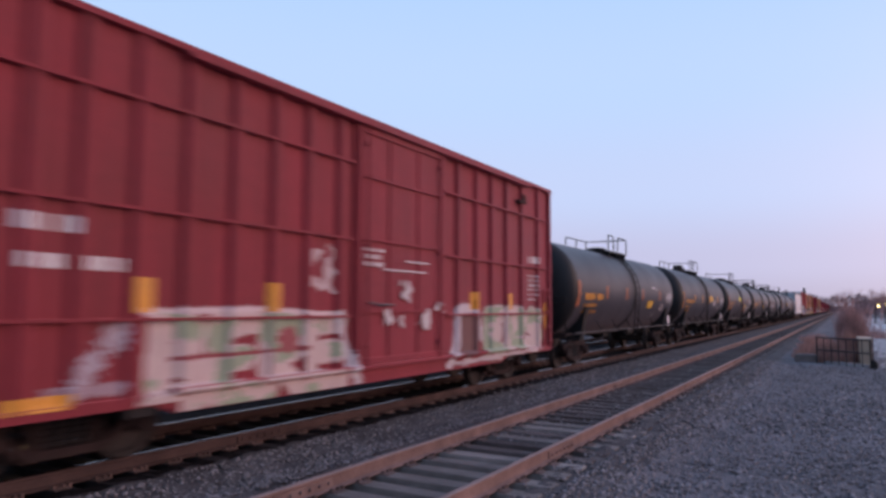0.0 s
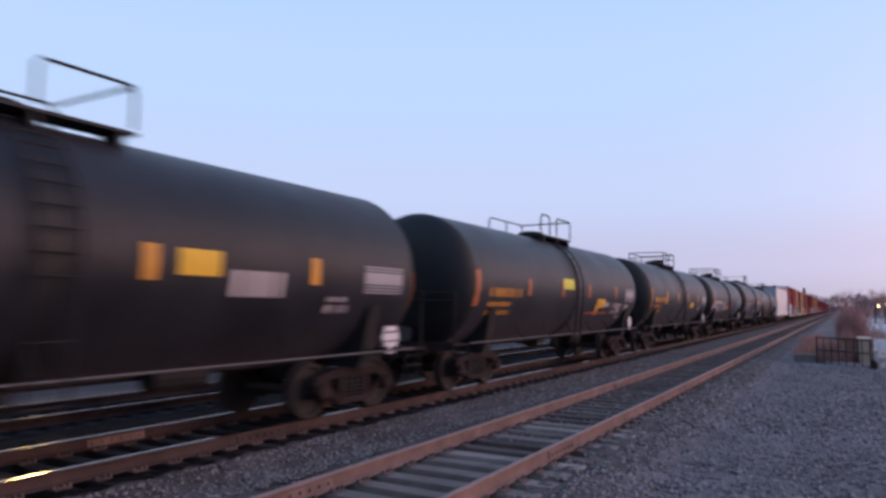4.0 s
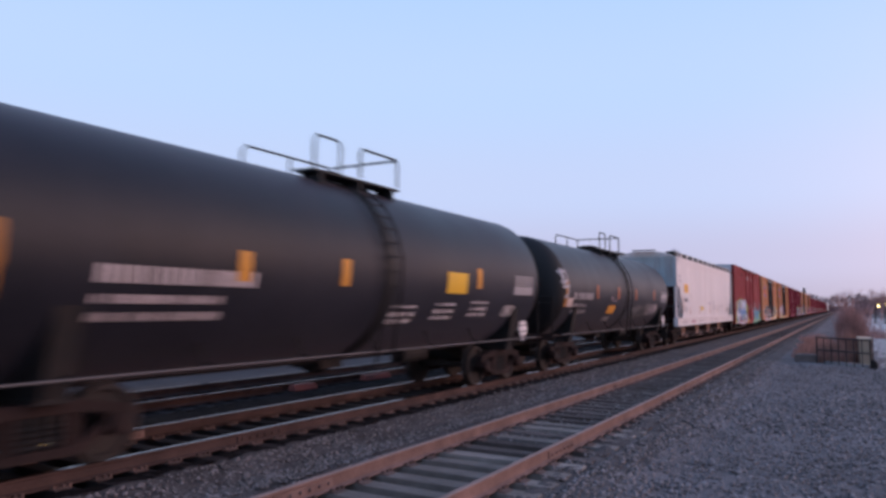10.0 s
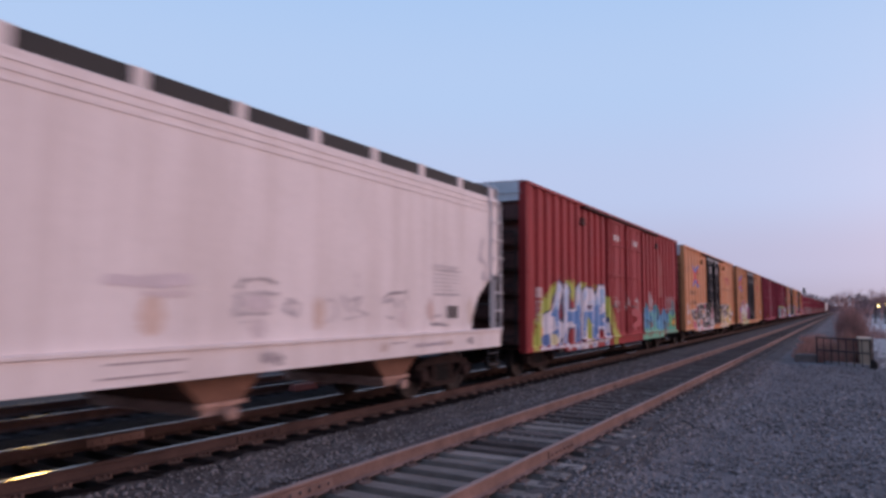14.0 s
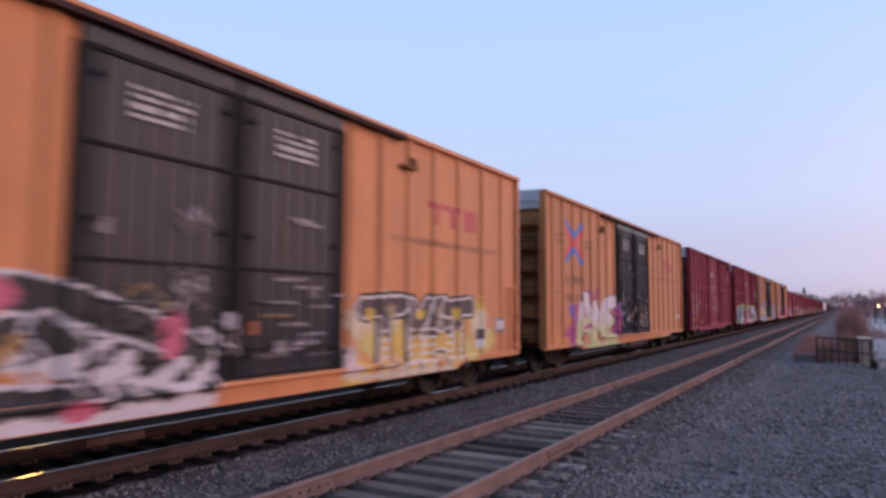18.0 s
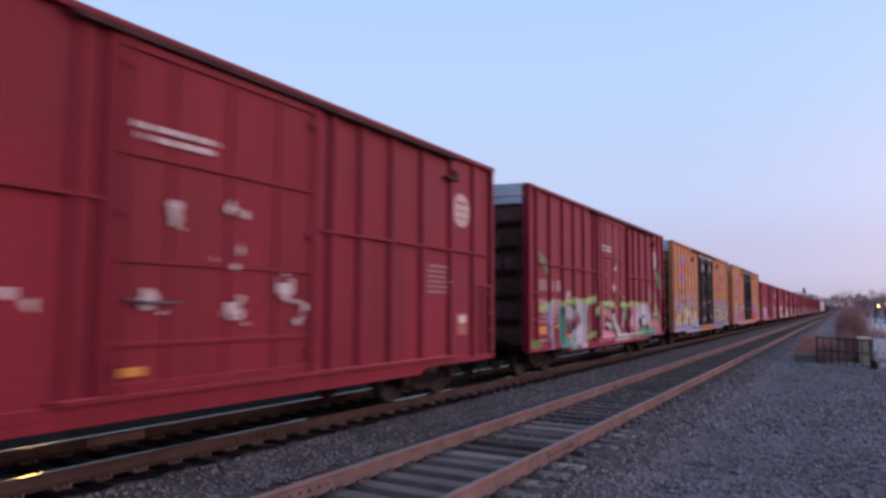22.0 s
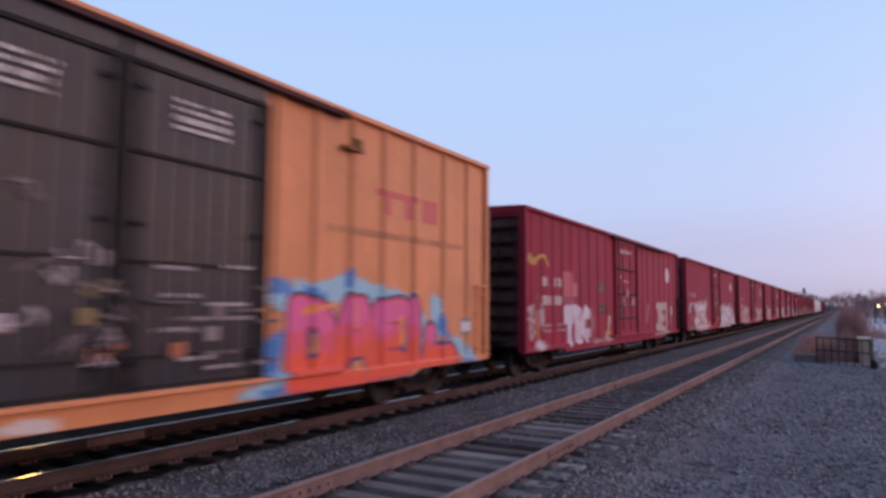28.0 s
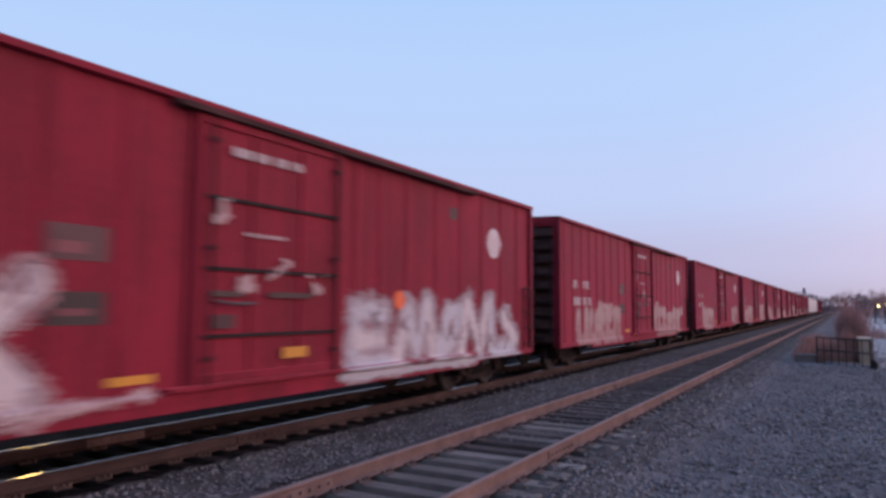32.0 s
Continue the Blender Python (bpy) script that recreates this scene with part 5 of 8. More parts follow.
# ---- the train ----
PALE, OFF_WHITE = (0.62, 0.56, 0.56), (0.50, 0.42, 0.42)
FADED = (0.42, 0.29, 0.30)
AMBER, GOLD, RUSTY = (0.62, 0.26, 0.03), (0.72, 0.40, 0.02), (0.36, 0.10, 0.03)
TRAIN = []      # (car, place of its middle at 0 s)


def couple(car, lead, length):
    TRAIN.append((car, lead + length / 2))
    car.matrix_basis = pose(TRAIN_C, lead + length / 2, 0)
    return car


# leading red box car, 15.2 m
L0, H0 = 15.2, 4.98
posts0 = [0.55, 1.22, 1.78, 2.45, 3.15, 3.9, 4.64, 5.35, 6.1, 10.0, 10.85, 11.6, 12.4, 13.3, 14.35]
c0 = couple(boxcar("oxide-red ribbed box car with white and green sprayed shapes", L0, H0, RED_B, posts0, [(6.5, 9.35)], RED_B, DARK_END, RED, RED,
                   [(4.18, 0.2, 6.4), (2.92, 0.2, 6.4), (1.67, 0.2, 6.4), (4.13, 9.45, 14.9), (2.85, 9.45, 14.9), (1.67, 9.45, 14.9)], 6, (3.0, 13.6),
                   hatch=((13.2, 4.45),), rail_paint=RED_B), 2.6, L0)
skin0 = rib_depth(posts0, [(6.5, 9.35)], rail=(3.0, 13.6))
CREAM, SAGE = (0.47, 0.35, 0.33), (0.25, 0.29, 0.20)
c = Canvas(2.2, 6.8, 0.58, 1.98)
c.begin("graffiti")
c.held = True
c.letters(11, (("B", 2.75, 3.45, 0.72, 1.62), ("E", 3.62, 4.35, 0.68, 1.62), ("R", 4.5, 5.25, 0.68, 1.62), ("E", 5.4, 6.2, 0.66, 1.60)), 0.15, ((-9, CREAM),), CREAM, 0.03, patch=(SAGE, 0.12))
c.line(14, ((2.6, 1.76), (4.5, 1.79), (5.9, 1.70)), 0.035, (0.54, 0.42, 0.42), 0.03), c.line(15, ((6.1, 1.66), (6.35, 1.1), (6.6, 0.62)), 0.10, (0.46, 0.40, 0.42), 0.06)
c.line(16, ((3.0, 1.20), (5.4, 1.22)), 0.03, (0.22, 0.035, 0.045), 0.02), c.blob(17, 3.2, 0.72, 0.5, 0.14, CREAM, 0.1), c.blob(18, 5.0, 1.35, 0.22, 0.2, (0.25, 0.05, 0.06), 0.08)
c.lay(c0, L0, skin0, "graffiti", "cream and pale green sprayed letters")
c = Canvas(9.4, 14.9, 0.60, 2.0)
c.begin("graffiti")
c.held = True
c.blob(12, 10.5, 1.25, 0.5, 0.5, (0.13, 0.05, 0.05), 0.12), c.line(13, ((9.6, 0.66), (9.95, 1.0), (10.0, 1.78), (10.9, 1.84), (11.15, 1.2)), 0.10, (0.48, 0.40, 0.42), 0.07)
c.letters(19, (("E", 11.35, 12.2, 0.84, 1.66), ("R", 12.4, 13.3, 0.84, 1.68), ("S", 13.5, 14.6, 0.86, 1.64)), 0.18, ((-9, (0.46, 0.35, 0.33)),), (0.44, 0.33, 0.33), 0.03, patch=(SAGE, 0.15), outer=(0.17, 0.05, 0.05))
c.line(20, ((9.7, 0.68), (12.2, 0.74), (14.6, 0.82)), 0.05, (0.44, 0.35, 0.36), 0.06)
c.lay(c0, L0, skin0, "graffiti", "whitish sprayed letters")
c = Canvas(1.0, 2.6, 0.7, 1.7)
c.begin("graffiti")
c.held = True
c.line(13, ((1.75, 0.9), (1.95, 1.2), (2.3, 1.55)), 0.10, (0.34, 0.27, 0.31), 0.12), c.line(15, ((1.5, 0.95), (2.3, 0.92)), 0.05, (0.30, 0.20, 0.23), 0.08)
c.lay(c0, L0, skin0, "graffiti", "pale blue sprayed slash")
c = Canvas(0.9, 15.0, 0.7, 3.2)
c.text(1.1, 1.85, 2.57, 2.76, PALE, 1)
c.text(1.15, 1.65, 2.19, 2.36, PALE, 2), c.text(1.85, 2.4, 2.19, 2.36, PALE, 3)
c.bar(2.42, 2.72, 1.76, 2.15, AMBER), c.bar(4.52, 4.82, 1.76, 2.15, AMBER)
c.wash(4, 5.45, 6.0, 2.05, 2.75, (0.42, 0.30, 0.30), 0.9, 0.15)
for z in (2.5, 2.62, 2.74):
    c.text(6.65, 7.2, z, z + 0.07, PALE, int(z * 50))
c.bar(7.9, 8.7, 2.62, 2.66, PALE), c.bar(7.2, 8.6, 2.44, 2.47, PALE)
c.wash(5, 7.75, 8.1, 1.9, 2.35, OFF_WHITE, 0.8, 0.12), c.wash(6, 7.1, 7.9, 1.45, 1.75, OFF_WHITE, 0.85, 0.15), c.wash(7, 8.2, 8.8, 1.35, 1.75, OFF_WHITE, 0.8, 0.15)
c.wash(8, 8.9, 9.3, 1.75, 1.9, OFF_WHITE, 0.8, 0.1)
for k, u in enumerate((10.6, 12.5)):
    c.bar(u, u + 0.3, 1.78, 2.16, AMBER)
for k in range(6):
    c.text(13.75, 14.35, 2.0 + k * 0.12, 2.06 + k * 0.12, OFF_WHITE, 30 + k)
c.text(13.8, 14.4, 2.95, 3.12, PALE, 40), c.bar(14.75, 14.98, 1.25, 1.95, AMBER), c.bar(1.05, 1.75, 0.78, 0.92, AMBER)
c.lay(c0, L0, skin0, "lettering", "white stencil bars and amber reflector squares")

# seven black tank cars
TANK_STYLE = [
    ("dusty black tank car with amber lettering and a pale end placard", 4), ("black tank car with amber lettering and a tall valve housing", 1),
    ("black tank car with amber and white markings", 0), ("black tank car with amber lettering and amber corner bar", 2),
    ("black tank car with white lettering and double handrail", 2), ("tall clean black tank car with white lettering", 3), ("black tank car with sprayed white marks along its side", 0)]
protos = {}
tanks = []
for k, (label, style) in enumerate(TANK_STYLE):
    if style in protos:
        t = copy_thing(protos[style], pose(0, 0, 0))
        t["label"] = label
    else:
        t = protos[style] = tank_car(label, 0, BIG_R, 0.85, TANK_CLEAN) if style == 3 else tank_car(label, 0, shell=TANK_DUSTY) if style == 4 else tank_car(label, style)
    tanks.append(t)
for k, t in enumerate(tanks):
    couple(t, 19.66 + 16.03 * k - (0.25 if k == 6 else 0), TANK_L)


def tank_paint(t, seed, col, extra=None):
    c = Canvas(0.1, 14.4, 1.15, 3.2)
    c.bar(0.50, 0.72, 1.85, 2.65, RUSTY if seed in (0, 2, 4) else (0.34, 0.13, 0.02), 0.05)
    c.bar(14.02, 14.24, 1.75, 2.45, RUSTY, -0.06)
    end = 4.1 if seed in (4, 5) else 3.1
    if seed == 6:
        col = (0.36, 0.32, 0.33)
    start = 1.75 if seed == 5 else 1.26
    c.text(start, end, 2.08, 2.28, col, seed)
    c.text(start, end - 0.55, 1.86, 1.95, col, seed + 1), c.text(start, end - 0.5, 1.66, 1.74, col, seed + 2)
    for u, z in ((3.42, 2.40), (5.75, 2.3), (8.75, 2.16), (11.2, 2.16)) if seed == 4 else ((3.72, 2.42), (5.87, 2.44), (10.56, 2.50)) if seed == 5 else ((3.42, 2.40), (5.87, 2.4), (8.25, 2.4), (11.15, 2.42)):
        c.bar(u, u + 0.20, z - 0.28, z + 0.14, AMBER if seed % 2 else RUSTY)
    if seed not in (1, 4, 6):
        lift = 0.29 if seed == 5 else 0.0
        c.bar(9.25, 10.1, 1.82 + lift, 2.10 + lift * 1.5, GOLD)
        for q in range(3):
            c.bar(9.35, 10.0 - 0.1 * q, 1.88 + lift + 0.075 * q, 1.895 + lift + 0.075 * q, (0.34, 0.17, 0.02))
    for q in range(9):
        c.bar(12.5, 13.62, (2.13 if seed == 5 else 2.05) + q * 0.052, (2.163 if seed == 5 else 2.083) + q * 0.052, (0.34, 0.31, 0.32))
    if seed != 5:
        c.text(11.6, 12.2, 1.72, 1.84, OFF_WHITE, seed + 5), c.text(11.6, 12.1, 1.9, 1.98, OFF_WHITE, seed + 6)
    if extra:
        extra(c)
    c.lay(t, TANK_L, tank_skin_of(BIG_R if t is tanks[5] else TANK_R), "lettering", "stencil bars and amber reflector strips")


tank_paint(tanks[0], 0, AMBER, lambda c: (c.wash(50, 10.1, 11.0, 1.4, 1.6, (0.30, 0.27, 0.28), 1.0, 0.12), c.wash(51, 10.0, 10.9, 2.62, 2.66, PALE, 0.5, 0.1)))
tank_paint(tanks[1], 1, AMBER, lambda c: (c.bar(8.75, 9.4, 2.2, 2.52, GOLD), c.text(9.6, 10.6, 1.95, 2.3, OFF_WHITE, 3)))
tank_paint(tanks[2], 2, AMBER, lambda c: (c.bar(6.0, 6.9, 2.35, 2.66, (0.62, 0.55, 0.05)), c.text(10.9, 12.3, 1.80, 1.97, (0.32, 0.28, 0.28), 52), c.text(10.95, 12.2, 1.62, 1.72, (0.36, 0.31, 0.31), 53), c.bar(11.9, 12.3, 1.46, 1.56, (0.34, 0.29, 0.29)), c.bar(12.6, 13.1, 1.72, 1.92, (0.38, 0.34, 0.34)), c.bar(9.2, 9.5, 1.6, 1.95, AMBER), c.bar(8.3, 10.6, 1.62, 1.68, RUSTY), c.bar(10.05, 10.6, 1.86, 2.0, (0.36, 0.30, 0.29))))
tank_paint(tanks[3], 3, AMBER, lambda c: c.bar(3.3, 3.6, 2.0, 2.3, AMBER))
tank_paint(tanks[4], 4, PALE, lambda c: (c.burner(60, 4.3, 5.7, 1.65, 2.2, [(0.22, 0.2, 0.24), (0.32, 0.28, 0.3)], (0.12, 0.11, 0.13), None, 3, 0.12), c.bar(6.0, 6.9, 1.72, 1.94, (0.6, 0.28, 0.12)),
                                               c.burner(61, 11.2, 13.4, 1.75, 2.35, [(0.07, 0.13, 0.17), (0.12, 0.18, 0.21)], (0.05, 0.07, 0.09), None, 4, 0.17), c.text(11.6, 12.7, 1.62, 1.70, OFF_WHITE, 4), c.bar(0.55, 1.0, 1.8, 2.05, (0.5, 0.38, 0.36))))
tank_paint(tanks[5], 5, OFF_WHITE, lambda c: (c.bar(12.15, 12.72, 1.62, 1.86, PALE), c.bar(12.2, 12.67, 1.66, 1.82, (0.05, 0.045, 0.05)), c.bar(12.35, 12.5, 1.68, 1.8, PALE), [c.text(7.45 + q * 1.5, 8.3 + q * 1.5, z + 0.05 * q - 0.03, z + 0.05 * q + 0.04, PALE, q * 3 + int(z * 9)) for q in range(3) for z in (1.56, 1.69, 1.82)]))
tank_paint(tanks[6], 6, PALE, lambda c: ([c.line(600 + q, path, 0.045, (0.34, 0.32, 0.34), 0.05) for q, path in enumerate((((0.34, 2.85), (0.62, 2.9), (0.66, 2.6), (0.36, 2.55)), ((0.4, 2.9), (0.44, 2.5)), ((0.42, 2.42), (0.75, 2.45), (0.72, 2.15), (0.5, 2.12))))], c.burner(63, 8.0, 11.0, 1.4, 1.95, [(0.085, 0.08, 0.082), (0.13, 0.12, 0.12)], (0.05, 0.046, 0.05), None, 5, 0.13), c.scribble(65, 10.6, 12.2, 1.5, 1.95, (0.40, 0.34, 0.36), 14, 0.02), c.scribble(66, 10.7, 12.0, 1.6, 1.9, (0.34, 0.30, 0.32), 12, 0.018),
                                               c.bar(4.95, 5.8, 1.62, 1.9, (0.62, 0.26, 0.03)), c.wash(67, 5.1, 5.9, 1.98, 2.16, (0.30, 0.23, 0.25), 0.8, 0.15), c.scribble(64, 4.9, 5.8, 1.38, 1.52, (0.30, 0.27, 0.27), 11, 0.02), c.bar(0.75, 1.2, 1.85, 2.1, (0.55, 0.42, 0.38))))
for t in tanks:      # stencil bars on the head that leads
    bm = bmesh.new()
    for k, (w, z) in enumerate(((0.55, 3.0), (0.45, 2.86), (0.3, 2.72), (0.25, 1.55))):
        block(bm, -0.55, -0.55 + w, -TANK_L / 2 - 0.006, -TANK_L / 2 + 0.02, z, z + 0.06)
    part("head_lettering", bm, surface("stencil_paint", (0.30, 0.24, 0.20), 0.7) if "stencil_paint" not in bpy.data.materials else bpy.data.materials["stencil_paint"], t, "faded stencil bars")

# white covered hopper
hop = couple(hopper_car("dusty white covered hopper with brown chutes and yellow plate"), 131.7, HOP_L)
c = Canvas(0.2, 18.4, 1.35, 4.0)
c.bar(1.75, 2.85, 2.60, 3.02, (0.76, 0.36, 0.03)), c.text(1.9, 2.7, 2.70, 2.78, (0.30, 0.16, 0.04), 2), c.text(1.9, 2.7, 2.82, 2.90, (0.30, 0.16, 0.04), 3)
c.text(1.75, 2.8, 2.14, 2.33, (0.22, 0.20, 0.23), 3), c.text(1.8, 2.7, 1.80, 1.86, (0.35, 0.32, 0.35), 4), c.text(1.8, 2.5, 1.66, 1.72, (0.35, 0.32, 0.35), 5)
c.bar(3.15, 3.35, 1.5, 1.85, (0.52, 0.34, 0.28)), c.bar(1.45, 1.72, 1.6, 2.4, (0.55, 0.42, 0.38)), c.text(3.4, 3.6, 2.35, 2.55, (0.45, 0.40, 0.42), 1)
c.bar(6.4, 7.25, 1.7, 1.92, (0.66, 0.42, 0.07)), c.bar(5.9, 6.2, 1.5, 1.95, (0.55, 0.40, 0.36))
c.held = False
c.begin("graffiti")
c.held = True
ASH, SAND, INK = (0.44, 0.39, 0.41), (0.58, 0.44, 0.38), (0.25, 0.22, 0.24)
for k, (path, w, col) in enumerate(((((8.85, 2.12), (9.3, 2.10), (9.87, 2.15)), 0.07, (0.56, 0.48, 0.51)), (((9.3, 1.95), (9.9, 1.98)), 0.03, (0.58, 0.49, 0.50)),
                                     (((10.72, 2.08), (10.85, 2.18), (11.15, 2.21), (11.42, 2.15)), 0.016, INK), (((10.66, 1.95), (10.90, 2.02), (11.45, 2.0)), 0.02, ASH), (((10.70, 1.78), (10.74, 1.95)), 0.03, ASH), (((10.9, 1.74), (10.98, 1.98)), 0.03, ASH), (((11.12, 1.74), (11.15, 1.98), (11.3, 1.84), (11.36, 1.98)), 0.022, ASH), (((10.68, 1.72), (11.3, 1.72)), 0.012, ASH), (((10.82, 1.62), (11.2, 1.6)), 0.010, ASH), (((11.62, 1.78), (11.72, 1.92), (11.92, 1.86), (11.84, 1.70), (11.66, 1.76)), 0.035, ASH),
                                     (((12.55, 1.94), (12.75, 1.90), (12.80, 1.70), (12.58, 1.60)), 0.012, ASH), (((12.95, 1.98), (13.1, 1.75)), 0.028, ASH), (((13.15, 1.92), (13.42, 1.98), (13.25, 1.80), (13.5, 1.72)), 0.028, ASH), (((13.0, 1.62), (13.6, 1.70)), 0.010, ASH), (((13.3, 2.35), (13.34, 2.18)), 0.010, (0.52, 0.45, 0.47)), (((14.02, 1.95), (14.25, 2.06), (14.6, 2.08), (14.86, 2.14), (14.8, 1.98)), 0.014, INK), (((14.1, 1.9), (14.35, 1.96), (14.5, 1.84)), 0.035, ASH), (((14.6, 1.96), (14.72, 1.78)), 0.028, ASH), (((14.2, 1.65), (14.5, 1.62)), 0.012, ASH), (((15.60, 1.62), (16.05, 1.66)), 0.014, ASH), (((15.70, 1.50), (16.35, 1.46)), 0.014, INK))):
    c.line(70 + k, path, w, col, 0.035)
for k, (u, z, a, b, col) in enumerate(((9.4, 1.72, 0.17, 0.23, SAND), (11.1, 1.86, 0.28, 0.09, (0.56, 0.48, 0.50)), (11.1, 1.52, 0.16, 0.14, (0.58, 0.50, 0.51)), (12.36, 1.74, 0.13, 0.22, SAND), (15.65, 1.76, 0.13, 0.22, (0.56, 0.42, 0.39)), (17.30, 1.75, 0.12, 0.28, (0.56, 0.47, 0.42)), (14.70, 1.6, 0.14, 0.16, (0.60, 0.51, 0.51)))):
    c.blob(100 + k, u, z, a, b, col, 0.05)
c.line(92, ((17.9, 3.3), (17.75, 2.9), (18.1, 2.75), (17.9, 2.5), (18.2, 2.45)), 0.05, (0.46, 0.41, 0.43), 0.06)
c.held = False
for k in range(8):
    c.text(15.75, 16.85, 2.06 + k * 0.078, 2.095 + k * 0.078, (0.40, 0.36, 0.38), k)
c.bar(16.25, 16.80, 1.56, 1.88, (0.60, 0.54, 0.54)), c.bar(16.3, 16.75, 1.60, 1.84, (0.07, 0.06, 0.065))
c.scribble(82, 0.3, 0.95, 3.05, 3.45, (0.42, 0.38, 0.40), 6, 0.035)
c.lay(hop, HOP_L, hopper_skin, "lettering", "grey stencil bars, yellow plates and faint tags")
c = Canvas(0.4, 18.3, 0.98, 1.27)
for k, u in enumerate((0.9, 3.1, 5.4, 15.0)):
    c.text(u, u + 1.3, 1.08, 1.15, (0.40, 0.34, 0.38), k)
c.bar(3.2, 4.3, 1.06, 1.2, (0.50, 0.30, 0.34))
for u, w, z in ((8.79, 1.05, 1.20), (8.8, 1.2, 1.13), (8.73, 1.1, 1.05), (14.2, 0.5, 1.20), (14.25, 0.4, 1.13)):
    c.bar(u, u + w, z - 0.012, z + 0.012, (0.34, 0.29, 0.31))
c.held = False
c.begin("grime_patch")
c.held = True
for k, (u, w, h) in enumerate(((11.45, 0.10, 0.07), (14.0, 0.09, 0.06), (11.2, 0.12, 0.08), (16.3, 0.12, 0.07), (17.2, 0.10, 0.06))):
    c.blob(120 + k, u, 1.11, w, h, ((0.30, 0.26, 0.28), (0.50, 0.40, 0.37))[k % 2], 0.08)
c.held = False
c.lay(hop, HOP_L, lambda u, z: np.full(np.shape(u), 1.606), "sill_lettering", "small grey bars on the sill")

# brick-red double-door box car, 18.2 m
LB, HB = 18.45, 5.0
posts_r = [0.3 + 0.62 * k for k in range(11)] + [11.95 + 0.62 * k for k in range(10)]
doors_r = [(7.0, 9.3), (9.34, 11.7)]
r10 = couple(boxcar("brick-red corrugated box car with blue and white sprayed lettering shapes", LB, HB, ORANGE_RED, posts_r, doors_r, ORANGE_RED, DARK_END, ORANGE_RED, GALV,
                    [], 6, (4.4, 14.1), post_half=0.10, ramp=0.09, hatch=((4.3, 4.4), (14.0, 4.4))), 151.9, LB)
skin_r = rib_depth(posts_r, doors_r, 0.10, 0.09, rail=(4.4, 14.1))
c = Canvas(0.4, 8.4, 0.58, 2.7)
c.begin("graffiti")
c.held = True
LIME, DEEP, SKYBLUE = (0.36, 0.38, 0.06), (0.075, 0.15, 0.34), (0.30, 0.42, 0.60)
for k, path in enumerate((((0.75, 0.75), (1.1, 1.7), (2.1, 2.3)), ((2.9, 2.3), (4.4, 2.2), (6.5, 2.25)), ((6.9, 1.9), (7.4, 1.2), (7.9, 0.8)))):
    c.line(21 + k, path, 0.24, LIME, 0.22)
GLYPHS["curl"] = (((0.85, 1.0), (0.62, 0.45), (0.2, 0.42), (0.0, 0.2), (0.25, 0.0), (0.75, 0.02), (0.9, 0.28), (0.5, 0.24)),)
c.letters(24, (("curl", 1.25, 2.6, 0.80, 2.32), ("H", 2.75, 4.25, 0.76, 2.28), ("R", 4.6, 5.6, 0.76, 2.20), ("A", 5.55, 6.85, 0.78, 2.28)), 0.20, ((-9, DEEP), (0.22, (0.10, 0.22, 0.46)), (0.75, SKYBLUE)), (0.60, 0.55, 0.60), 0.06, patch=((0.60, 0.55, 0.60), 0.22), outer=(0.05, 0.06, 0.12))
c.blob(27, 1.95, 0.92, 0.30, 0.16, (0.56, 0.50, 0.30), 0.08), c.line(28, ((1.0, 0.74), (4.5, 0.70), (7.2, 0.82)), 0.05, (0.56, 0.52, 0.58), 0.08), c.blob(29, 5.0, 1.15, 0.25, 0.4, LIME, 0.1)
c.lay(r10, LB, skin_r, "graffiti", "blue and white sprayed letters edged in lime")
c = Canvas(11.4, 18.3, 0.55, 2.6)
c.begin("graffiti")
c.held = True
c.crown(24, 11.6, 18.1, 0.58, 1.70, 0.42, (0.030, 0.15, 0.18), 0.45), c.crown(27, 11.7, 16.9, 0.60, 1.50, 0.30, (0.055, 0.20, 0.36), 0.4), c.crown(30, 11.6, 18.2, 0.56, 1.06, 0.16, (0.13, 0.38, 0.26), 0.4)
for k in range(26):
    u = 11.9 + 5.6 * ((k * 0.618) % 1)
    c.line(400 + k, ((u, 0.85 + 0.5 * ((k * 0.37) % 1)), (u + 0.35 * ((k % 3) - 1), 1.05 + 0.6 * ((k * 0.53) % 1))), 0.06 + 0.06 * (k % 2), ((0.02, 0.07, 0.10), (0.09, 0.30, 0.48), (0.02, 0.05, 0.09), (0.10, 0.34, 0.36))[k % 4], 0.12)
for k, (u, z) in enumerate(((12.9, 0.78), (13.2, 1.15), (14.6, 0.72), (15.7, 0.80), (16.3, 1.1))):
    c.blob(440 + k, u, z, 0.16, 0.14, (0.16, 0.045, 0.045), 0.12)
c.crown(31, 16.6, 18.2, 0.58, 1.62, 0.22, (0.13, 0.40, 0.16), 0.4), c.crown(36, 16.5, 18.2, 0.58, 1.05, 0.12, (0.08, 0.38, 0.26), 0.4), c.blob(37, 17.35, 1.2, 0.3, 0.22, (0.20, 0.05, 0.04), 0.1), c.bar(17.15, 17.6, 1.08, 1.24, AMBER)
c.blob(25, 12.95, 2.08, 0.28, 0.34, (0.42, 0.30, 0.30), 0.22), c.line(38, ((13.3, 1.9), (13.6, 2.1)), 0.05, (0.40, 0.28, 0.28), 0.1)
c.lay(r10, LB, skin_r, "graffiti", "teal, blue and green sprayed flames")
c = Canvas(0.4, 18.0, 1.0, 4.6)
c.text(7.6, 8.3, 4.15, 4.35, PALE, 1), c.text(10.1, 10.8, 4.15, 4.35, PALE, 2), c.wash(96, 14.5, 15.0, 2.3, 4.2, (0.33, 0.075, 0.065), 0.3, 0.3)
for k in range(7):
    c.text(16.1, 17.5, 1.75 + k * 0.09, 1.79 + k * 0.09, OFF_WHITE, k)
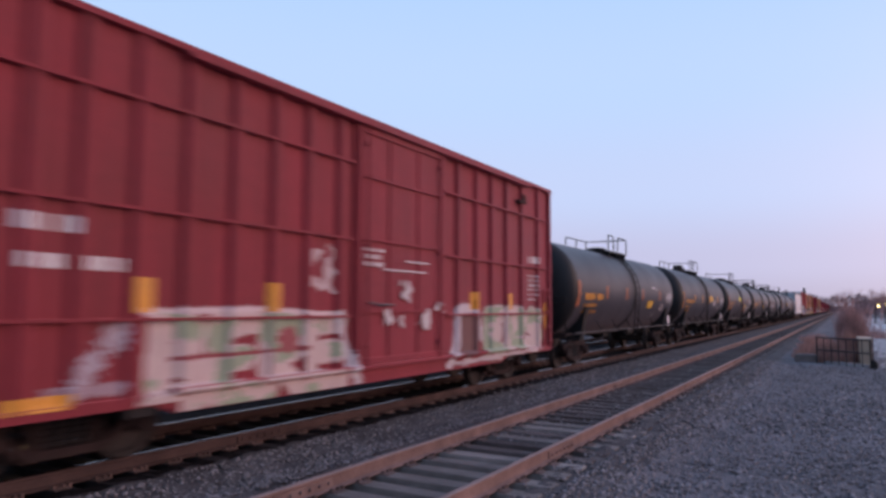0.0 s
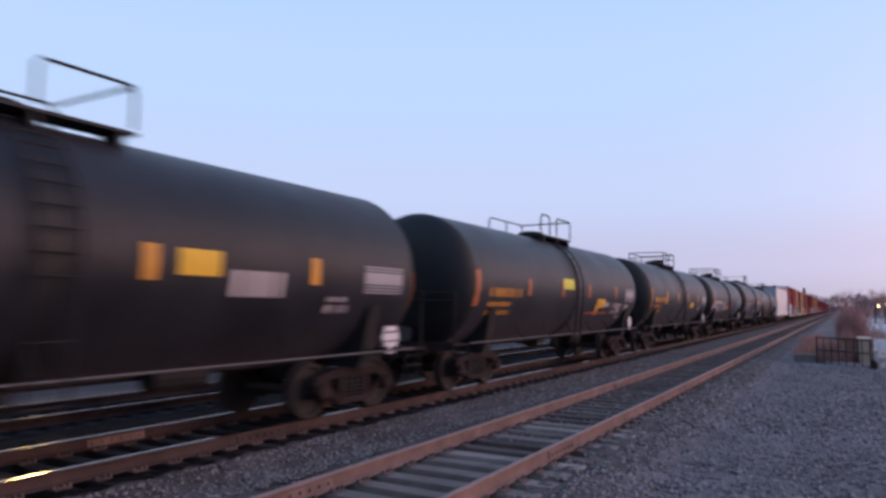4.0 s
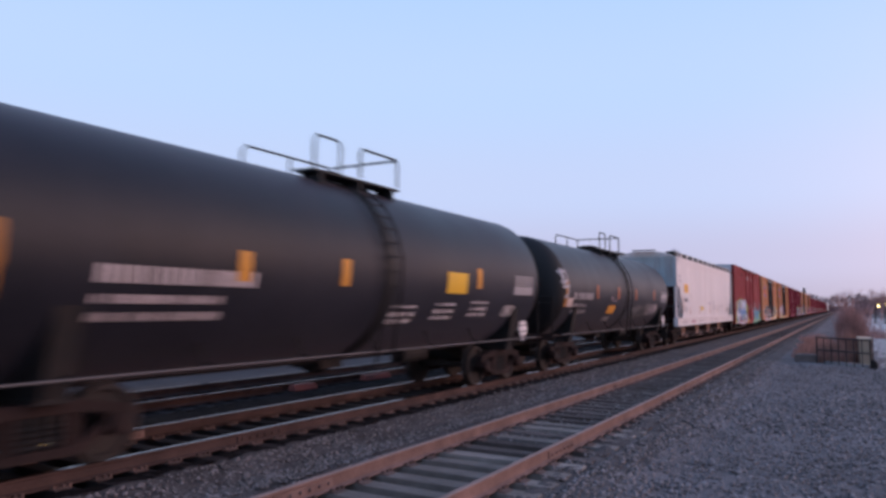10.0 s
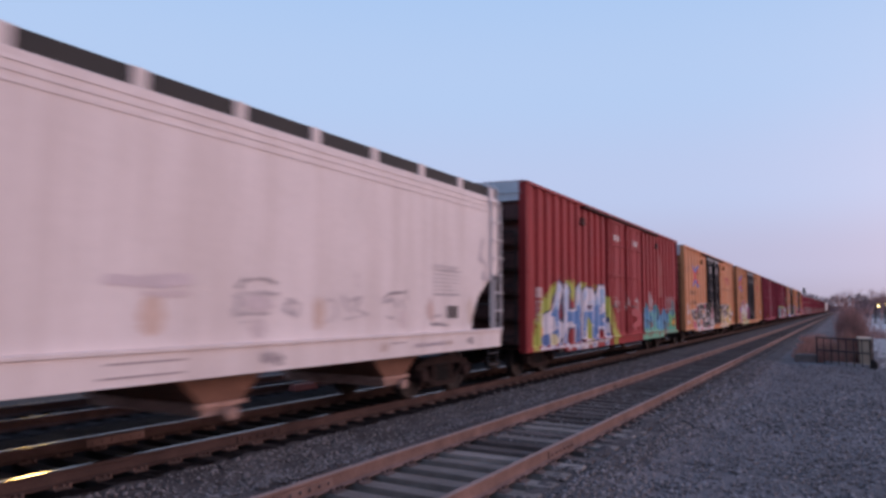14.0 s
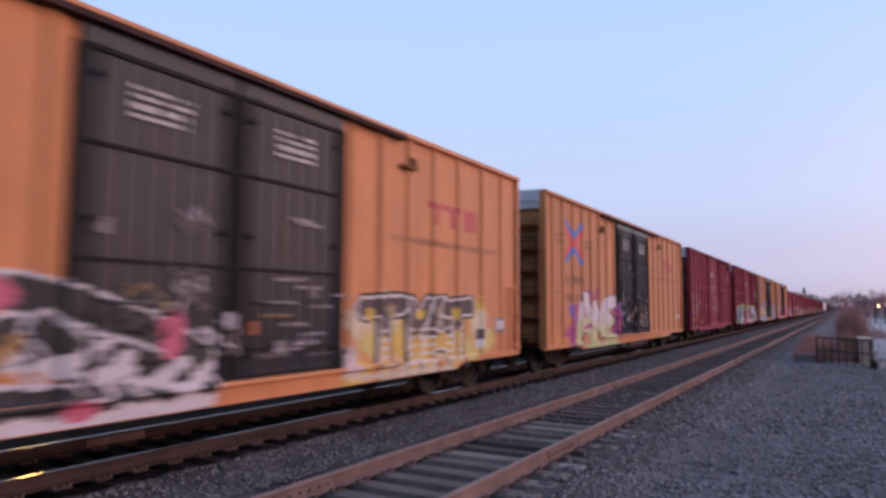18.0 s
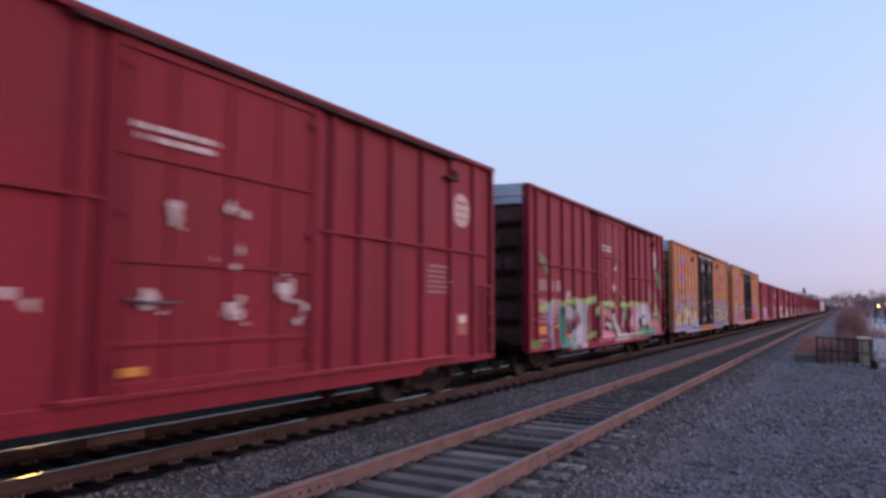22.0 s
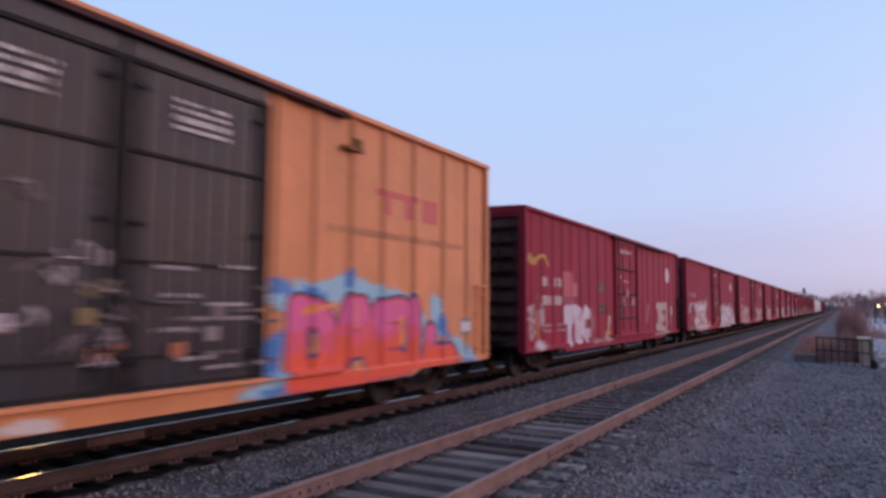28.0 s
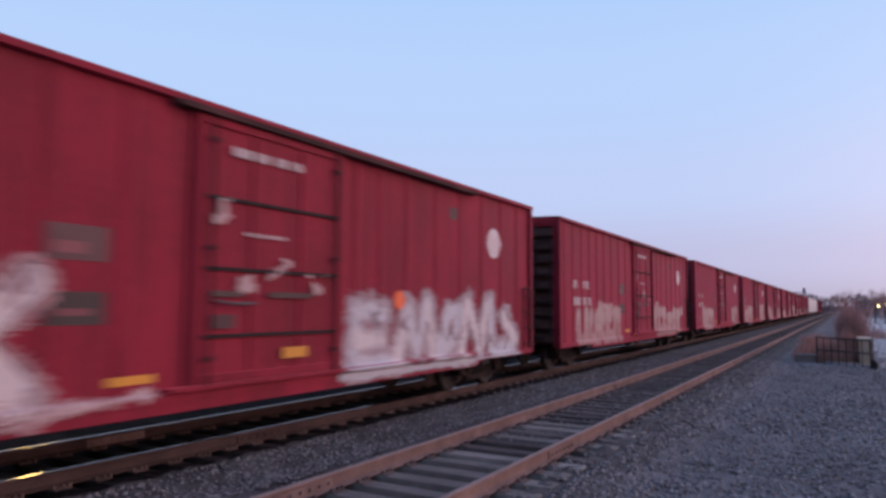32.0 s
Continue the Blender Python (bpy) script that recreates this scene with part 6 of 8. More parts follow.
c.bar(0.76, 1.22, 2.08, 2.36, (0.44, 0.30, 0.30))
for k in range(7):
    c.text(0.76, 1.3, 1.42 + k * 0.09, 1.46 + k * 0.09, OFF_WHITE, 40 + k)
c.bar(0.95, 1.25, 1.06, 1.30, AMBER), c.wash(95, 9.8, 11.4, 1.0, 1.75, (0.34, 0.035, 0.05), 0.6, 0.4)
for k in range(3):
    c.wash(90 + k, 7.6 + k * 1.3, 8.2 + k * 1.3, 1.7, 2.2, OFF_WHITE, 1.2, 0.12)
c.lay(r10, LB, skin_r, "lettering", "white stencil bars")

# four mustard-yellow box cars with black double doors, 18.05 m
LY, HY = 18.2, 4.97
posts_y = [0.61, 1.42, 2.28, 3.14, 3.98, 4.84, 5.70, 6.55, 11.55, 12.4, 13.3, 14.2, 15.2, 16.3, 17.3]
doors_y = [(6.82, 9.02), (9.06, 11.28)]
skin_y = rib_depth(posts_y, doors_y, high=1.58, rail=(5.0, 13.0))
y_labels = ["mustard-yellow box car with black doors and dark sprayed shapes", "mustard-yellow box car with black doors and a pale sprayed shape",
            "mustard-yellow box car with black doors and violet-edged shapes", "mustard-yellow box car with black doors, pink and red shapes"]
y_lead = [172.05, 192.05, 246.95, 267.35]
yellows = []
for k in range(4):
    if k < 2:
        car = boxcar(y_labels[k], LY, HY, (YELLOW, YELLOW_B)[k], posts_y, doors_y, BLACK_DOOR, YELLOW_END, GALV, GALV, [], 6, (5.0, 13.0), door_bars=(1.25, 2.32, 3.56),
                     hatch=((5.0, 4.35), (13.2, 4.4)), proud=1.58)
        y_proto = car if k == 0 else y_proto
    else:
        car = copy_thing(yellows[1] if k == 2 else y_proto, pose(0, 0, 0))
        car["label"] = y_labels[k]
    yellows.append(couple(car, y_lead[k], LY))
BLUE, RED_M = (0.08, 0.17, 0.46), (0.68, 0.075, 0.075)
BROWN_T = (0.24, 0.10, 0.05)
for k, car in enumerate(yellows):
    c = Canvas(1.4, 4.6, 2.8, 4.5)        # the four-armed cross, half red, half blue
    u0, z0 = ((2.62, 2.95) if k in (0, 3) else (1.72, 3.15))
    for path, col in ((((0.05, 0.04), (0.71, 0.46), (1.37, 0.04)), BLUE), (((0.05, 1.16), (0.71, 0.74), (1.37, 1.16)), BLUE), (((0.0, 0.22), (0.56, 0.60), (0.0, 0.98)), RED_M), (((1.42, 0.22), (0.86, 0.60), (1.42, 0.98)), RED_M)):
        for p, q in zip(path, path[1:]):
            c.stroke((u0 + p[0], z0 + p[1]), (u0 + q[0], z0 + q[1]), 0.085, col)
    c.lay(car, LY, skin_y, "emblem", "red and blue crossed bars")
    c = Canvas(0.4, 18.0, 0.8, 4.6)
    c.text(0.75, 1.55, 3.85, 3.93, BROWN_T, 1), c.text(0.75, 1.55, 3.68, 3.76, BROWN_T, 2), c.text(3.5, 4.3, 3.85, 3.93, BROWN_T, 3), c.text(3.5, 4.3, 3.66, 3.74, BROWN_T, 4)
    c.text(1.7, 3.2, 2.52, 2.74, BROWN_T, 5 + k), c.text(1.7, 3.5, 2.0, 2.22, BROWN_T, 6 + k)
    for a, b, d in ((13.95, 15.35, 3.74), (14.18, 14.42, 3.42), (14.88, 15.12, 3.42), (15.48, 16.05, 3.42)):
        c.bar(a, b, d, 3.88, (0.50, 0.09, 0.08))
    c.text(12.7, 17.0, 3.00, 3.12, (0.36, 0.15, 0.07), 9)
    for q, u in ((0, 7.4), (1, 9.7)):
        for z in (3.92, 4.03, 4.14, 4.25):
            c.text(u, u + 0.85, z, z + 0.06, PALE, q + int(z * 30))
    r = np.random.RandomState(60 + k)
    for q in range(46):      # chalk marks, stickers and tags on the doors
        u, z = (6.95 if q % 2 else 9.2) + 1.9 * r.rand(), 1.05 + 1.15 * r.rand() ** 1.3 + (1.2 if q > 40 else 0)
        tint = ((0.22, 0.18, 0.19), (0.13, 0.10, 0.11), (0.34, 0.29, 0.31), (0.34, 0.10, 0.04), (0.22, 0.15, 0.06))[q % 5 if q % 3 == 0 else q % 3]
        if q % 9 == 0:
            c.bar(u, u + 0.2, z, z + 0.18, tint)
        elif q % 2 == 0:
            c.text(u, u + 0.6, z, z + 0.05, tint, q)
        else:
            c.scribble(700 + q + 50 * k, u, u + 0.35, z, z + 0.18, tint, 5, 0.013)
    c.bar(1.25, 1.85, 0.86, 0.98, (0.62, 0.27, 0.04)), c.bar(0.7, 1.3, 2.24, 2.27, BROWN_T)
    c.bar(17.0, 17.5, 1.25, 1.6, (0.30, 0.22, 0.20)), c.bar(17.08, 17.42, 1.32, 1.52, PALE)
    c.lay(car, LY, skin_y, "lettering", "brown and white stencil bars and a dark red mark")
JET, SILVER, PINK = (0.022, 0.020, 0.022), (0.56, 0.50, 0.52), (0.52, 0.10, 0.18)
c = Canvas(1.7, 9.3, 0.56, 2.4)
c.begin("graffiti")
c.held = True
for k, (path, w) in enumerate(((((2.1, 1.62), (2.6, 1.55), (3.4, 1.66)), 0.10), (((2.2, 1.5), (2.6, 1.0)), 0.09), (((2.7, 1.35), (3.5, 1.25)), 0.12), (((4.6, 1.92), (5.6, 1.85), (6.2, 1.98)), 0.15), (((6.3, 1.95), (7.0, 1.8), (8.0, 1.45), (8.5, 1.2)), 0.18),
                               (((4.8, 1.5), (5.6, 1.2), (6.3, 1.5), (7.0, 1.3)), 0.22), (((5.0, 0.95), (6.2, 0.85), (7.6, 0.80), (8.6, 0.78)), 0.17), (((6.6, 1.6), (7.2, 1.0)), 0.16), (((7.4, 1.3), (8.2, 1.0)), 0.16))):
    c.line(31 + k, path, w + 0.045, SILVER, 0.03), c.line(31 + k, path, w, JET, 0.04)
c.blob(41, 3.98, 1.36, 0.74, 0.66, SILVER, 0.03), c.blob(42, 3.98, 1.36, 0.68, 0.61, JET, 0.04), c.line(43, ((4.0, 1.98), (4.42, 1.7), (4.5, 1.3), (4.3, 0.85)), 0.05, (0.42, 0.38, 0.40), 0.03), c.blob(44, 3.55, 1.40, 0.12, 0.34, (0.40, 0.19, 0.05), 0.06)
c.blob(45, 3.95, 1.10, 0.22, 0.10, (0.50, 0.44, 0.46), 0.08), c.line(46, ((2.75, 1.42), (3.1, 1.40)), 0.05, (0.30, 0.22, 0.22), 0.05)
for k in range(24):
    u, z = 4.7 + 3.9 * ((k * 0.618) % 1), 0.85 + 0.75 * ((k * 0.377) % 1)
    c.line(470 + k, ((u, z), (u + 0.25 + 0.2 * (k % 2), z + 0.22 * ((k % 3) - 1))), 0.03 + 0.025 * (k % 3), (SILVER, (0.40, 0.36, 0.38), (0.30, 0.16, 0.05))[0 if k % 5 else 2], 0.04)
for k, path in enumerate((((3.4, 0.64), (3.7, 0.95)), ((3.6, 0.66), (4.2, 0.76), (4.9, 0.80)), ((4.0, 0.62), (5.3, 0.72)), ((5.4, 0.64), (6.6, 0.66), (7.4, 0.62)), ((7.5, 0.68), (8.7, 0.66)))):
    c.line(500 + k, path, 0.08, (0.58, 0.52, 0.55), 0.07)
for k, (u, z, a, b) in enumerate(((2.72, 0.88, 0.40, 0.26), (3.52, 1.74, 0.22, 0.19), (6.12, 1.92, 0.20, 0.16), (8.05, 1.52, 0.18, 0.30), (5.2, 1.02, 0.26, 0.10), (4.75, 0.70, 0.16, 0.09), (7.0, 0.74, 0.18, 0.10))):
    c.blob(510 + k, u, z, a, b, PINK, 0.06)
c.lay(yellows[0], LY, skin_y, "graffiti", "black, silver and pink sprayed shapes")
c = Canvas(11.3, 17.4, 0.58, 2.3)
c.begin("graffiti")
c.held = True
for k in range(18):
    c.blob(520 + k, 11.7 + 5.1 * ((k * 0.618) % 1), 0.75 + 1.1 * ((k * 0.29) % 1), 0.40, 0.26, ((0.62, 0.40, 0.09), (0.60, 0.50, 0.36), (0.58, 0.46, 0.16))[k % 3], 0.2)
c.letters(540, (("T", 11.95, 13.1, 0.72, 1.86), ("K", 13.35, 14.05, 0.70, 1.84), ("A", 13.95, 15.0, 0.68, 1.84), ("T", 14.7, 15.75, 0.80, 1.84)), 0.15, ((-9, (0.58, 0.36, 0.10)), (0.48, (0.10, 0.06, 0.05)), (0.72, (0.065, 0.045, 0.045))), (0.60, 0.52, 0.50), 0.05, outer=JET)
for k in range(5):
    z = 0.78 + 0.15 * k
    for u in (12.42, 13.3, 13.75, 14.05, 14.75, 15.2):
        c.bar(u, u + 0.26, z, z + 0.06, (0.60, 0.53, 0.50))
for k, u in enumerate((12.15, 12.75, 13.75, 14.4, 15.1)):
    c.blob(560 + k, u, 1.70 + 0.05 * (k % 2), 0.13, 0.10, ((0.55, 0.36, 0.05), (0.30, 0.22, 0.12))[k % 2], 0.08)
c.bar(16.0, 16.42, 0.95, 1.12, (0.58, 0.52, 0.52)), c.bar(16.02, 16.40, 1.13, 1.36, (0.07, 0.05, 0.06)), c.blob(566, 11.55, 0.95, 0.25, 0.22, (0.56, 0.44, 0.44), 0.15), c.line(567, ((11.6, 0.68), (14.9, 0.62)), 0.05, (0.58, 0.48, 0.40), 0.08)
c.lay(yellows[0], LY, skin_y, "graffiti", "dark and white sprayed letters over a yellow cloud")
c = Canvas(0.6, 1.8, 0.8, 2.2)
c.begin("graffiti")
c.held = True
c.blob(43, 1.15, 1.62, 0.30, 0.16, (0.60, 0.50, 0.48), 0.1), c.blob(44, 1.12, 1.88, 0.20, 0.16, (0.60, 0.50, 0.48), 0.1), c.blob(45, 1.10, 1.08, 0.30, 0.12, (0.60, 0.50, 0.46), 0.1), c.blob(46, 0.85, 1.32, 0.16, 0.10, (0.60, 0.40, 0.34), 0.14)
c.lay(yellows[0], LY, skin_y, "graffiti", "white sprayed patches")
c = Canvas(1.5, 7.4, 0.55, 2.6)
c.begin("graffiti")
c.held = True
PLUM, VIOLET = (0.36, 0.055, 0.20), (0.22, 0.13, 0.36)
for k, (path, w, col) in enumerate(((((2.7, 1.4), (2.0, 1.82)), 0.14, VIOLET), (((2.6, 1.8), (2.3, 1.2), (1.8, 1.0)), 0.16, PLUM), (((2.4, 1.0), (2.1, 0.8)), 0.18, PLUM), (((4.5, 1.9), (4.72, 2.4)), 0.12, PLUM), (((6.5, 1.9), (7.0, 1.5), (6.6, 1.0)), 0.22, PLUM), (((6.9, 1.85), (7.1, 1.7)), 0.10, VIOLET), (((3.0, 2.0), (3.8, 2.25), (4.4, 1.9)), 0.10, PLUM))):
    c.line(580 + k, path, w, col, 0.18)
WHITISH, PALE_LIME = (0.60, 0.52, 0.54), (0.50, 0.47, 0.25)
c.letters(590, (("A", 2.75, 4.05, 0.72, 2.08), ("N", 4.25, 5.35, 0.76, 1.85), ("E", 5.5, 6.45, 0.74, 2.02)), 0.22, ((-9, (0.40, 0.42, 0.22)), (0.12, PALE_LIME), (0.45, (0.56, 0.50, 0.42)), (0.62, WHITISH)), (0.13, 0.08, 0.11), 0.035)
c.line(594, ((3.3, 1.20), (3.9, 1.26)), 0.06, PLUM, 0.05), c.line(595, ((2.7, 0.68), (5.0, 0.64), (6.9, 0.66)), 0.07, PALE_LIME, 0.1), c.line(596, ((6.2, 1.65), (6.65, 1.38), (6.2, 1.05)), 0.045, (0.05, 0.04, 0.05), 0.03)
for k in range(10):
    u = 2.9 + 3.4 * ((k * 0.618) % 1)
    c.line(600 + k, ((u, 1.0 + 0.1 * (k % 3)), (u + 0.12, 1.45 + 0.12 * (k % 4))), 0.02, (0.22, 0.17, 0.18), 0.03)
c.lay(yellows[1], LY, skin_y, "graffiti", "white and lime sprayed letters edged in plum")
LAVENDER, STRAW = (0.34, 0.25, 0.43), (0.56, 0.50, 0.25)
c = Canvas(0.1, 6.95, 0.58, 2.75)
c.begin("graffiti")
c.held = True
for k in range(20):
    c.blob(610 + k, 0.5 + 6.2 * ((k * 0.618) % 1), 0.95 + 1.15 * ((k * 0.381) % 1), 0.26, 0.24, LAVENDER, 0.2)
for k, u in enumerate((0.9, 2.35, 3.9, 5.7)):
    c.line(630 + k, ((u, 1.9), (u + 0.05, 2.5)), 0.15, LAVENDER, 0.15)
c.letters(635, (("Z", 0.95, 2.05, 0.98, 2.05), ("O", 2.35, 3.2, 0.96, 2.08), ("H", 3.45, 4.2, 0.94, 2.10), ("C", 4.45, 5.2, 0.92, 2.12), ("K", 5.45, 6.4, 0.90, 2.12)), 0.14, ((-9, (0.34, 0.40, 0.50)), (0.10, STRAW), (0.72, (0.30, 0.17, 0.10)), (0.88, (0.40, 0.25, 0.20))), (0.10, 0.07, 0.07), 0.035)
c.line(640, ((0.6, 0.86), (3.4, 0.80), (6.6, 0.74)), 0.13, (0.17, 0.24, 0.44), 0.14), c.line(641, ((0.3, 0.70), (6.5, 0.64)), 0.05, (0.42, 0.34, 0.52), 0.1)
c.lay(yellows[2], LY, skin_y, "graffiti", "straw-yellow sprayed letters over lavender and blue")
c = Canvas(11.4, 18.0, 0.56, 2.9)
c.begin("graffiti")
c.held = True
for k in range(16):
    c.blob(650 + k, 11.9 + 5.7 * ((k * 0.618) % 1), 1.8 + 0.42 * ((k * 0.44) % 1), 0.30, 0.20, ((0.28, 0.21, 0.39), (0.34, 0.15, 0.22))[k % 3 == 2], 0.2)
c.crown(668, 11.5, 17.7, 0.58, 1.85, 0.12, (0.34, 0.22, 0.17), 0.4)
for k in range(230):
    u, z = 11.7 + 5.6 * ((k * 0.618034) % 1), 0.95 + 1.0 * ((k * 0.2763) % 1)
    c.line(1670 + k, ((u, z), (u + 0.34 * ((k % 3) - 1), z + 0.12 * ((k % 5) - 2) / 2)), 0.032 + 0.026 * (k % 3), ((0.40, 0.39, 0.22), (0.08, 0.045, 0.05), (0.36, 0.37, 0.25), (0.22, 0.11, 0.10), (0.42, 0.35, 0.31), (0.11, 0.06, 0.06), (0.40, 0.40, 0.22), (0.24, 0.16, 0.21))[k % 8], 0.05)
c.line(790, ((11.5, 0.78), (14.5, 0.80), (17.0, 0.88)), 0.15, (0.09, 0.14, 0.29), 0.18), c.line(791, ((17.2, 0.8), (17.4, 2.0)), 0.17, LAVENDER, 0.2), c.bar(16.25, 16.75, 0.88, 1.02, AMBER), c.line(792, ((11.6, 0.64), (14.0, 0.62)), 0.04, (0.44, 0.12, 0.22), 0.06)
c.lay(yellows[2], LY, skin_y, "graffiti", "tangled pale green sprayed letters over lavender and blue")
MAGENTA, MINT = (0.44, 0.045, 0.20), (0.40, 0.44, 0.34)
c = Canvas(-0.02, 8.6, 0.58, 2.4)
c.begin("graffiti")
c.held = True
c.line(800, ((0.85, 2.0), (0.75, 1.4), (0.82, 0.72)), 0.17, (0.26, 0.29, 0.08), 0.16), c.line(801, ((0.8, 1.9), (1.7, 1.92)), 0.12, (0.28, 0.32, 0.12), 0.14), c.line(802, ((1.6, 1.95), (3.2, 1.95), (6.6, 1.85)), 0.09, MINT, 0.2)
c.blob(803, 1.32, 1.35, 0.42, 0.50, MAGENTA, 0.1), c.blob(804, 1.42, 1.55, 0.2, 0.25, (0.60, 0.22, 0.36), 0.2), c.blob(805, 1.5, 0.85, 0.55, 0.22, MAGENTA, 0.12), c.line(806, ((1.65, 1.85), (1.72, 1.2)), 0.12, (0.24, 0.15, 0.38), 0.1)
c.line(807, ((2.3, 1.85), (2.25, 1.2)), 0.38, MINT, 0.12)
for k in range(7):
    z = 1.75 - 0.12 * k
    c.line(808 + k, ((1.95, z), (2.3, z - 0.12), (2.7, z)), 0.018, (0.16, 0.22, 0.16), 0.02)
c.line(816, ((3.1, 1.75), (3.55, 1.5), (4.2, 1.0)), 0.15, MAGENTA, 0.08), c.line(817, ((3.9, 2.0), (3.55, 1.4), (2.9, 0.85)), 0.22, MAGENTA, 0.1), c.blob(818, 3.5, 1.2, 0.22, 0.2, (0.64, 0.22, 0.34), 0.15), c.line(819, ((3.3, 0.66), (3.9, 0.9)), 0.13, (0.30, 0.22, 0.42), 0.1)
c.line(820, ((4.3, 1.9), (4.5, 1.2), (4.55, 0.95)), 0.17, MINT, 0.1), c.blob(821, 5.3, 1.25, 0.50, 0.50, MAGENTA, 0.1), c.blob(822, 5.4, 1.3, 0.22, 0.25, (0.62, 0.18, 0.32), 0.18), c.line(823, ((5.95, 1.7), (6.15, 0.85)), 0.13, (0.32, 0.05, 0.22), 0.08), c.line(824, ((6.2, 1.6), (6.35, 0.8)), 0.07, (0.24, 0.16, 0.36), 0.06)
c.line(825, ((6.55, 1.95), (6.68, 0.66)), 0.10, (0.34, 0.40, 0.30), 0.08), c.line(826, ((1.2, 0.70), (4.8, 0.66), (6.3, 0.70)), 0.06, (0.56, 0.18, 0.32), 0.08), c.line(827, ((4.7, 0.85), (4.9, 1.9)), 0.03, (0.12, 0.05, 0.08), 0.03), c.line(828, ((2.85, 1.9), (3.05, 1.2)), 0.05, (0.10, 0.06, 0.08), 0.04)
c.blob(829, 0.18, 0.82, 0.24, 0.12, (0.62, 0.55, 0.52), 0.08), c.blob(830, 0.22, 1.72, 0.15, 0.16, (0.60, 0.48, 0.42), 0.12), c.line(831, ((7.1, 0.70), (8.4, 0.64)), 0.05, (0.56, 0.48, 0.44), 0.06)
c.lay(yellows[3], LY, skin_y, "graffiti", "magenta, mint and olive sprayed letters")
c = Canvas(10.8, 18.1, 0.55, 2.9)
c.begin("graffiti")
c.held = True
AQUA, COBALT, SCARLET = (0.26, 0.46, 0.56), (0.06, 0.19, 0.46), (0.66, 0.075, 0.035)
for k, (path, w, col) in enumerate(((((11.6, 1.95), (12.4, 2.0), (13.3, 2.15), (14.2, 1.95), (14.9, 1.85)), 0.20, AQUA), (((11.55, 2.15), (11.8, 2.1)), 0.10, COBALT), (((13.2, 2.2), (13.25, 2.4)), 0.09, COBALT), (((12.2, 2.02), (12.6, 1.95)), 0.10, COBALT), (((14.3, 2.0), (14.5, 1.8)), 0.10, COBALT), (((15.2, 1.9), (15.25, 1.3)), 0.16, COBALT),
                                     (((15.5, 1.6), (15.6, 1.1)), 0.14, AQUA), (((16.0, 1.9), (16.1, 1.4)), 0.17, AQUA), (((16.2, 1.5), (16.5, 1.2)), 0.12, COBALT), (((16.8, 1.1), (17.5, 0.75)), 0.14, AQUA), (((17.1, 0.72), (17.5, 0.70)), 0.06, COBALT), (((11.55, 1.3), (11.5, 1.0)), 0.17, COBALT), (((11.0, 0.66), (11.6, 0.75)), 0.12, AQUA), (((11.3, 0.64), (11.7, 0.66)), 0.07, COBALT), (((14.6, 2.0), (14.75, 1.85)), 0.14, AQUA))):
    c.line(840 + k, path, w, col, 0.12)
c.letters(860, (("D", 11.95, 12.85, 0.80, 1.78), ("A", 12.95, 13.95, 0.80, 1.78), ("E", 14.05, 14.85, 0.84, 1.78), ("I", 15.0, 15.4, 0.84, 1.80), ("L", 15.6, 16.7, 0.86, 1.30)), 0.19, ((-9, SCARLET), (0.42, (0.64, 0.075, 0.13)), (0.70, (0.60, 0.095, 0.25))), (0.42, 0.04, 0.07), 0.04, outer=(0.06, 0.06, 0.14))
c.line(864, ((11.85, 0.72), (13.5, 0.70), (15.0, 0.74), (16.6, 0.84)), 0.11, SCARLET, 0.06), c.line(865, ((12.2, 1.75), (12.8, 1.85)), 0.05, (0.70, 0.22, 0.04), 0.06), c.line(866, ((13.4, 1.86), (13.45, 1.5)), 0.06, (0.70, 0.24, 0.04), 0.06), c.line(867, ((14.8, 1.6), (14.85, 1.2)), 0.06, (0.70, 0.26, 0.05), 0.06)
c.lay(yellows[3], LY, skin_y, "graffiti", "scarlet and pink sprayed letters over aqua")
c = Canvas(0.0, 2.0, 2.7, 3.9)
c.scribble(47, 0.15, 1.0, 3.1, 3.65, (0.16, 0.07, 0.04), 12, 0.03), c.scribble(48, 0.1, 0.9, 3.2, 3.7, (0.16, 0.07, 0.04), 10, 0.025), c.scribble(49, 0.2, 0.9, 2.8, 3.1, (0.16, 0.07, 0.04), 8, 0.02)
c.lay(yellows[3], LY, skin_y, "graffiti", "brown scribbled tag")

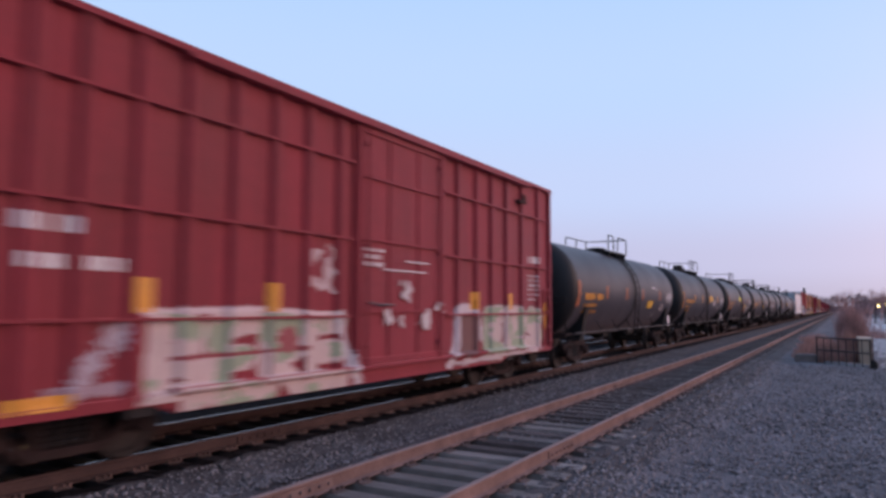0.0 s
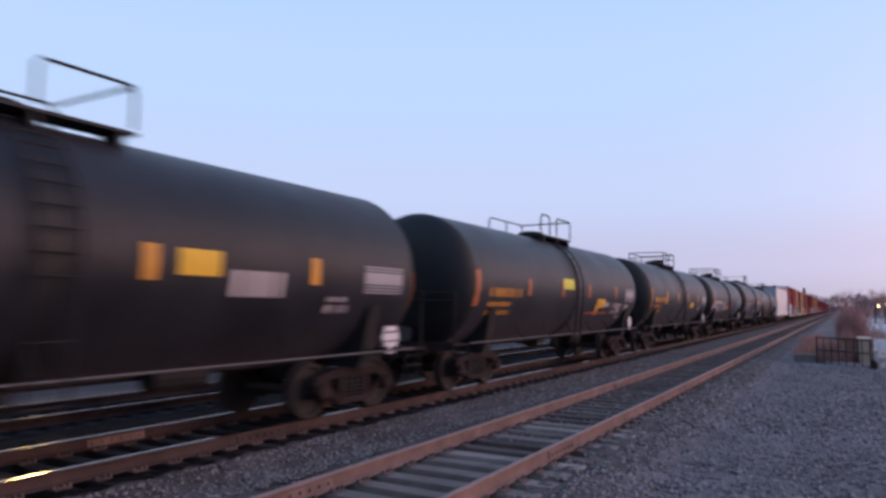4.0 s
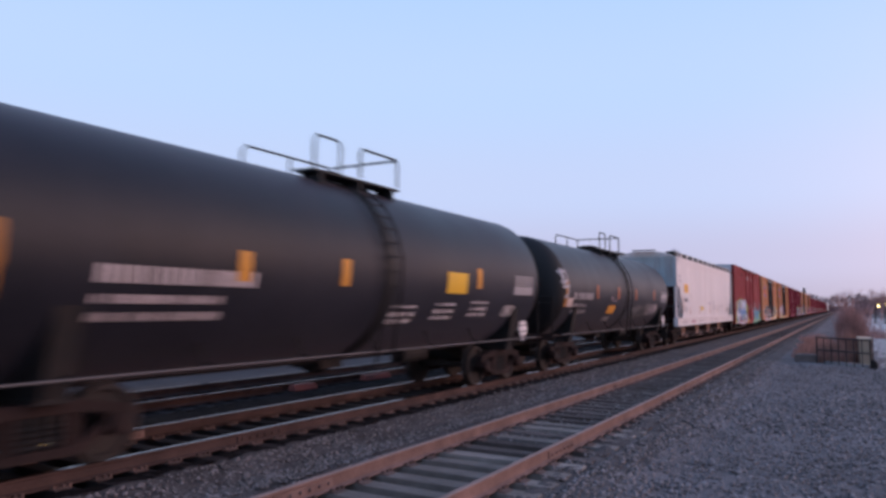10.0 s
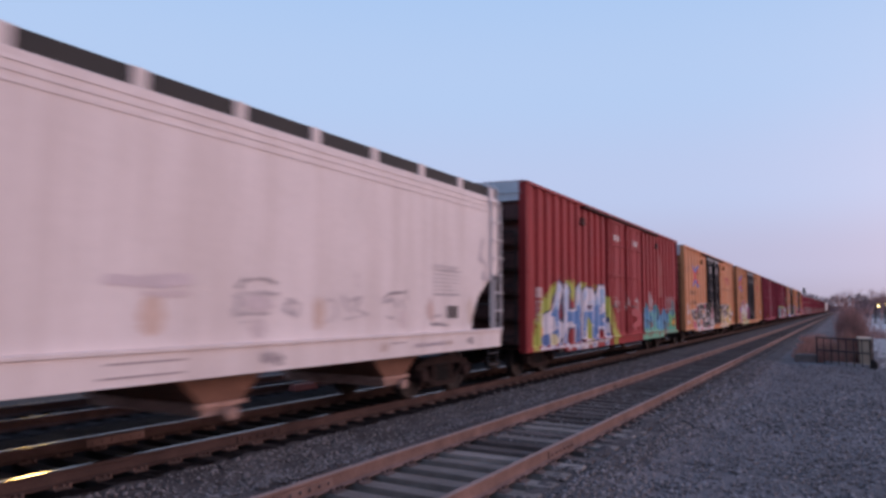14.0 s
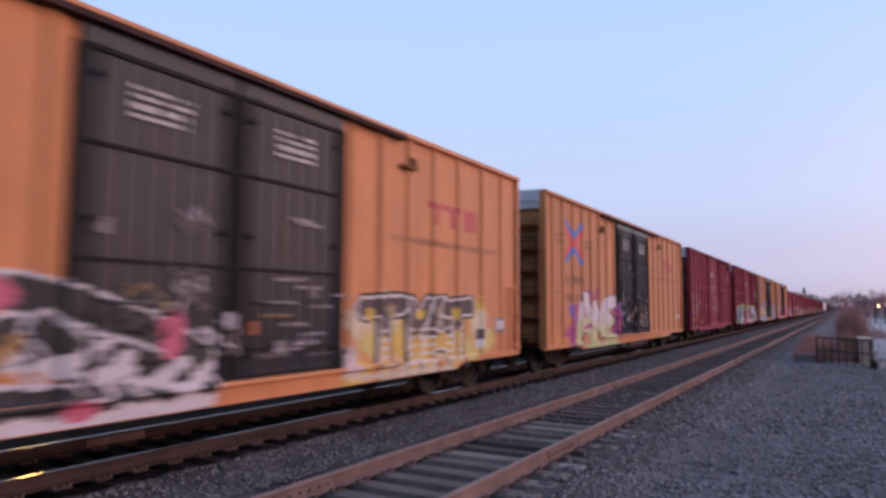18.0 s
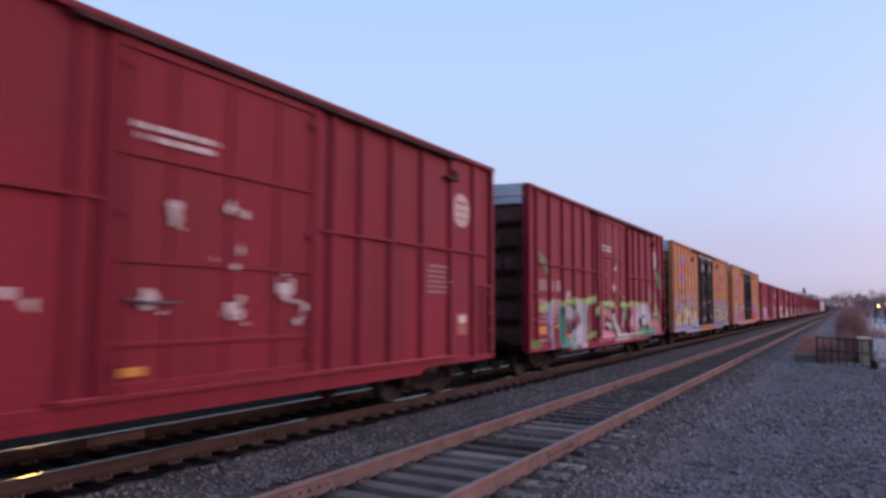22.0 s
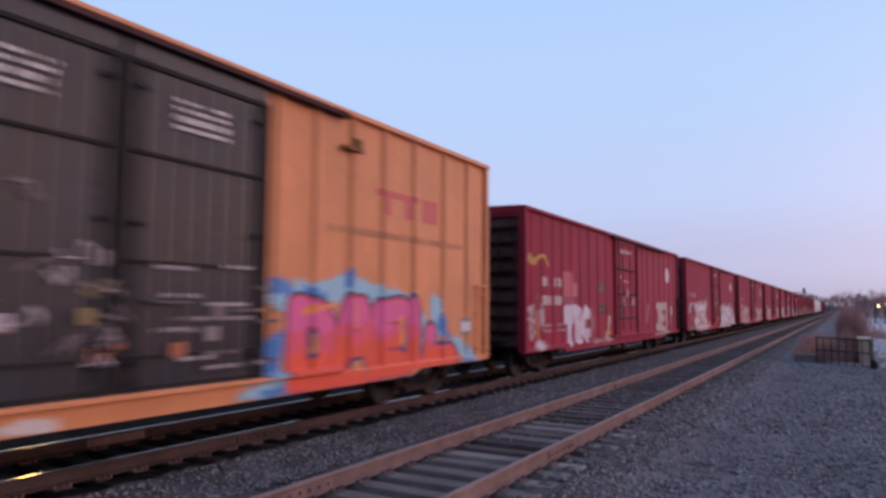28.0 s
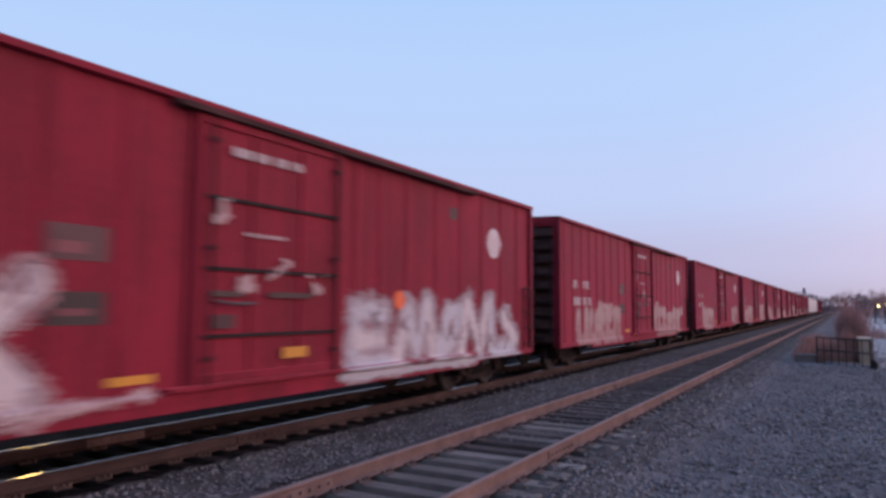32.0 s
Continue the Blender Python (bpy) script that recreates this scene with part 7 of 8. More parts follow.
# two oxide-red single-door box cars, 15.15 m
LR, HR = 15.27, 4.96
posts_m = [0.6, 1.55, 2.55, 3.5, 4.42, 5.38, 9.55, 10.3, 11.2, 12.25, 13.35, 14.35]
doors_m = [(5.65, 9.2)]
skin_m = rib_depth(posts_m, doors_m, rail=(5.2, 13.4))
reds = []
for k, lab in enumerate(("oxide-red box car with white stencil bars and a pale disc", "oxide-red box car with green, pink and white sprayed shapes")):
    if k == 0:
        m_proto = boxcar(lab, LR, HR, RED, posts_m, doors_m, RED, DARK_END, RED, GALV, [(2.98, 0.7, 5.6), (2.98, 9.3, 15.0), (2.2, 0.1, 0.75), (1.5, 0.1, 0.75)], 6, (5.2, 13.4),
                         door_bars=(1.4, 2.33, 3.53), hatch=((13.3, 4.45),))
        car = m_proto
    else:
        car = m_copy
        car["label"] = lab
    if k == 0:
        m_copy = copy_thing(m_proto, pose(0, 0, 0))
    reds.append(couple(car, (212.35, 229.7)[k], LR))
    c = Canvas(0.3, 15.0, 0.75, 4.5)
    c.text(0.85, 1.42, 2.27, 2.57, FADED, 1), c.text(1.75, 2.4, 2.27, 2.57, FADED, 2)
    c.text(0.8, 1.42, 1.75, 2.05, FADED, 3), c.text(1.75, 2.45, 1.75, 2.05, FADED, 4)
    for u in (0.8, 1.75):
        for z in (1.42, 1.55, 1.66):
            c.text(u, u + 0.55, z, z + 0.06, OFF_WHITE, int(u * 10 + z * 20))
    c.bar(0.8, 1.35, 1.12, 1.32, AMBER), c.text(0.7, 1.5, 0.92, 0.97, PALE, 7), c.bar(2.0, 2.4, 1.28, 1.35, AMBER)
    c.text(5.95, 7.2, 3.82, 3.90, PALE, 8), c.text(6.0, 7.1, 3.70, 3.77, PALE, 9)
    for q, (u, z) in enumerate(((2.9, 2.0), (4.6, 1.75), (6.3, 2.75), (7.3, 3.0), (6.1, 1.75), (7.3, 1.6), (8.2, 1.9), (8.6, 1.6), (7.2, 2.3))):
        c.wash(120 + q + 11 * k, u, u + 0.4, z, z + 0.35, OFF_WHITE, 1.05, 0.12)
    c.disc(13.85, 3.85, 0.36, (0.48, 0.34, 0.33)), c.bar(13.6, 14.1, 3.98, 4.02, (0.3, 0.08, 0.08)), c.bar(13.57, 14.13, 3.82, 3.86, (0.3, 0.08, 0.08)), c.bar(13.6, 14.1, 3.68, 3.71, (0.3, 0.08, 0.08))
    for q in range(6):
        c.text(12.5, 13.3, 2.1 + q * 0.1, 2.15 + q * 0.1, (0.40, 0.26, 0.27), q)
    c.bar(13.7, 14.1, 1.25, 1.7, (0.36, 0.10, 0.08)), c.bar(13.75, 14.05, 1.5, 1.66, PALE), c.bar(3.3, 3.75, 1.02, 1.1, AMBER), c.bar(5.9, 6.2, 1.05, 1.14, AMBER)
    c.lay(car, LR, skin_m, "lettering", "white stencil bars and a pale disc")
car = reds[1]
c = Canvas(0.1, 15.1, 0.62, 4.0)
c.begin("graffiti")
c.held = True
SOUR, JADE, ROSE, LILAC = (0.34, 0.44, 0.14), (0.045, 0.22, 0.16), (0.60, 0.20, 0.28), (0.50, 0.44, 0.54)
for k, path in enumerate((((0.95, 1.80), (1.8, 1.95)), ((2.55, 1.92), (3.5, 2.02), (4.5, 1.98), (5.4, 2.10)), ((5.6, 1.7), (5.75, 1.92), (7.3, 1.94)), ((8.2, 1.94), (9.2, 1.92)), ((9.4, 1.96), (12.3, 1.96)))):
    c.line(300 + k, [(u, z - 0.09) for u, z in path], 0.06, (0.06, 0.13, 0.07), 0.06), c.line(310 + k, path, 0.095, SOUR, 0.09)
c.line(320, ((1.55, 1.8), (1.6, 1.1), (1.62, 0.9)), 0.16, (0.34, 0.33, 0.42), 0.12), c.line(321, ((1.4, 1.7), (1.42, 1.0)), 0.05, (0.20, 0.08, 0.20), 0.06)
c.line(322, ((2.5, 1.7), (2.45, 0.8)), 0.20, JADE, 0.12), c.line(323, ((2.6, 0.8), (3.6, 0.75)), 0.22, (0.055, 0.26, 0.20), 0.14), c.blob(324, 3.05, 1.60, 0.52, 0.34, (0.20, 0.045, 0.08), 0.08), c.blob(325, 3.1, 1.68, 0.33, 0.22, (0.30, 0.34, 0.36), 0.12), c.blob(326, 2.75, 1.66, 0.12, 0.14, (0.54, 0.48, 0.56), 0.08)
c.line(327, ((2.55, 1.72), (2.75, 1.35), (3.35, 1.12), (3.7, 1.35)), 0.11, (0.035, 0.03, 0.035), 0.06), c.line(328, ((3.75, 1.85), (4.3, 1.8), (4.4, 1.3)), 0.20, (0.36, 0.38, 0.42), 0.12), c.line(329, ((4.55, 1.9), (4.6, 1.4)), 0.12, JADE, 0.08), c.line(330, ((3.8, 1.5), (3.7, 1.1)), 0.14, (0.20, 0.07, 0.14), 0.1)
c.line(331, ((3.6, 0.95), (4.2, 1.1), (4.3, 0.8)), 0.26, LILAC, 0.12), c.line(332, ((3.3, 0.80), (3.7, 0.95)), 0.10, (0.30, 0.42, 0.42), 0.1), c.blob(333, 3.15, 1.0, 0.22, 0.05, AMBER, 0.03), c.blob(334, 4.95, 1.15, 0.24, 0.24, (0.16, 0.09, 0.05), 0.1), c.line(335, ((4.8, 0.9), (5.5, 1.05)), 0.07, (0.30, 0.32, 0.10), 0.1)
c.line(336, ((5.75, 1.75), (5.7, 0.9)), 0.05, (0.05, 0.035, 0.04), 0.04), c.line(337, ((5.98, 1.78), (5.95, 0.84)), 0.17, ROSE, 0.06), c.line(338, ((6.3, 1.65), (6.9, 1.6)), 0.15, (0.40, 0.16, 0.20), 0.1), c.line(339, ((6.2, 0.92), (7.2, 0.86)), 0.15, (0.58, 0.24, 0.32), 0.08), c.line(340, ((6.4, 1.3), (7.0, 1.2)), 0.10, (0.44, 0.38, 0.44), 0.1)
c.line(341, ((7.2, 1.5), (7.6, 1.15), (8.0, 0.9)), 0.15, (0.38, 0.44, 0.40), 0.08), c.line(342, ((7.7, 0.80), (9.3, 0.80)), 0.12, (0.54, 0.48, 0.54), 0.08), c.line(343, ((8.5, 1.6), (8.3, 1.2)), 0.10, (0.44, 0.26, 0.28), 0.08), c.line(344, ((8.7, 1.7), (9.2, 1.2)), 0.10, JADE, 0.08), c.line(345, ((7.0, 1.6), (7.3, 0.9)), 0.05, (0.04, 0.03, 0.035), 0.05)
for k in range(9):
    c.blob(390 + k, 10.9 + 0.22 * k, 1.38 + 0.3 * ((k * 0.4) % 1), 0.24, 0.36, (LILAC, (0.52, 0.47, 0.58), (0.40, 0.46, 0.48))[k % 3], 0.12)
c.line(346, ((9.75, 1.78), (9.7, 0.95)), 0.16, ROSE, 0.06), c.line(347, ((10.3, 1.78), (10.35, 0.95)), 0.16, (0.62, 0.30, 0.36), 0.06), c.line(348, ((10.0, 1.3), (10.9, 1.4)), 0.16, (0.58, 0.34, 0.40), 0.08), c.line(349, ((11.0, 1.74), (12.1, 1.74)), 0.17, LILAC, 0.08), c.line(350, ((12.1, 1.6), (12.0, 1.1)), 0.16, (0.54, 0.50, 0.58), 0.08), c.line(351, ((11.1, 1.3), (11.4, 1.05), (12.3, 1.0)), 0.12, (0.04, 0.04, 0.05), 0.06)
c.line(352, ((11.4, 1.48), (12.0, 1.50)), 0.05, (0.05, 0.05, 0.06), 0.04), c.line(353, ((11.2, 0.88), (13.2, 0.84)), 0.14, (0.06, 0.28, 0.22), 0.12), c.line(354, ((9.5, 0.80), (11.0, 0.80)), 0.08, (0.40, 0.40, 0.36), 0.1), c.blob(355, 11.15, 0.86, 0.20, 0.16, (0.30, 0.34, 0.08), 0.1), c.blob(356, 12.5, 1.25, 0.15, 0.35, (0.34, 0.40, 0.42), 0.1)
c.line(357, ((13.2, 1.2), (13.5, 0.85)), 0.20, (0.54, 0.30, 0.36), 0.12), c.line(358, ((14.0, 1.35), (14.35, 0.8)), 0.16, ROSE, 0.12), c.line(359, ((13.55, 2.4), (13.75, 1.8), (13.3, 1.5)), 0.13, (0.28, 0.36, 0.14), 0.14), c.line(360, ((14.1, 1.9), (14.4, 1.2)), 0.08, (0.24, 0.28, 0.12), 0.12), c.bar(11.9, 12.9, 1.14, 1.2, AMBER)
c.bar(13.62, 14.12, 1.22, 1.70, (0.22, 0.03, 0.04)), c.bar(13.66, 14.08, 1.52, 1.68, (0.50, 0.38, 0.34)), c.bar(13.66, 14.08, 1.06, 1.26, (0.52, 0.16, 0.04)), c.bar(13.6, 14.15, 1.80, 1.85, (0.46, 0.32, 0.33))
c.blob(361, 0.45, 0.88, 0.42, 0.12, (0.17, 0.27, 0.08), 0.1), c.line(362, ((0.9, 3.2), (1.35, 2.85)), 0.10, (0.12, 0.22, 0.09), 0.14), c.line(363, ((14.2, 3.2), (14.6, 2.6)), 0.16, (0.08, 0.24, 0.12), 0.16), c.line(364, ((14.3, 2.9), (14.85, 2.75)), 0.08, (0.10, 0.26, 0.14), 0.1)
c.lay(car, LR, lambda u, z: skin_m(u, z) + 0.004, "graffiti", "green, pink, teal and white sprayed shapes")

# ten lower red box cars, 18.4 m, and light hoppers behind them
LL, HL = 18.62, 4.36
posts_l = [0.55, 1.3, 2.1, 2.85, 3.6, 4.4, 5.25, 6.15, 7.05, 11.3, 12.0, 12.85, 13.9, 14.9, 15.9, 16.9, 17.8]
doors_l = [(7.95, 10.85)]
skin_l = rib_depth(posts_l, doors_l, high=1.55, rail=(7.6, 15.4))
for k in range(10):
    lab = ("low red box car with white sprayed shapes and a yellow tag", "low red box car with a large white sprayed piece", "low red box car with white sprayed marks")[min(k, 2)]
    if k == 0:
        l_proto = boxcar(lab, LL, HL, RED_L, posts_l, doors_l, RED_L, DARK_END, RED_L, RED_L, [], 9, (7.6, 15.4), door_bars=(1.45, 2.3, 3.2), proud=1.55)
        car = l_proto
        spare = [copy_thing(l_proto, pose(0, 0, 0)) for n in range(12)]
    else:
        car = spare.pop()
        car["label"] = lab
    couple(car, 287.65 + 20.62 * k, LL)
    c = Canvas(0.2, 18.2, 0.62, 4.2)
    c.text(1.28, 1.9, 2.40, 2.64, OFF_WHITE, 1), c.text(2.2, 2.8, 2.40, 2.64, OFF_WHITE, 2), c.text(1.28, 1.95, 1.90, 2.14, OFF_WHITE, 3 + k), c.text(2.2, 2.9, 1.90, 2.14, OFF_WHITE, 4 + k)
    for u in (1.4, 2.4):
        c.text(u, u + 0.6, 1.32, 1.38, OFF_WHITE, 5), c.text(u, u + 0.55, 1.16, 1.22, OFF_WHITE, 6)
    c.disc(16.5, 3.28, 0.34, (0.60, 0.52, 0.52)), [c.bar(16.24 + 0.13 * q, 16.27 + 0.13 * q, 3.08, 3.48, (0.46, 0.22, 0.22)) for q in range(5)]
    c.text(8.5, 9.9, 3.76, 3.90, OFF_WHITE, 7), c.text(8.75, 9.5, 2.74, 2.80, OFF_WHITE, 8), c.bar(14.45, 14.75, 3.62, 3.86, (0.06, 0.02, 0.02)), c.bar(8.2, 8.75, 1.95, 2.02, (0.05, 0.02, 0.02)), c.bar(9.2, 10.1, 1.95, 2.02, (0.05, 0.02, 0.02)), c.bar(8.25, 8.6, 1.55, 1.72, (0.06, 0.02, 0.025))
    c.bar(6.15, 6.85, 2.30, 2.66, (0.085, 0.030, 0.036)), c.bar(6.25, 6.6, 2.38, 2.5, (0.20, 0.05, 0.06)), c.bar(6.15, 6.85, 1.62, 1.98, (0.030, 0.016, 0.018)), c.bar(6.3, 6.7, 1.72, 1.8, (0.16, 0.04, 0.05))
    for q, (u, z) in enumerate(((8.15, 2.9), (9.2, 2.2), (8.6, 1.9), (10.0, 1.9))):
        c.wash(160 + q + k, u, u + 0.4, z, z + 0.35, (0.42, 0.27, 0.27), 1.1, 0.12)
    c.bar(17.0, 17.4, 1.5, 1.9, (0.40, 0.32, 0.32)), c.bar(6.9, 7.5, 0.95, 1.05, AMBER)
    c.lay(car, LL, skin_l, "lettering", "white stencil bars and a pale disc")
    c = Canvas(0.1, 18.3, 0.58, 3.5)
    if k == 0:
        c.begin("graffiti")
        c.held = True
        c.letters(171, (("T", 2.98, 3.75, 0.86, 1.76), ("B", 3.95, 4.35, 0.90, 1.74), ("C", 4.62, 5.12, 0.92, 1.74)), 0.145, ((-9, (0.54, 0.44, 0.50)),), (0.46, 0.34, 0.40), 0.025, patch=((0.48, 0.36, 0.42), 0.4))
        c.bar(2.86, 3.75, 1.36, 1.88, (0.54, 0.44, 0.50)), c.blob(172, 4.9, 1.34, 0.13, 0.14, (0.26, 0.11, 0.13), 0.08), c.line(173, ((4.12, 1.56), (4.14, 1.5)), 0.05, (0.36, 0.22, 0.26), 0.05), c.line(174, ((4.1, 1.15), (4.12, 1.08)), 0.05, (0.36, 0.22, 0.26), 0.05)
        c.bar(2.8, 3.65, 1.95, 2.85, (0.40, 0.060, 0.085)), c.blob(175, 3.2, 2.05, 0.3, 0.08, (0.20, 0.04, 0.06), 0.06), c.bar(3.75, 4.05, 2.15, 2.55, (0.42, 0.13, 0.15)), c.blob(176, 5.5, 1.3, 0.22, 0.5, (0.32, 0.08, 0.10), 0.3)
        for q, path in enumerate((((0.3, 1.75), (0.65, 1.9), (0.78, 1.6), (0.6, 1.2)), ((0.3, 1.55), (0.7, 1.45)), ((0.35, 1.3), (0.5, 1.05), (0.75, 1.2)), ((0.5, 1.8), (0.45, 1.3)))):
            c.line(177 + q, path, 0.035, (0.46, 0.34, 0.36), 0.06)
        c.blob(182, 1.25, 1.55, 0.14, 0.3, (0.44, 0.28, 0.32), 0.14), c.blob(183, 0.93, 1.4, 0.11, 0.5, (0.36, 0.10, 0.04), 0.14)
        c.blob(184, 1.1, 0.84, 0.34, 0.16, (0.46, 0.36, 0.40), 0.14)
        c.scribble(185, 0.1, 1.75, 2.95, 3.2, (0.50, 0.30, 0.04), 11, 0.035)
        c.line(186, ((7.0, 0.85), (7.2, 1.1), (7.35, 1.45)), 0.13, (0.40, 0.30, 0.22), 0.14), c.line(187, ((5.4, 0.74), (7.6, 0.78)), 0.045, (0.42, 0.26, 0.27), 0.10)
        c.letters(188, (("J", 14.35, 15.0, 0.85, 1.9), ("E", 15.1, 15.8, 0.85, 1.92), ("I", 15.9, 16.4, 0.85, 1.95)), 0.15, ((-9, (0.42, 0.32, 0.29)),), (0.30, 0.14, 0.14), 0.03, patch=((0.34, 0.22, 0.20), 0.3)), c.line(190, ((12.6, 1.3), (12.8, 1.9)), 0.10, (0.40, 0.14, 0.13), 0.14), c.line(191, ((16.9, 1.2), (17.0, 1.75)), 0.06, (0.42, 0.30, 0.26), 0.08), c.line(192, ((13.8, 0.74), (16.8, 0.72)), 0.05, (0.42, 0.30, 0.26), 0.08)
    elif k == 1:
        c.begin("graffiti")
        c.held = True
        c.letters(193, (("J", 2.75, 3.5, 0.90, 1.86), ("T", 3.55, 4.4, 0.88, 1.86), ("F", 4.55, 5.2, 0.86, 1.84), ("K", 5.3, 6.05, 0.88, 2.06)), 0.17, ((-9, (0.56, 0.46, 0.46)),), (0.15, 0.075, 0.085), 0.028, (0.34, 0.17, 0.18), 0.09, patch=((0.40, 0.29, 0.30), 0.3))
        c.line(197, ((2.4, 0.78), (4.2, 0.74), (6.0, 0.80)), 0.09, (0.46, 0.34, 0.34), 0.14), c.line(198, ((6.1, 0.74), (7.4, 0.82)), 0.05, (0.46, 0.30, 0.30), 0.09), c.bar(3.95, 4.3, 1.05, 1.14, (0.42, 0.24, 0.12))
        for q in range(34):
            u, z = 2.6 + 3.5 * ((q * 0.618) % 1), 0.85 + 1.2 * ((q * 0.377) % 1)
            c.line(900 + q, ((u, z), (u + 0.18 * ((q % 3) - 1), z + 0.28)), 0.022, ((0.56, 0.46, 0.46), (0.20, 0.10, 0.12))[q % 2], 0.03)
        SCRAWL = (((11.2, 0.85), (11.35, 1.8), (12.1, 1.7)), ((11.3, 1.3), (12.0, 1.25)), ((11.2, 0.86), (12.3, 0.9)), ((12.5, 0.85), (12.9, 1.75)), ((12.9, 1.75), (13.2, 1.05), (13.6, 1.85)), ((13.6, 1.85), (13.8, 0.9)), ((14.0, 1.0), (14.4, 1.7), (14.9, 1.75), (14.6, 1.2), (14.0, 0.9)), ((14.9, 0.85), (15.2, 1.9), (15.8, 0.95), (16.1, 1.85)), ((16.3, 1.9), (16.4, 0.85), (17.5, 0.95)), ((17.0, 1.6), (17.6, 1.1)))
        for q, path in enumerate(SCRAWL):
            c.line(201 + q, path, 0.27, (0.36, 0.27, 0.29), 0.16)
        for q, path in enumerate(SCRAWL):
            c.line(221 + q, path, 0.13, ((0.48, 0.45, 0.49), (0.57, 0.49, 0.49))[q % 2], 0.10)
        for q in range(22):
            u, z = 11.2 + 6.2 * ((q * 0.618) % 1), 0.85 + 0.8 * ((q * 0.377) % 1)
            c.line(940 + q, ((u, z), (u + 0.25 * ((q % 3) - 1), z + 0.26)), 0.022, (0.16, 0.09, 0.11), 0.03)
        for q, (u, z, ru, rz, col) in enumerate(((1.15, 1.78, 0.17, 0.24, (0.38, 0.31, 0.38)), (1.12, 1.6, 0.08, 0.08, (0.50, 0.44, 0.50)), (1.75, 1.72, 0.36, 0.045, (0.12, 0.035, 0.045)), (2.68, 1.1, 0.16, 0.22, (0.50, 0.40, 0.38)), (3.3, 1.18, 0.26, 0.24, (0.50, 0.41, 0.40)), (2.9, 1.6, 0.10, 0.24, (0.24, 0.14, 0.15)), (3.75, 2.12, 0.16, 0.06, (0.52, 0.42, 0.42)), (4.4, 2.16, 0.14, 0.07, (0.50, 0.40, 0.41)))):
            c.blob(970 + q, u, z, ru, rz, col, 0.06)
        c.wash(985, 0.15, 3.0, 0.70, 1.0, (0.155, 0.055, 0.058), 0.9, 0.3)
        c.line(206, ((10.9, 0.72), (14.0, 0.70), (17.8, 0.70)), 0.06, (0.44, 0.42, 0.46), 0.08)
        c.disc(12.6, 1.95, 0.17, (0.75, 0.13, 0.04)), c.bar(9.5, 10.0, 1.1, 1.25, AMBER), c.wash(183, 0.3, 1.8, 0.68, 0.8, AMBER, 0.8, 0.2)
    else:
        r = np.random.RandomState(190 + k)
        for a, b in ((1.4, 6.6), (11.6, 17.6)):
            w = r.uniform(2.4, 5.2)
            u = r.uniform(a, max(a + 0.01, b - w))
            c.burner(200 + 3 * k + int(a), u, u + w, 0.66, r.uniform(1.6, 2.3), [(0.34, 0.17, 0.17), (0.38, 0.24, 0.23)], (0.32, 0.12, 0.13), None, int(w / 1.1) + 1, 0.15, 0.10, (0.10, 0.03, 0.04) if k % 2 else None)
    c.lay(car, LL, lambda u, z: skin_l(u, z) + 0.004, "graffiti", "whitish sprayed shapes")
lead = 287.5 + 206.0 + 1.0
for k in range(3):
    car = copy_thing(hop, pose(0, 0, 0))
    car["label"] = "dusty white covered hopper far back in the train"
    couple(car, lead, HOP_L)
    lead += HOP_L + 1.9
for k in range(3):
    car = spare.pop()
    car["label"] = "low red box car at the far end of the train"
    couple(car, lead, LL)
    lead += LL + 2.1

# ---- the tracks, with their pieces last ----
RAIL_OUT = ((-0.070, -0.172), (0.070, -0.172), (0.070, -0.160), (0.012, -0.140), (0.012, -0.045), (0.036, -0.034), (0.036, -0.006), (0.026, 0.0),
            (-0.026, 0.0), (-0.036, -0.006), (-0.036, -0.034), (-0.012, -0.045), (-0.012, -0.140), (-0.070, -0.160))


def rail_mesh(head, side):
    bm = bmesh.new()
    prism(bm, RAIL_OUT, -14, 640, "y")
    me = finish(bm, "rail", side)
    me.materials.append(head)
    for p in me.polygons:
        if p.normal.z > 0.5 and p.center.z > -0.01:
            p.material_index = 1
    return me


def stone_ties(name, c, y0, y1, parent, material):
    """Ties too far to tell apart, as one part."""
    bm = bmesh.new()
    y = y0
    while y < y1:
        block(bm, c - 1.30, c + 1.30, y - 0.115, y + 0.115, -0.36, -0.187)
        y += 0.5 if y < 140 else 1.0
    ob = part(name, bm, material, parent)
    ob["kind"] = "stuff"


TRACKS = []
for name, centre, head, label in (("track_1", NEAR_C, RAIL_TOP_DULL, "empty near track with rusty rails on weathered ties"),
                                  ("track_2", TRAIN_C, RAIL_TOP, "track that carries the train, worn bright rail heads"),
                                  ("track_3", FAR_C, RAIL_TOP, "far track behind the train")):
    tr = tagged(new(name), label, "railway track", kind="structure")
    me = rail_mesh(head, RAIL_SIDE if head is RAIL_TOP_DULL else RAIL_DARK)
    for s in (-1, 1):
        part("rail", me, RAIL_SIDE, tr, "", (centre + s * GAUGE / 2, 0, 0))
    TRACKS.append(tr)

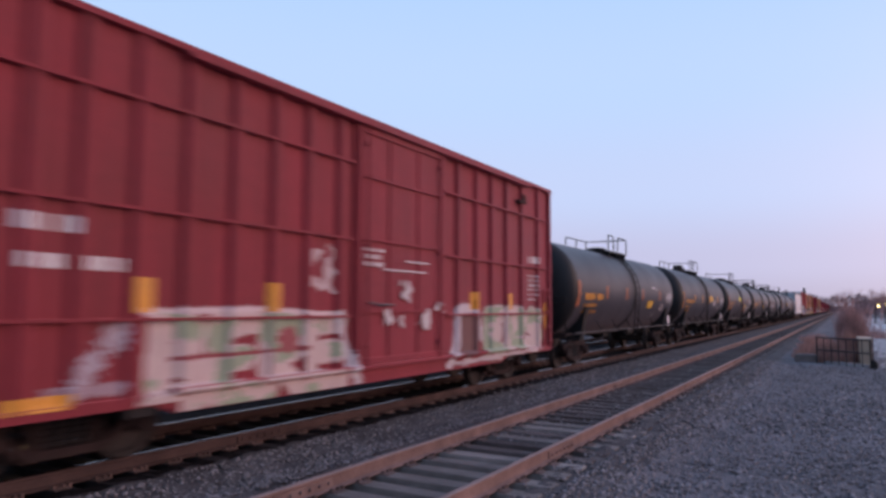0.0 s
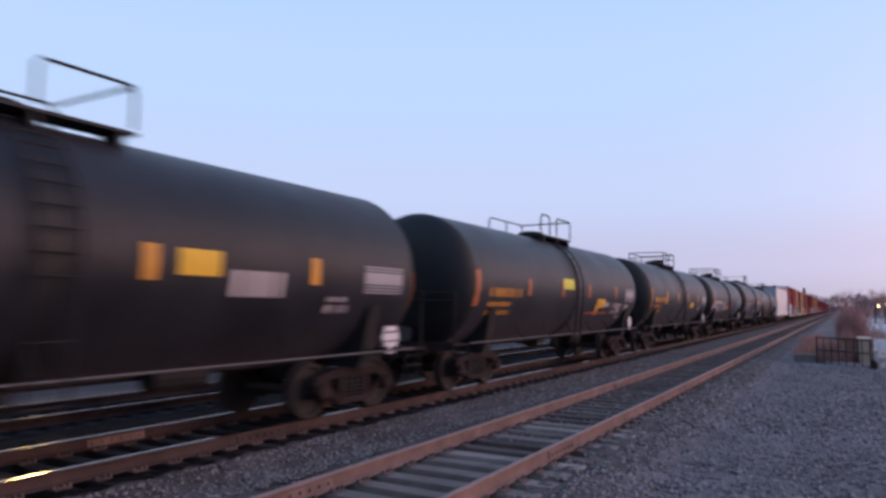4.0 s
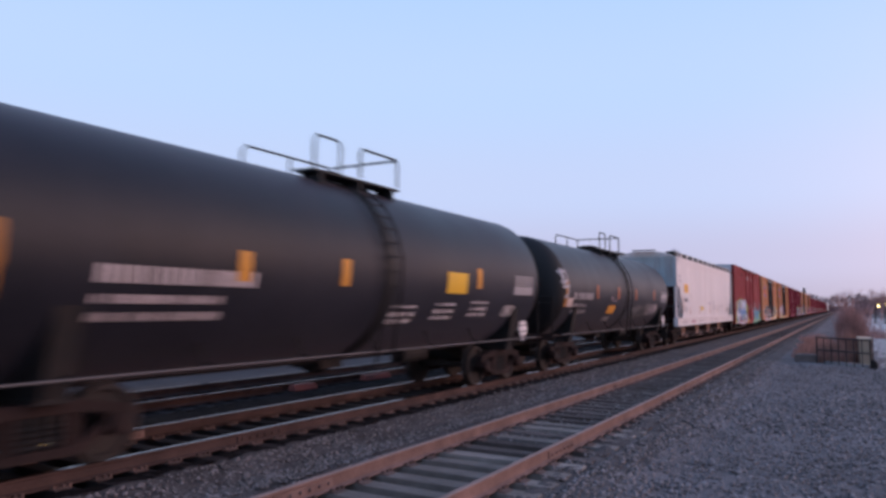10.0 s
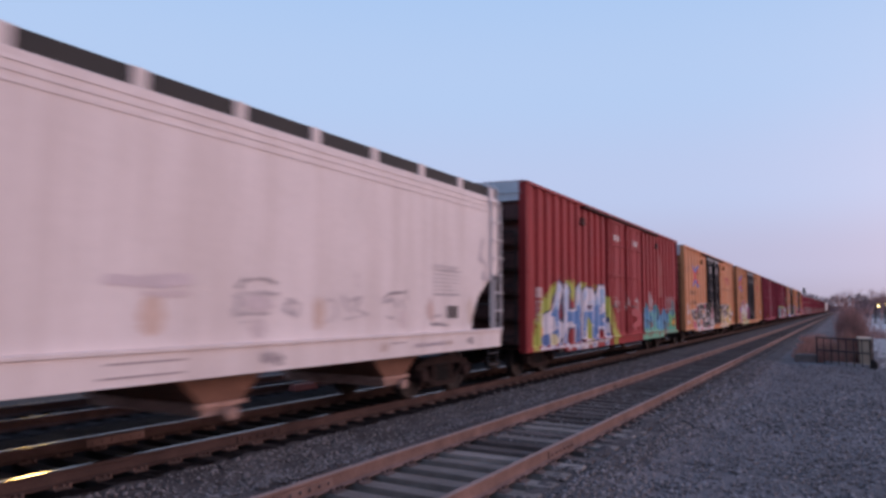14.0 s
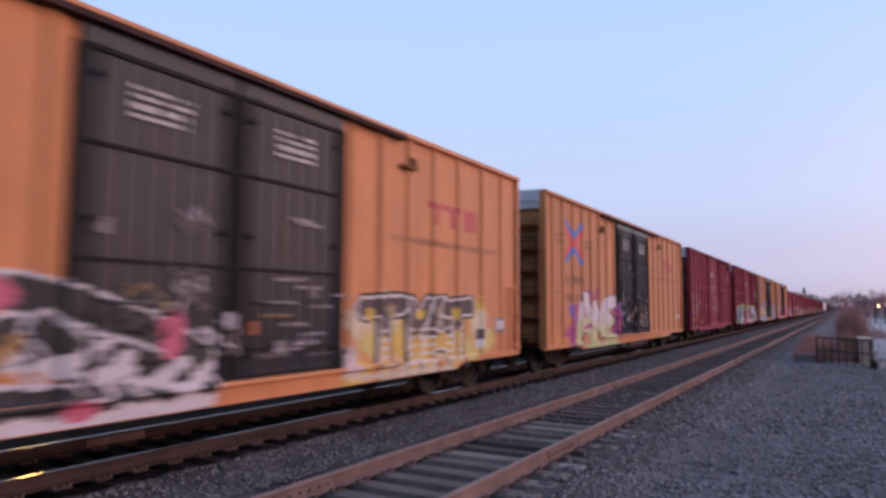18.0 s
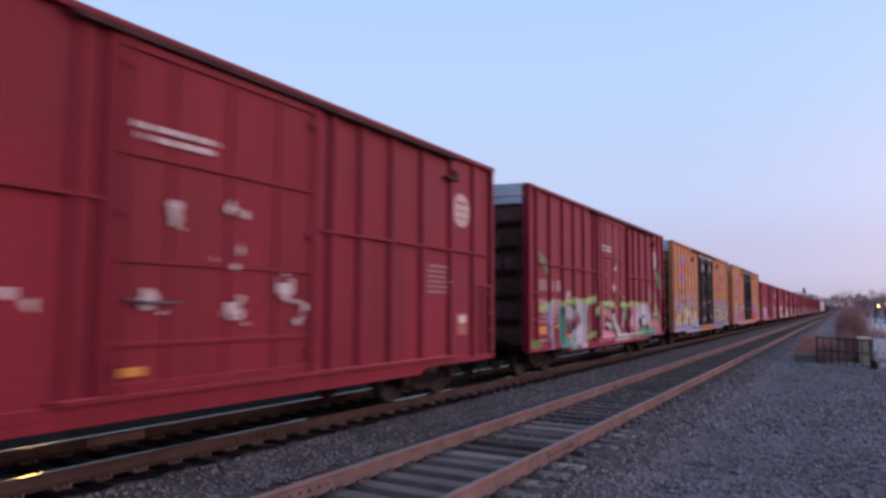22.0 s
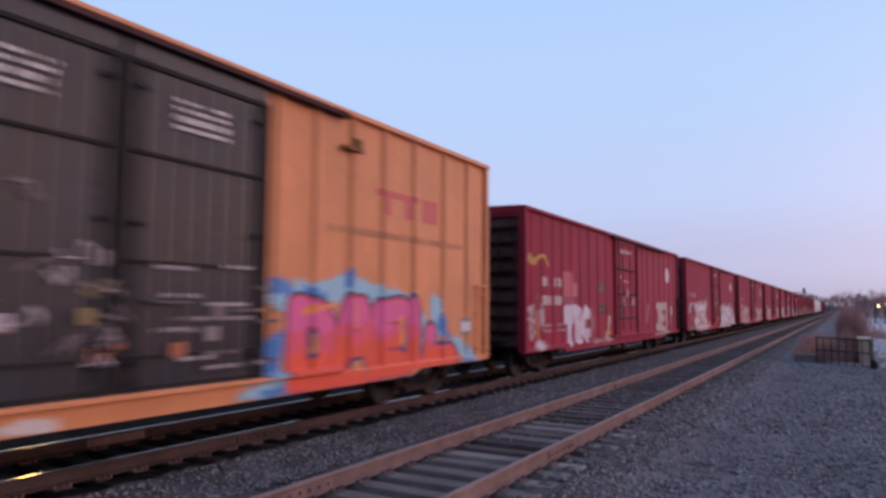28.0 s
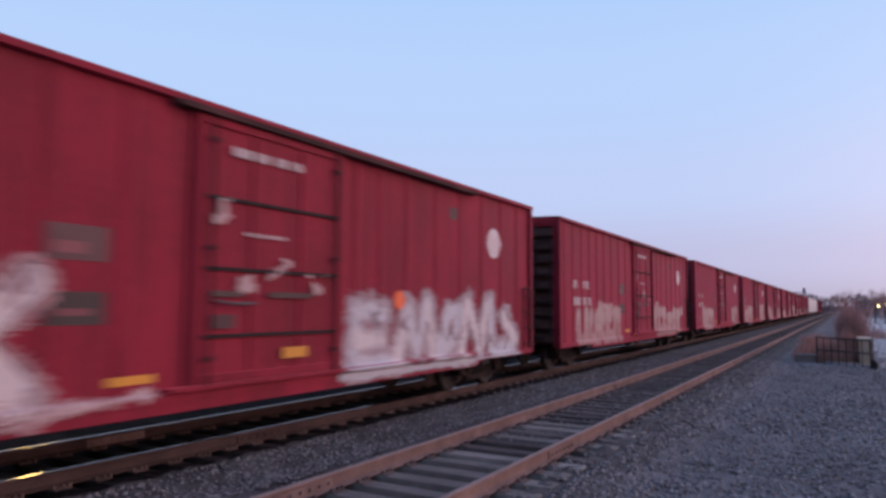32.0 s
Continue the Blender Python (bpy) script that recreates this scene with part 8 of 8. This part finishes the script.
bm = bmesh.new()
for s in (-1, 1):
    prism(bm, ((s * 0.013, -0.138), (s * 0.034, -0.150), (s * 0.030, -0.050), (s * 0.013, -0.040)), -0.46, 0.46, "y")
    for k in range(6):
        lathe(bm, ((s * 0.03, 0.02), (s * 0.06, 0.018)), "x", 6, (0, -0.38 + k * 0.152, -0.095))
JOINT = finish(bm, "joint_bar", RAIL_SIDE)
JOINT_DARK = JOINT.copy()
JOINT_DARK.materials[0] = RAIL_DARK
for tr, x, y in ((0, NEAR_C - GAUGE / 2, 5.75), (0, NEAR_C + GAUGE / 2, 9.2), (1, TRAIN_C + GAUGE / 2, 7.85), (1, TRAIN_C - GAUGE / 2, 6.55), (1, TRAIN_C + GAUGE / 2, 19.7), (0, NEAR_C - GAUGE / 2, 17.6), (2, FAR_C + GAUGE / 2, 12.0)):
    part("joint_bar", JOINT_DARK if tr and y > 7 else JOINT, RAIL_SIDE, TRACKS[tr], "rusty joint bar", (x, y, 0))

rs = random.Random(17)
tie_meshes = []
for k in range(15):
    bm = bmesh.new()
    w = rs.uniform(0.105, 0.125)
    pts = [(-1.30, -w), (-0.6, -w * rs.uniform(0.92, 1.06)), (0.4, -w), (1.30, -w * rs.uniform(0.9, 1.0)), (1.30, w), (0.5, w * rs.uniform(0.9, 1.05)), (-0.4, w), (-1.30, w * rs.uniform(0.9, 1.05))]
    prism(bm, pts, -0.36, -0.187, "z")
    for j in range(3):      # weather checks as narrow grooves between raised strips
        y = -w * 0.7 + j * w * 0.6
        block(bm, -1.25 + rs.random() * 0.2, 1.2 - rs.random() * 0.3, y, y + w * 0.42, -0.1865, -0.183)
    tie_meshes.append(finish(bm, "tie", (TIE, TIE_DARK, TIE_OLD)[k // 5]))
bm = bmesh.new()
prism(bm, ((-0.18, -0.187), (0.18, -0.187), (0.18, -0.178), (0.08, -0.1725), (-0.08, -0.1725), (-0.18, -0.178)), -0.095, 0.095, "y")
for sx in (-1, 1):
    for y in (-0.055, 0.055):
        block(bm, sx * 0.085 - 0.018, sx * 0.085 + 0.018, y - 0.016, y + 0.016, -0.185, -0.148)
    block(bm, sx * 0.078 - 0.02, sx * 0.078 + 0.02, 0.115, 0.15, -0.235, -0.150)
PLATE_ME = finish(bm, "tie_plate", PLATE)
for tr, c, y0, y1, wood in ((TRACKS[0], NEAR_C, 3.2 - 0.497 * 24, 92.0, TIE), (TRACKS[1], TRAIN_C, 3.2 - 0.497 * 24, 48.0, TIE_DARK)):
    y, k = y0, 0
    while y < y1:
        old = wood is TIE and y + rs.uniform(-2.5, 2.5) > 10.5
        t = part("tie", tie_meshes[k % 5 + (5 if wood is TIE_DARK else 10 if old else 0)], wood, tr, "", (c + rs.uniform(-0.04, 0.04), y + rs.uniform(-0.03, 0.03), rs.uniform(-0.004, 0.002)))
        t.rotation_euler = (0, 0, rs.uniform(-0.015, 0.015))
        if y < 30:
            for s in (-1, 1):
                part("tie_plate", PLATE_ME, PLATE, tr, "", (c + s * GAUGE / 2, t.location.y, 0))
        y += 0.497
        k += 1
    stone_ties("far_ties", c, y, 420, tr, TIE_OLD if wood is TIE else wood)
stone_ties("far_ties", FAR_C, -4, 420, TRACKS[2], TIE_DARK)


def stones():
    """Loose crushed stone on the bed where the camera stands nearest."""
    r = np.random.RandomState(21)
    pts = []
    for x0, x1, y0, y1, dens in ((-7.1, 1.6, 3.5, 9, 150), (-7.1, 1.6, 3.5, 13, 190), (-7.2, 2.0, 13, 20, 130), (-7.2, 2.4, 20, 30, 55), (-7.2, 1.6, -4, 3.5, 60)):
        n = int((x1 - x0) * (y1 - y0) * dens)
        pts.append(np.stack([r.uniform(x0, x1, n), r.uniform(y0, y1, n)], 1))
    p = np.concatenate(pts)
    keep = np.ones(len(p), bool)
    for c in (NEAR_C, TRAIN_C, FAR_C):
        d = np.abs(p[:, 0] - c)
        ph = (p[:, 1] - 3.2 + 0.25) % 0.497 - 0.25
        keep &= ~((d < 1.36) & (np.abs(ph) < 0.13)) & ~(np.abs(d - GAUGE / 2) < 0.09) & ~((d < 1.28) & (p[:, 0] * 37.7 % 1 < 0.5))
    keep &= (p[:, 0] > -p[:, 1] * 1.95) | (p[:, 1] < 3.5)
    p = p[keep]
    n = len(p)
    size = r.uniform(0.016, 0.036, n) * (1 + 0.25 * (p[:, 1] > 13)) * np.where(p[:, 0] < -5.4, 0.8, 1.0)
    z = bed_height(p[:, 0], p[:, 1]) + size * 0.35
    base = np.array([(1, 0, 0), (0, 1, 0), (-1, 0, 0), (0, -1, 0), (0, 0, 0.75), (0, 0, -0.75)], float)
    f = np.array([(0, 1, 4), (1, 2, 4), (2, 3, 4), (3, 0, 4), (1, 0, 5), (2, 1, 5), (3, 2, 5), (0, 3, 5)])
    a = r.uniform(0, math.tau, n)
    ca, sa = np.cos(a), np.sin(a)
    v = base[None] * (size[:, None, None] * r.uniform(0.7, 1.25, (n, 6, 1))) + r.uniform(-0.25, 0.25, (n, 6, 3)) * size[:, None, None]
    x, y = v[:, :, 0] * ca[:, None] - v[:, :, 1] * sa[:, None], v[:, :, 0] * sa[:, None] + v[:, :, 1] * ca[:, None]
    v = np.stack([x + p[:, 0:1], y + p[:, 1:2], v[:, :, 2] + z[:, None]], 2)
    yard = p[:, 0] + r.uniform(-0.5, 0.5, n) > -2.4
    for name, pick, material, label in (("ballast_stones", ~yard, STONE, "loose dark crushed stones over the track bed"),
                                        ("gravel_stones", yard, YARD_STONE, "loose pale grey stones beside the tracks")):
        m = int(pick.sum())
        faces = (np.arange(m)[:, None, None] * 6 + f[None]).reshape(-1, 3)
        tagged(new(name, mesh_from(name, v[pick].reshape(-1, 3), faces, material)), label, "gravel", kind="stuff")


stones()


def motions():
    """The train runs at an even speed; its wheels turn with it."""
    step = 2 / FPS
    spin = [(k * step, k * step * SPEED / WHEEL_R) for k in range(481)]
    for car, y in TRAIN:
        walk(car, [(t, pose(TRAIN_C, y - SPEED * t, 0)) for t in (0.0, 8.0, 16.0, 24.0, 32.0)])
        if y - SPEED * 32 > 75:
            continue
        for ob in car.children_recursive:
            if ob.name.startswith("wheelset"):
                x, yy, z = ob.location
                walk(ob, [(t, Matrix.Translation((x, yy, z)) @ Matrix.Rotation(a, 4, "X")) for t, a in spin])


motions()
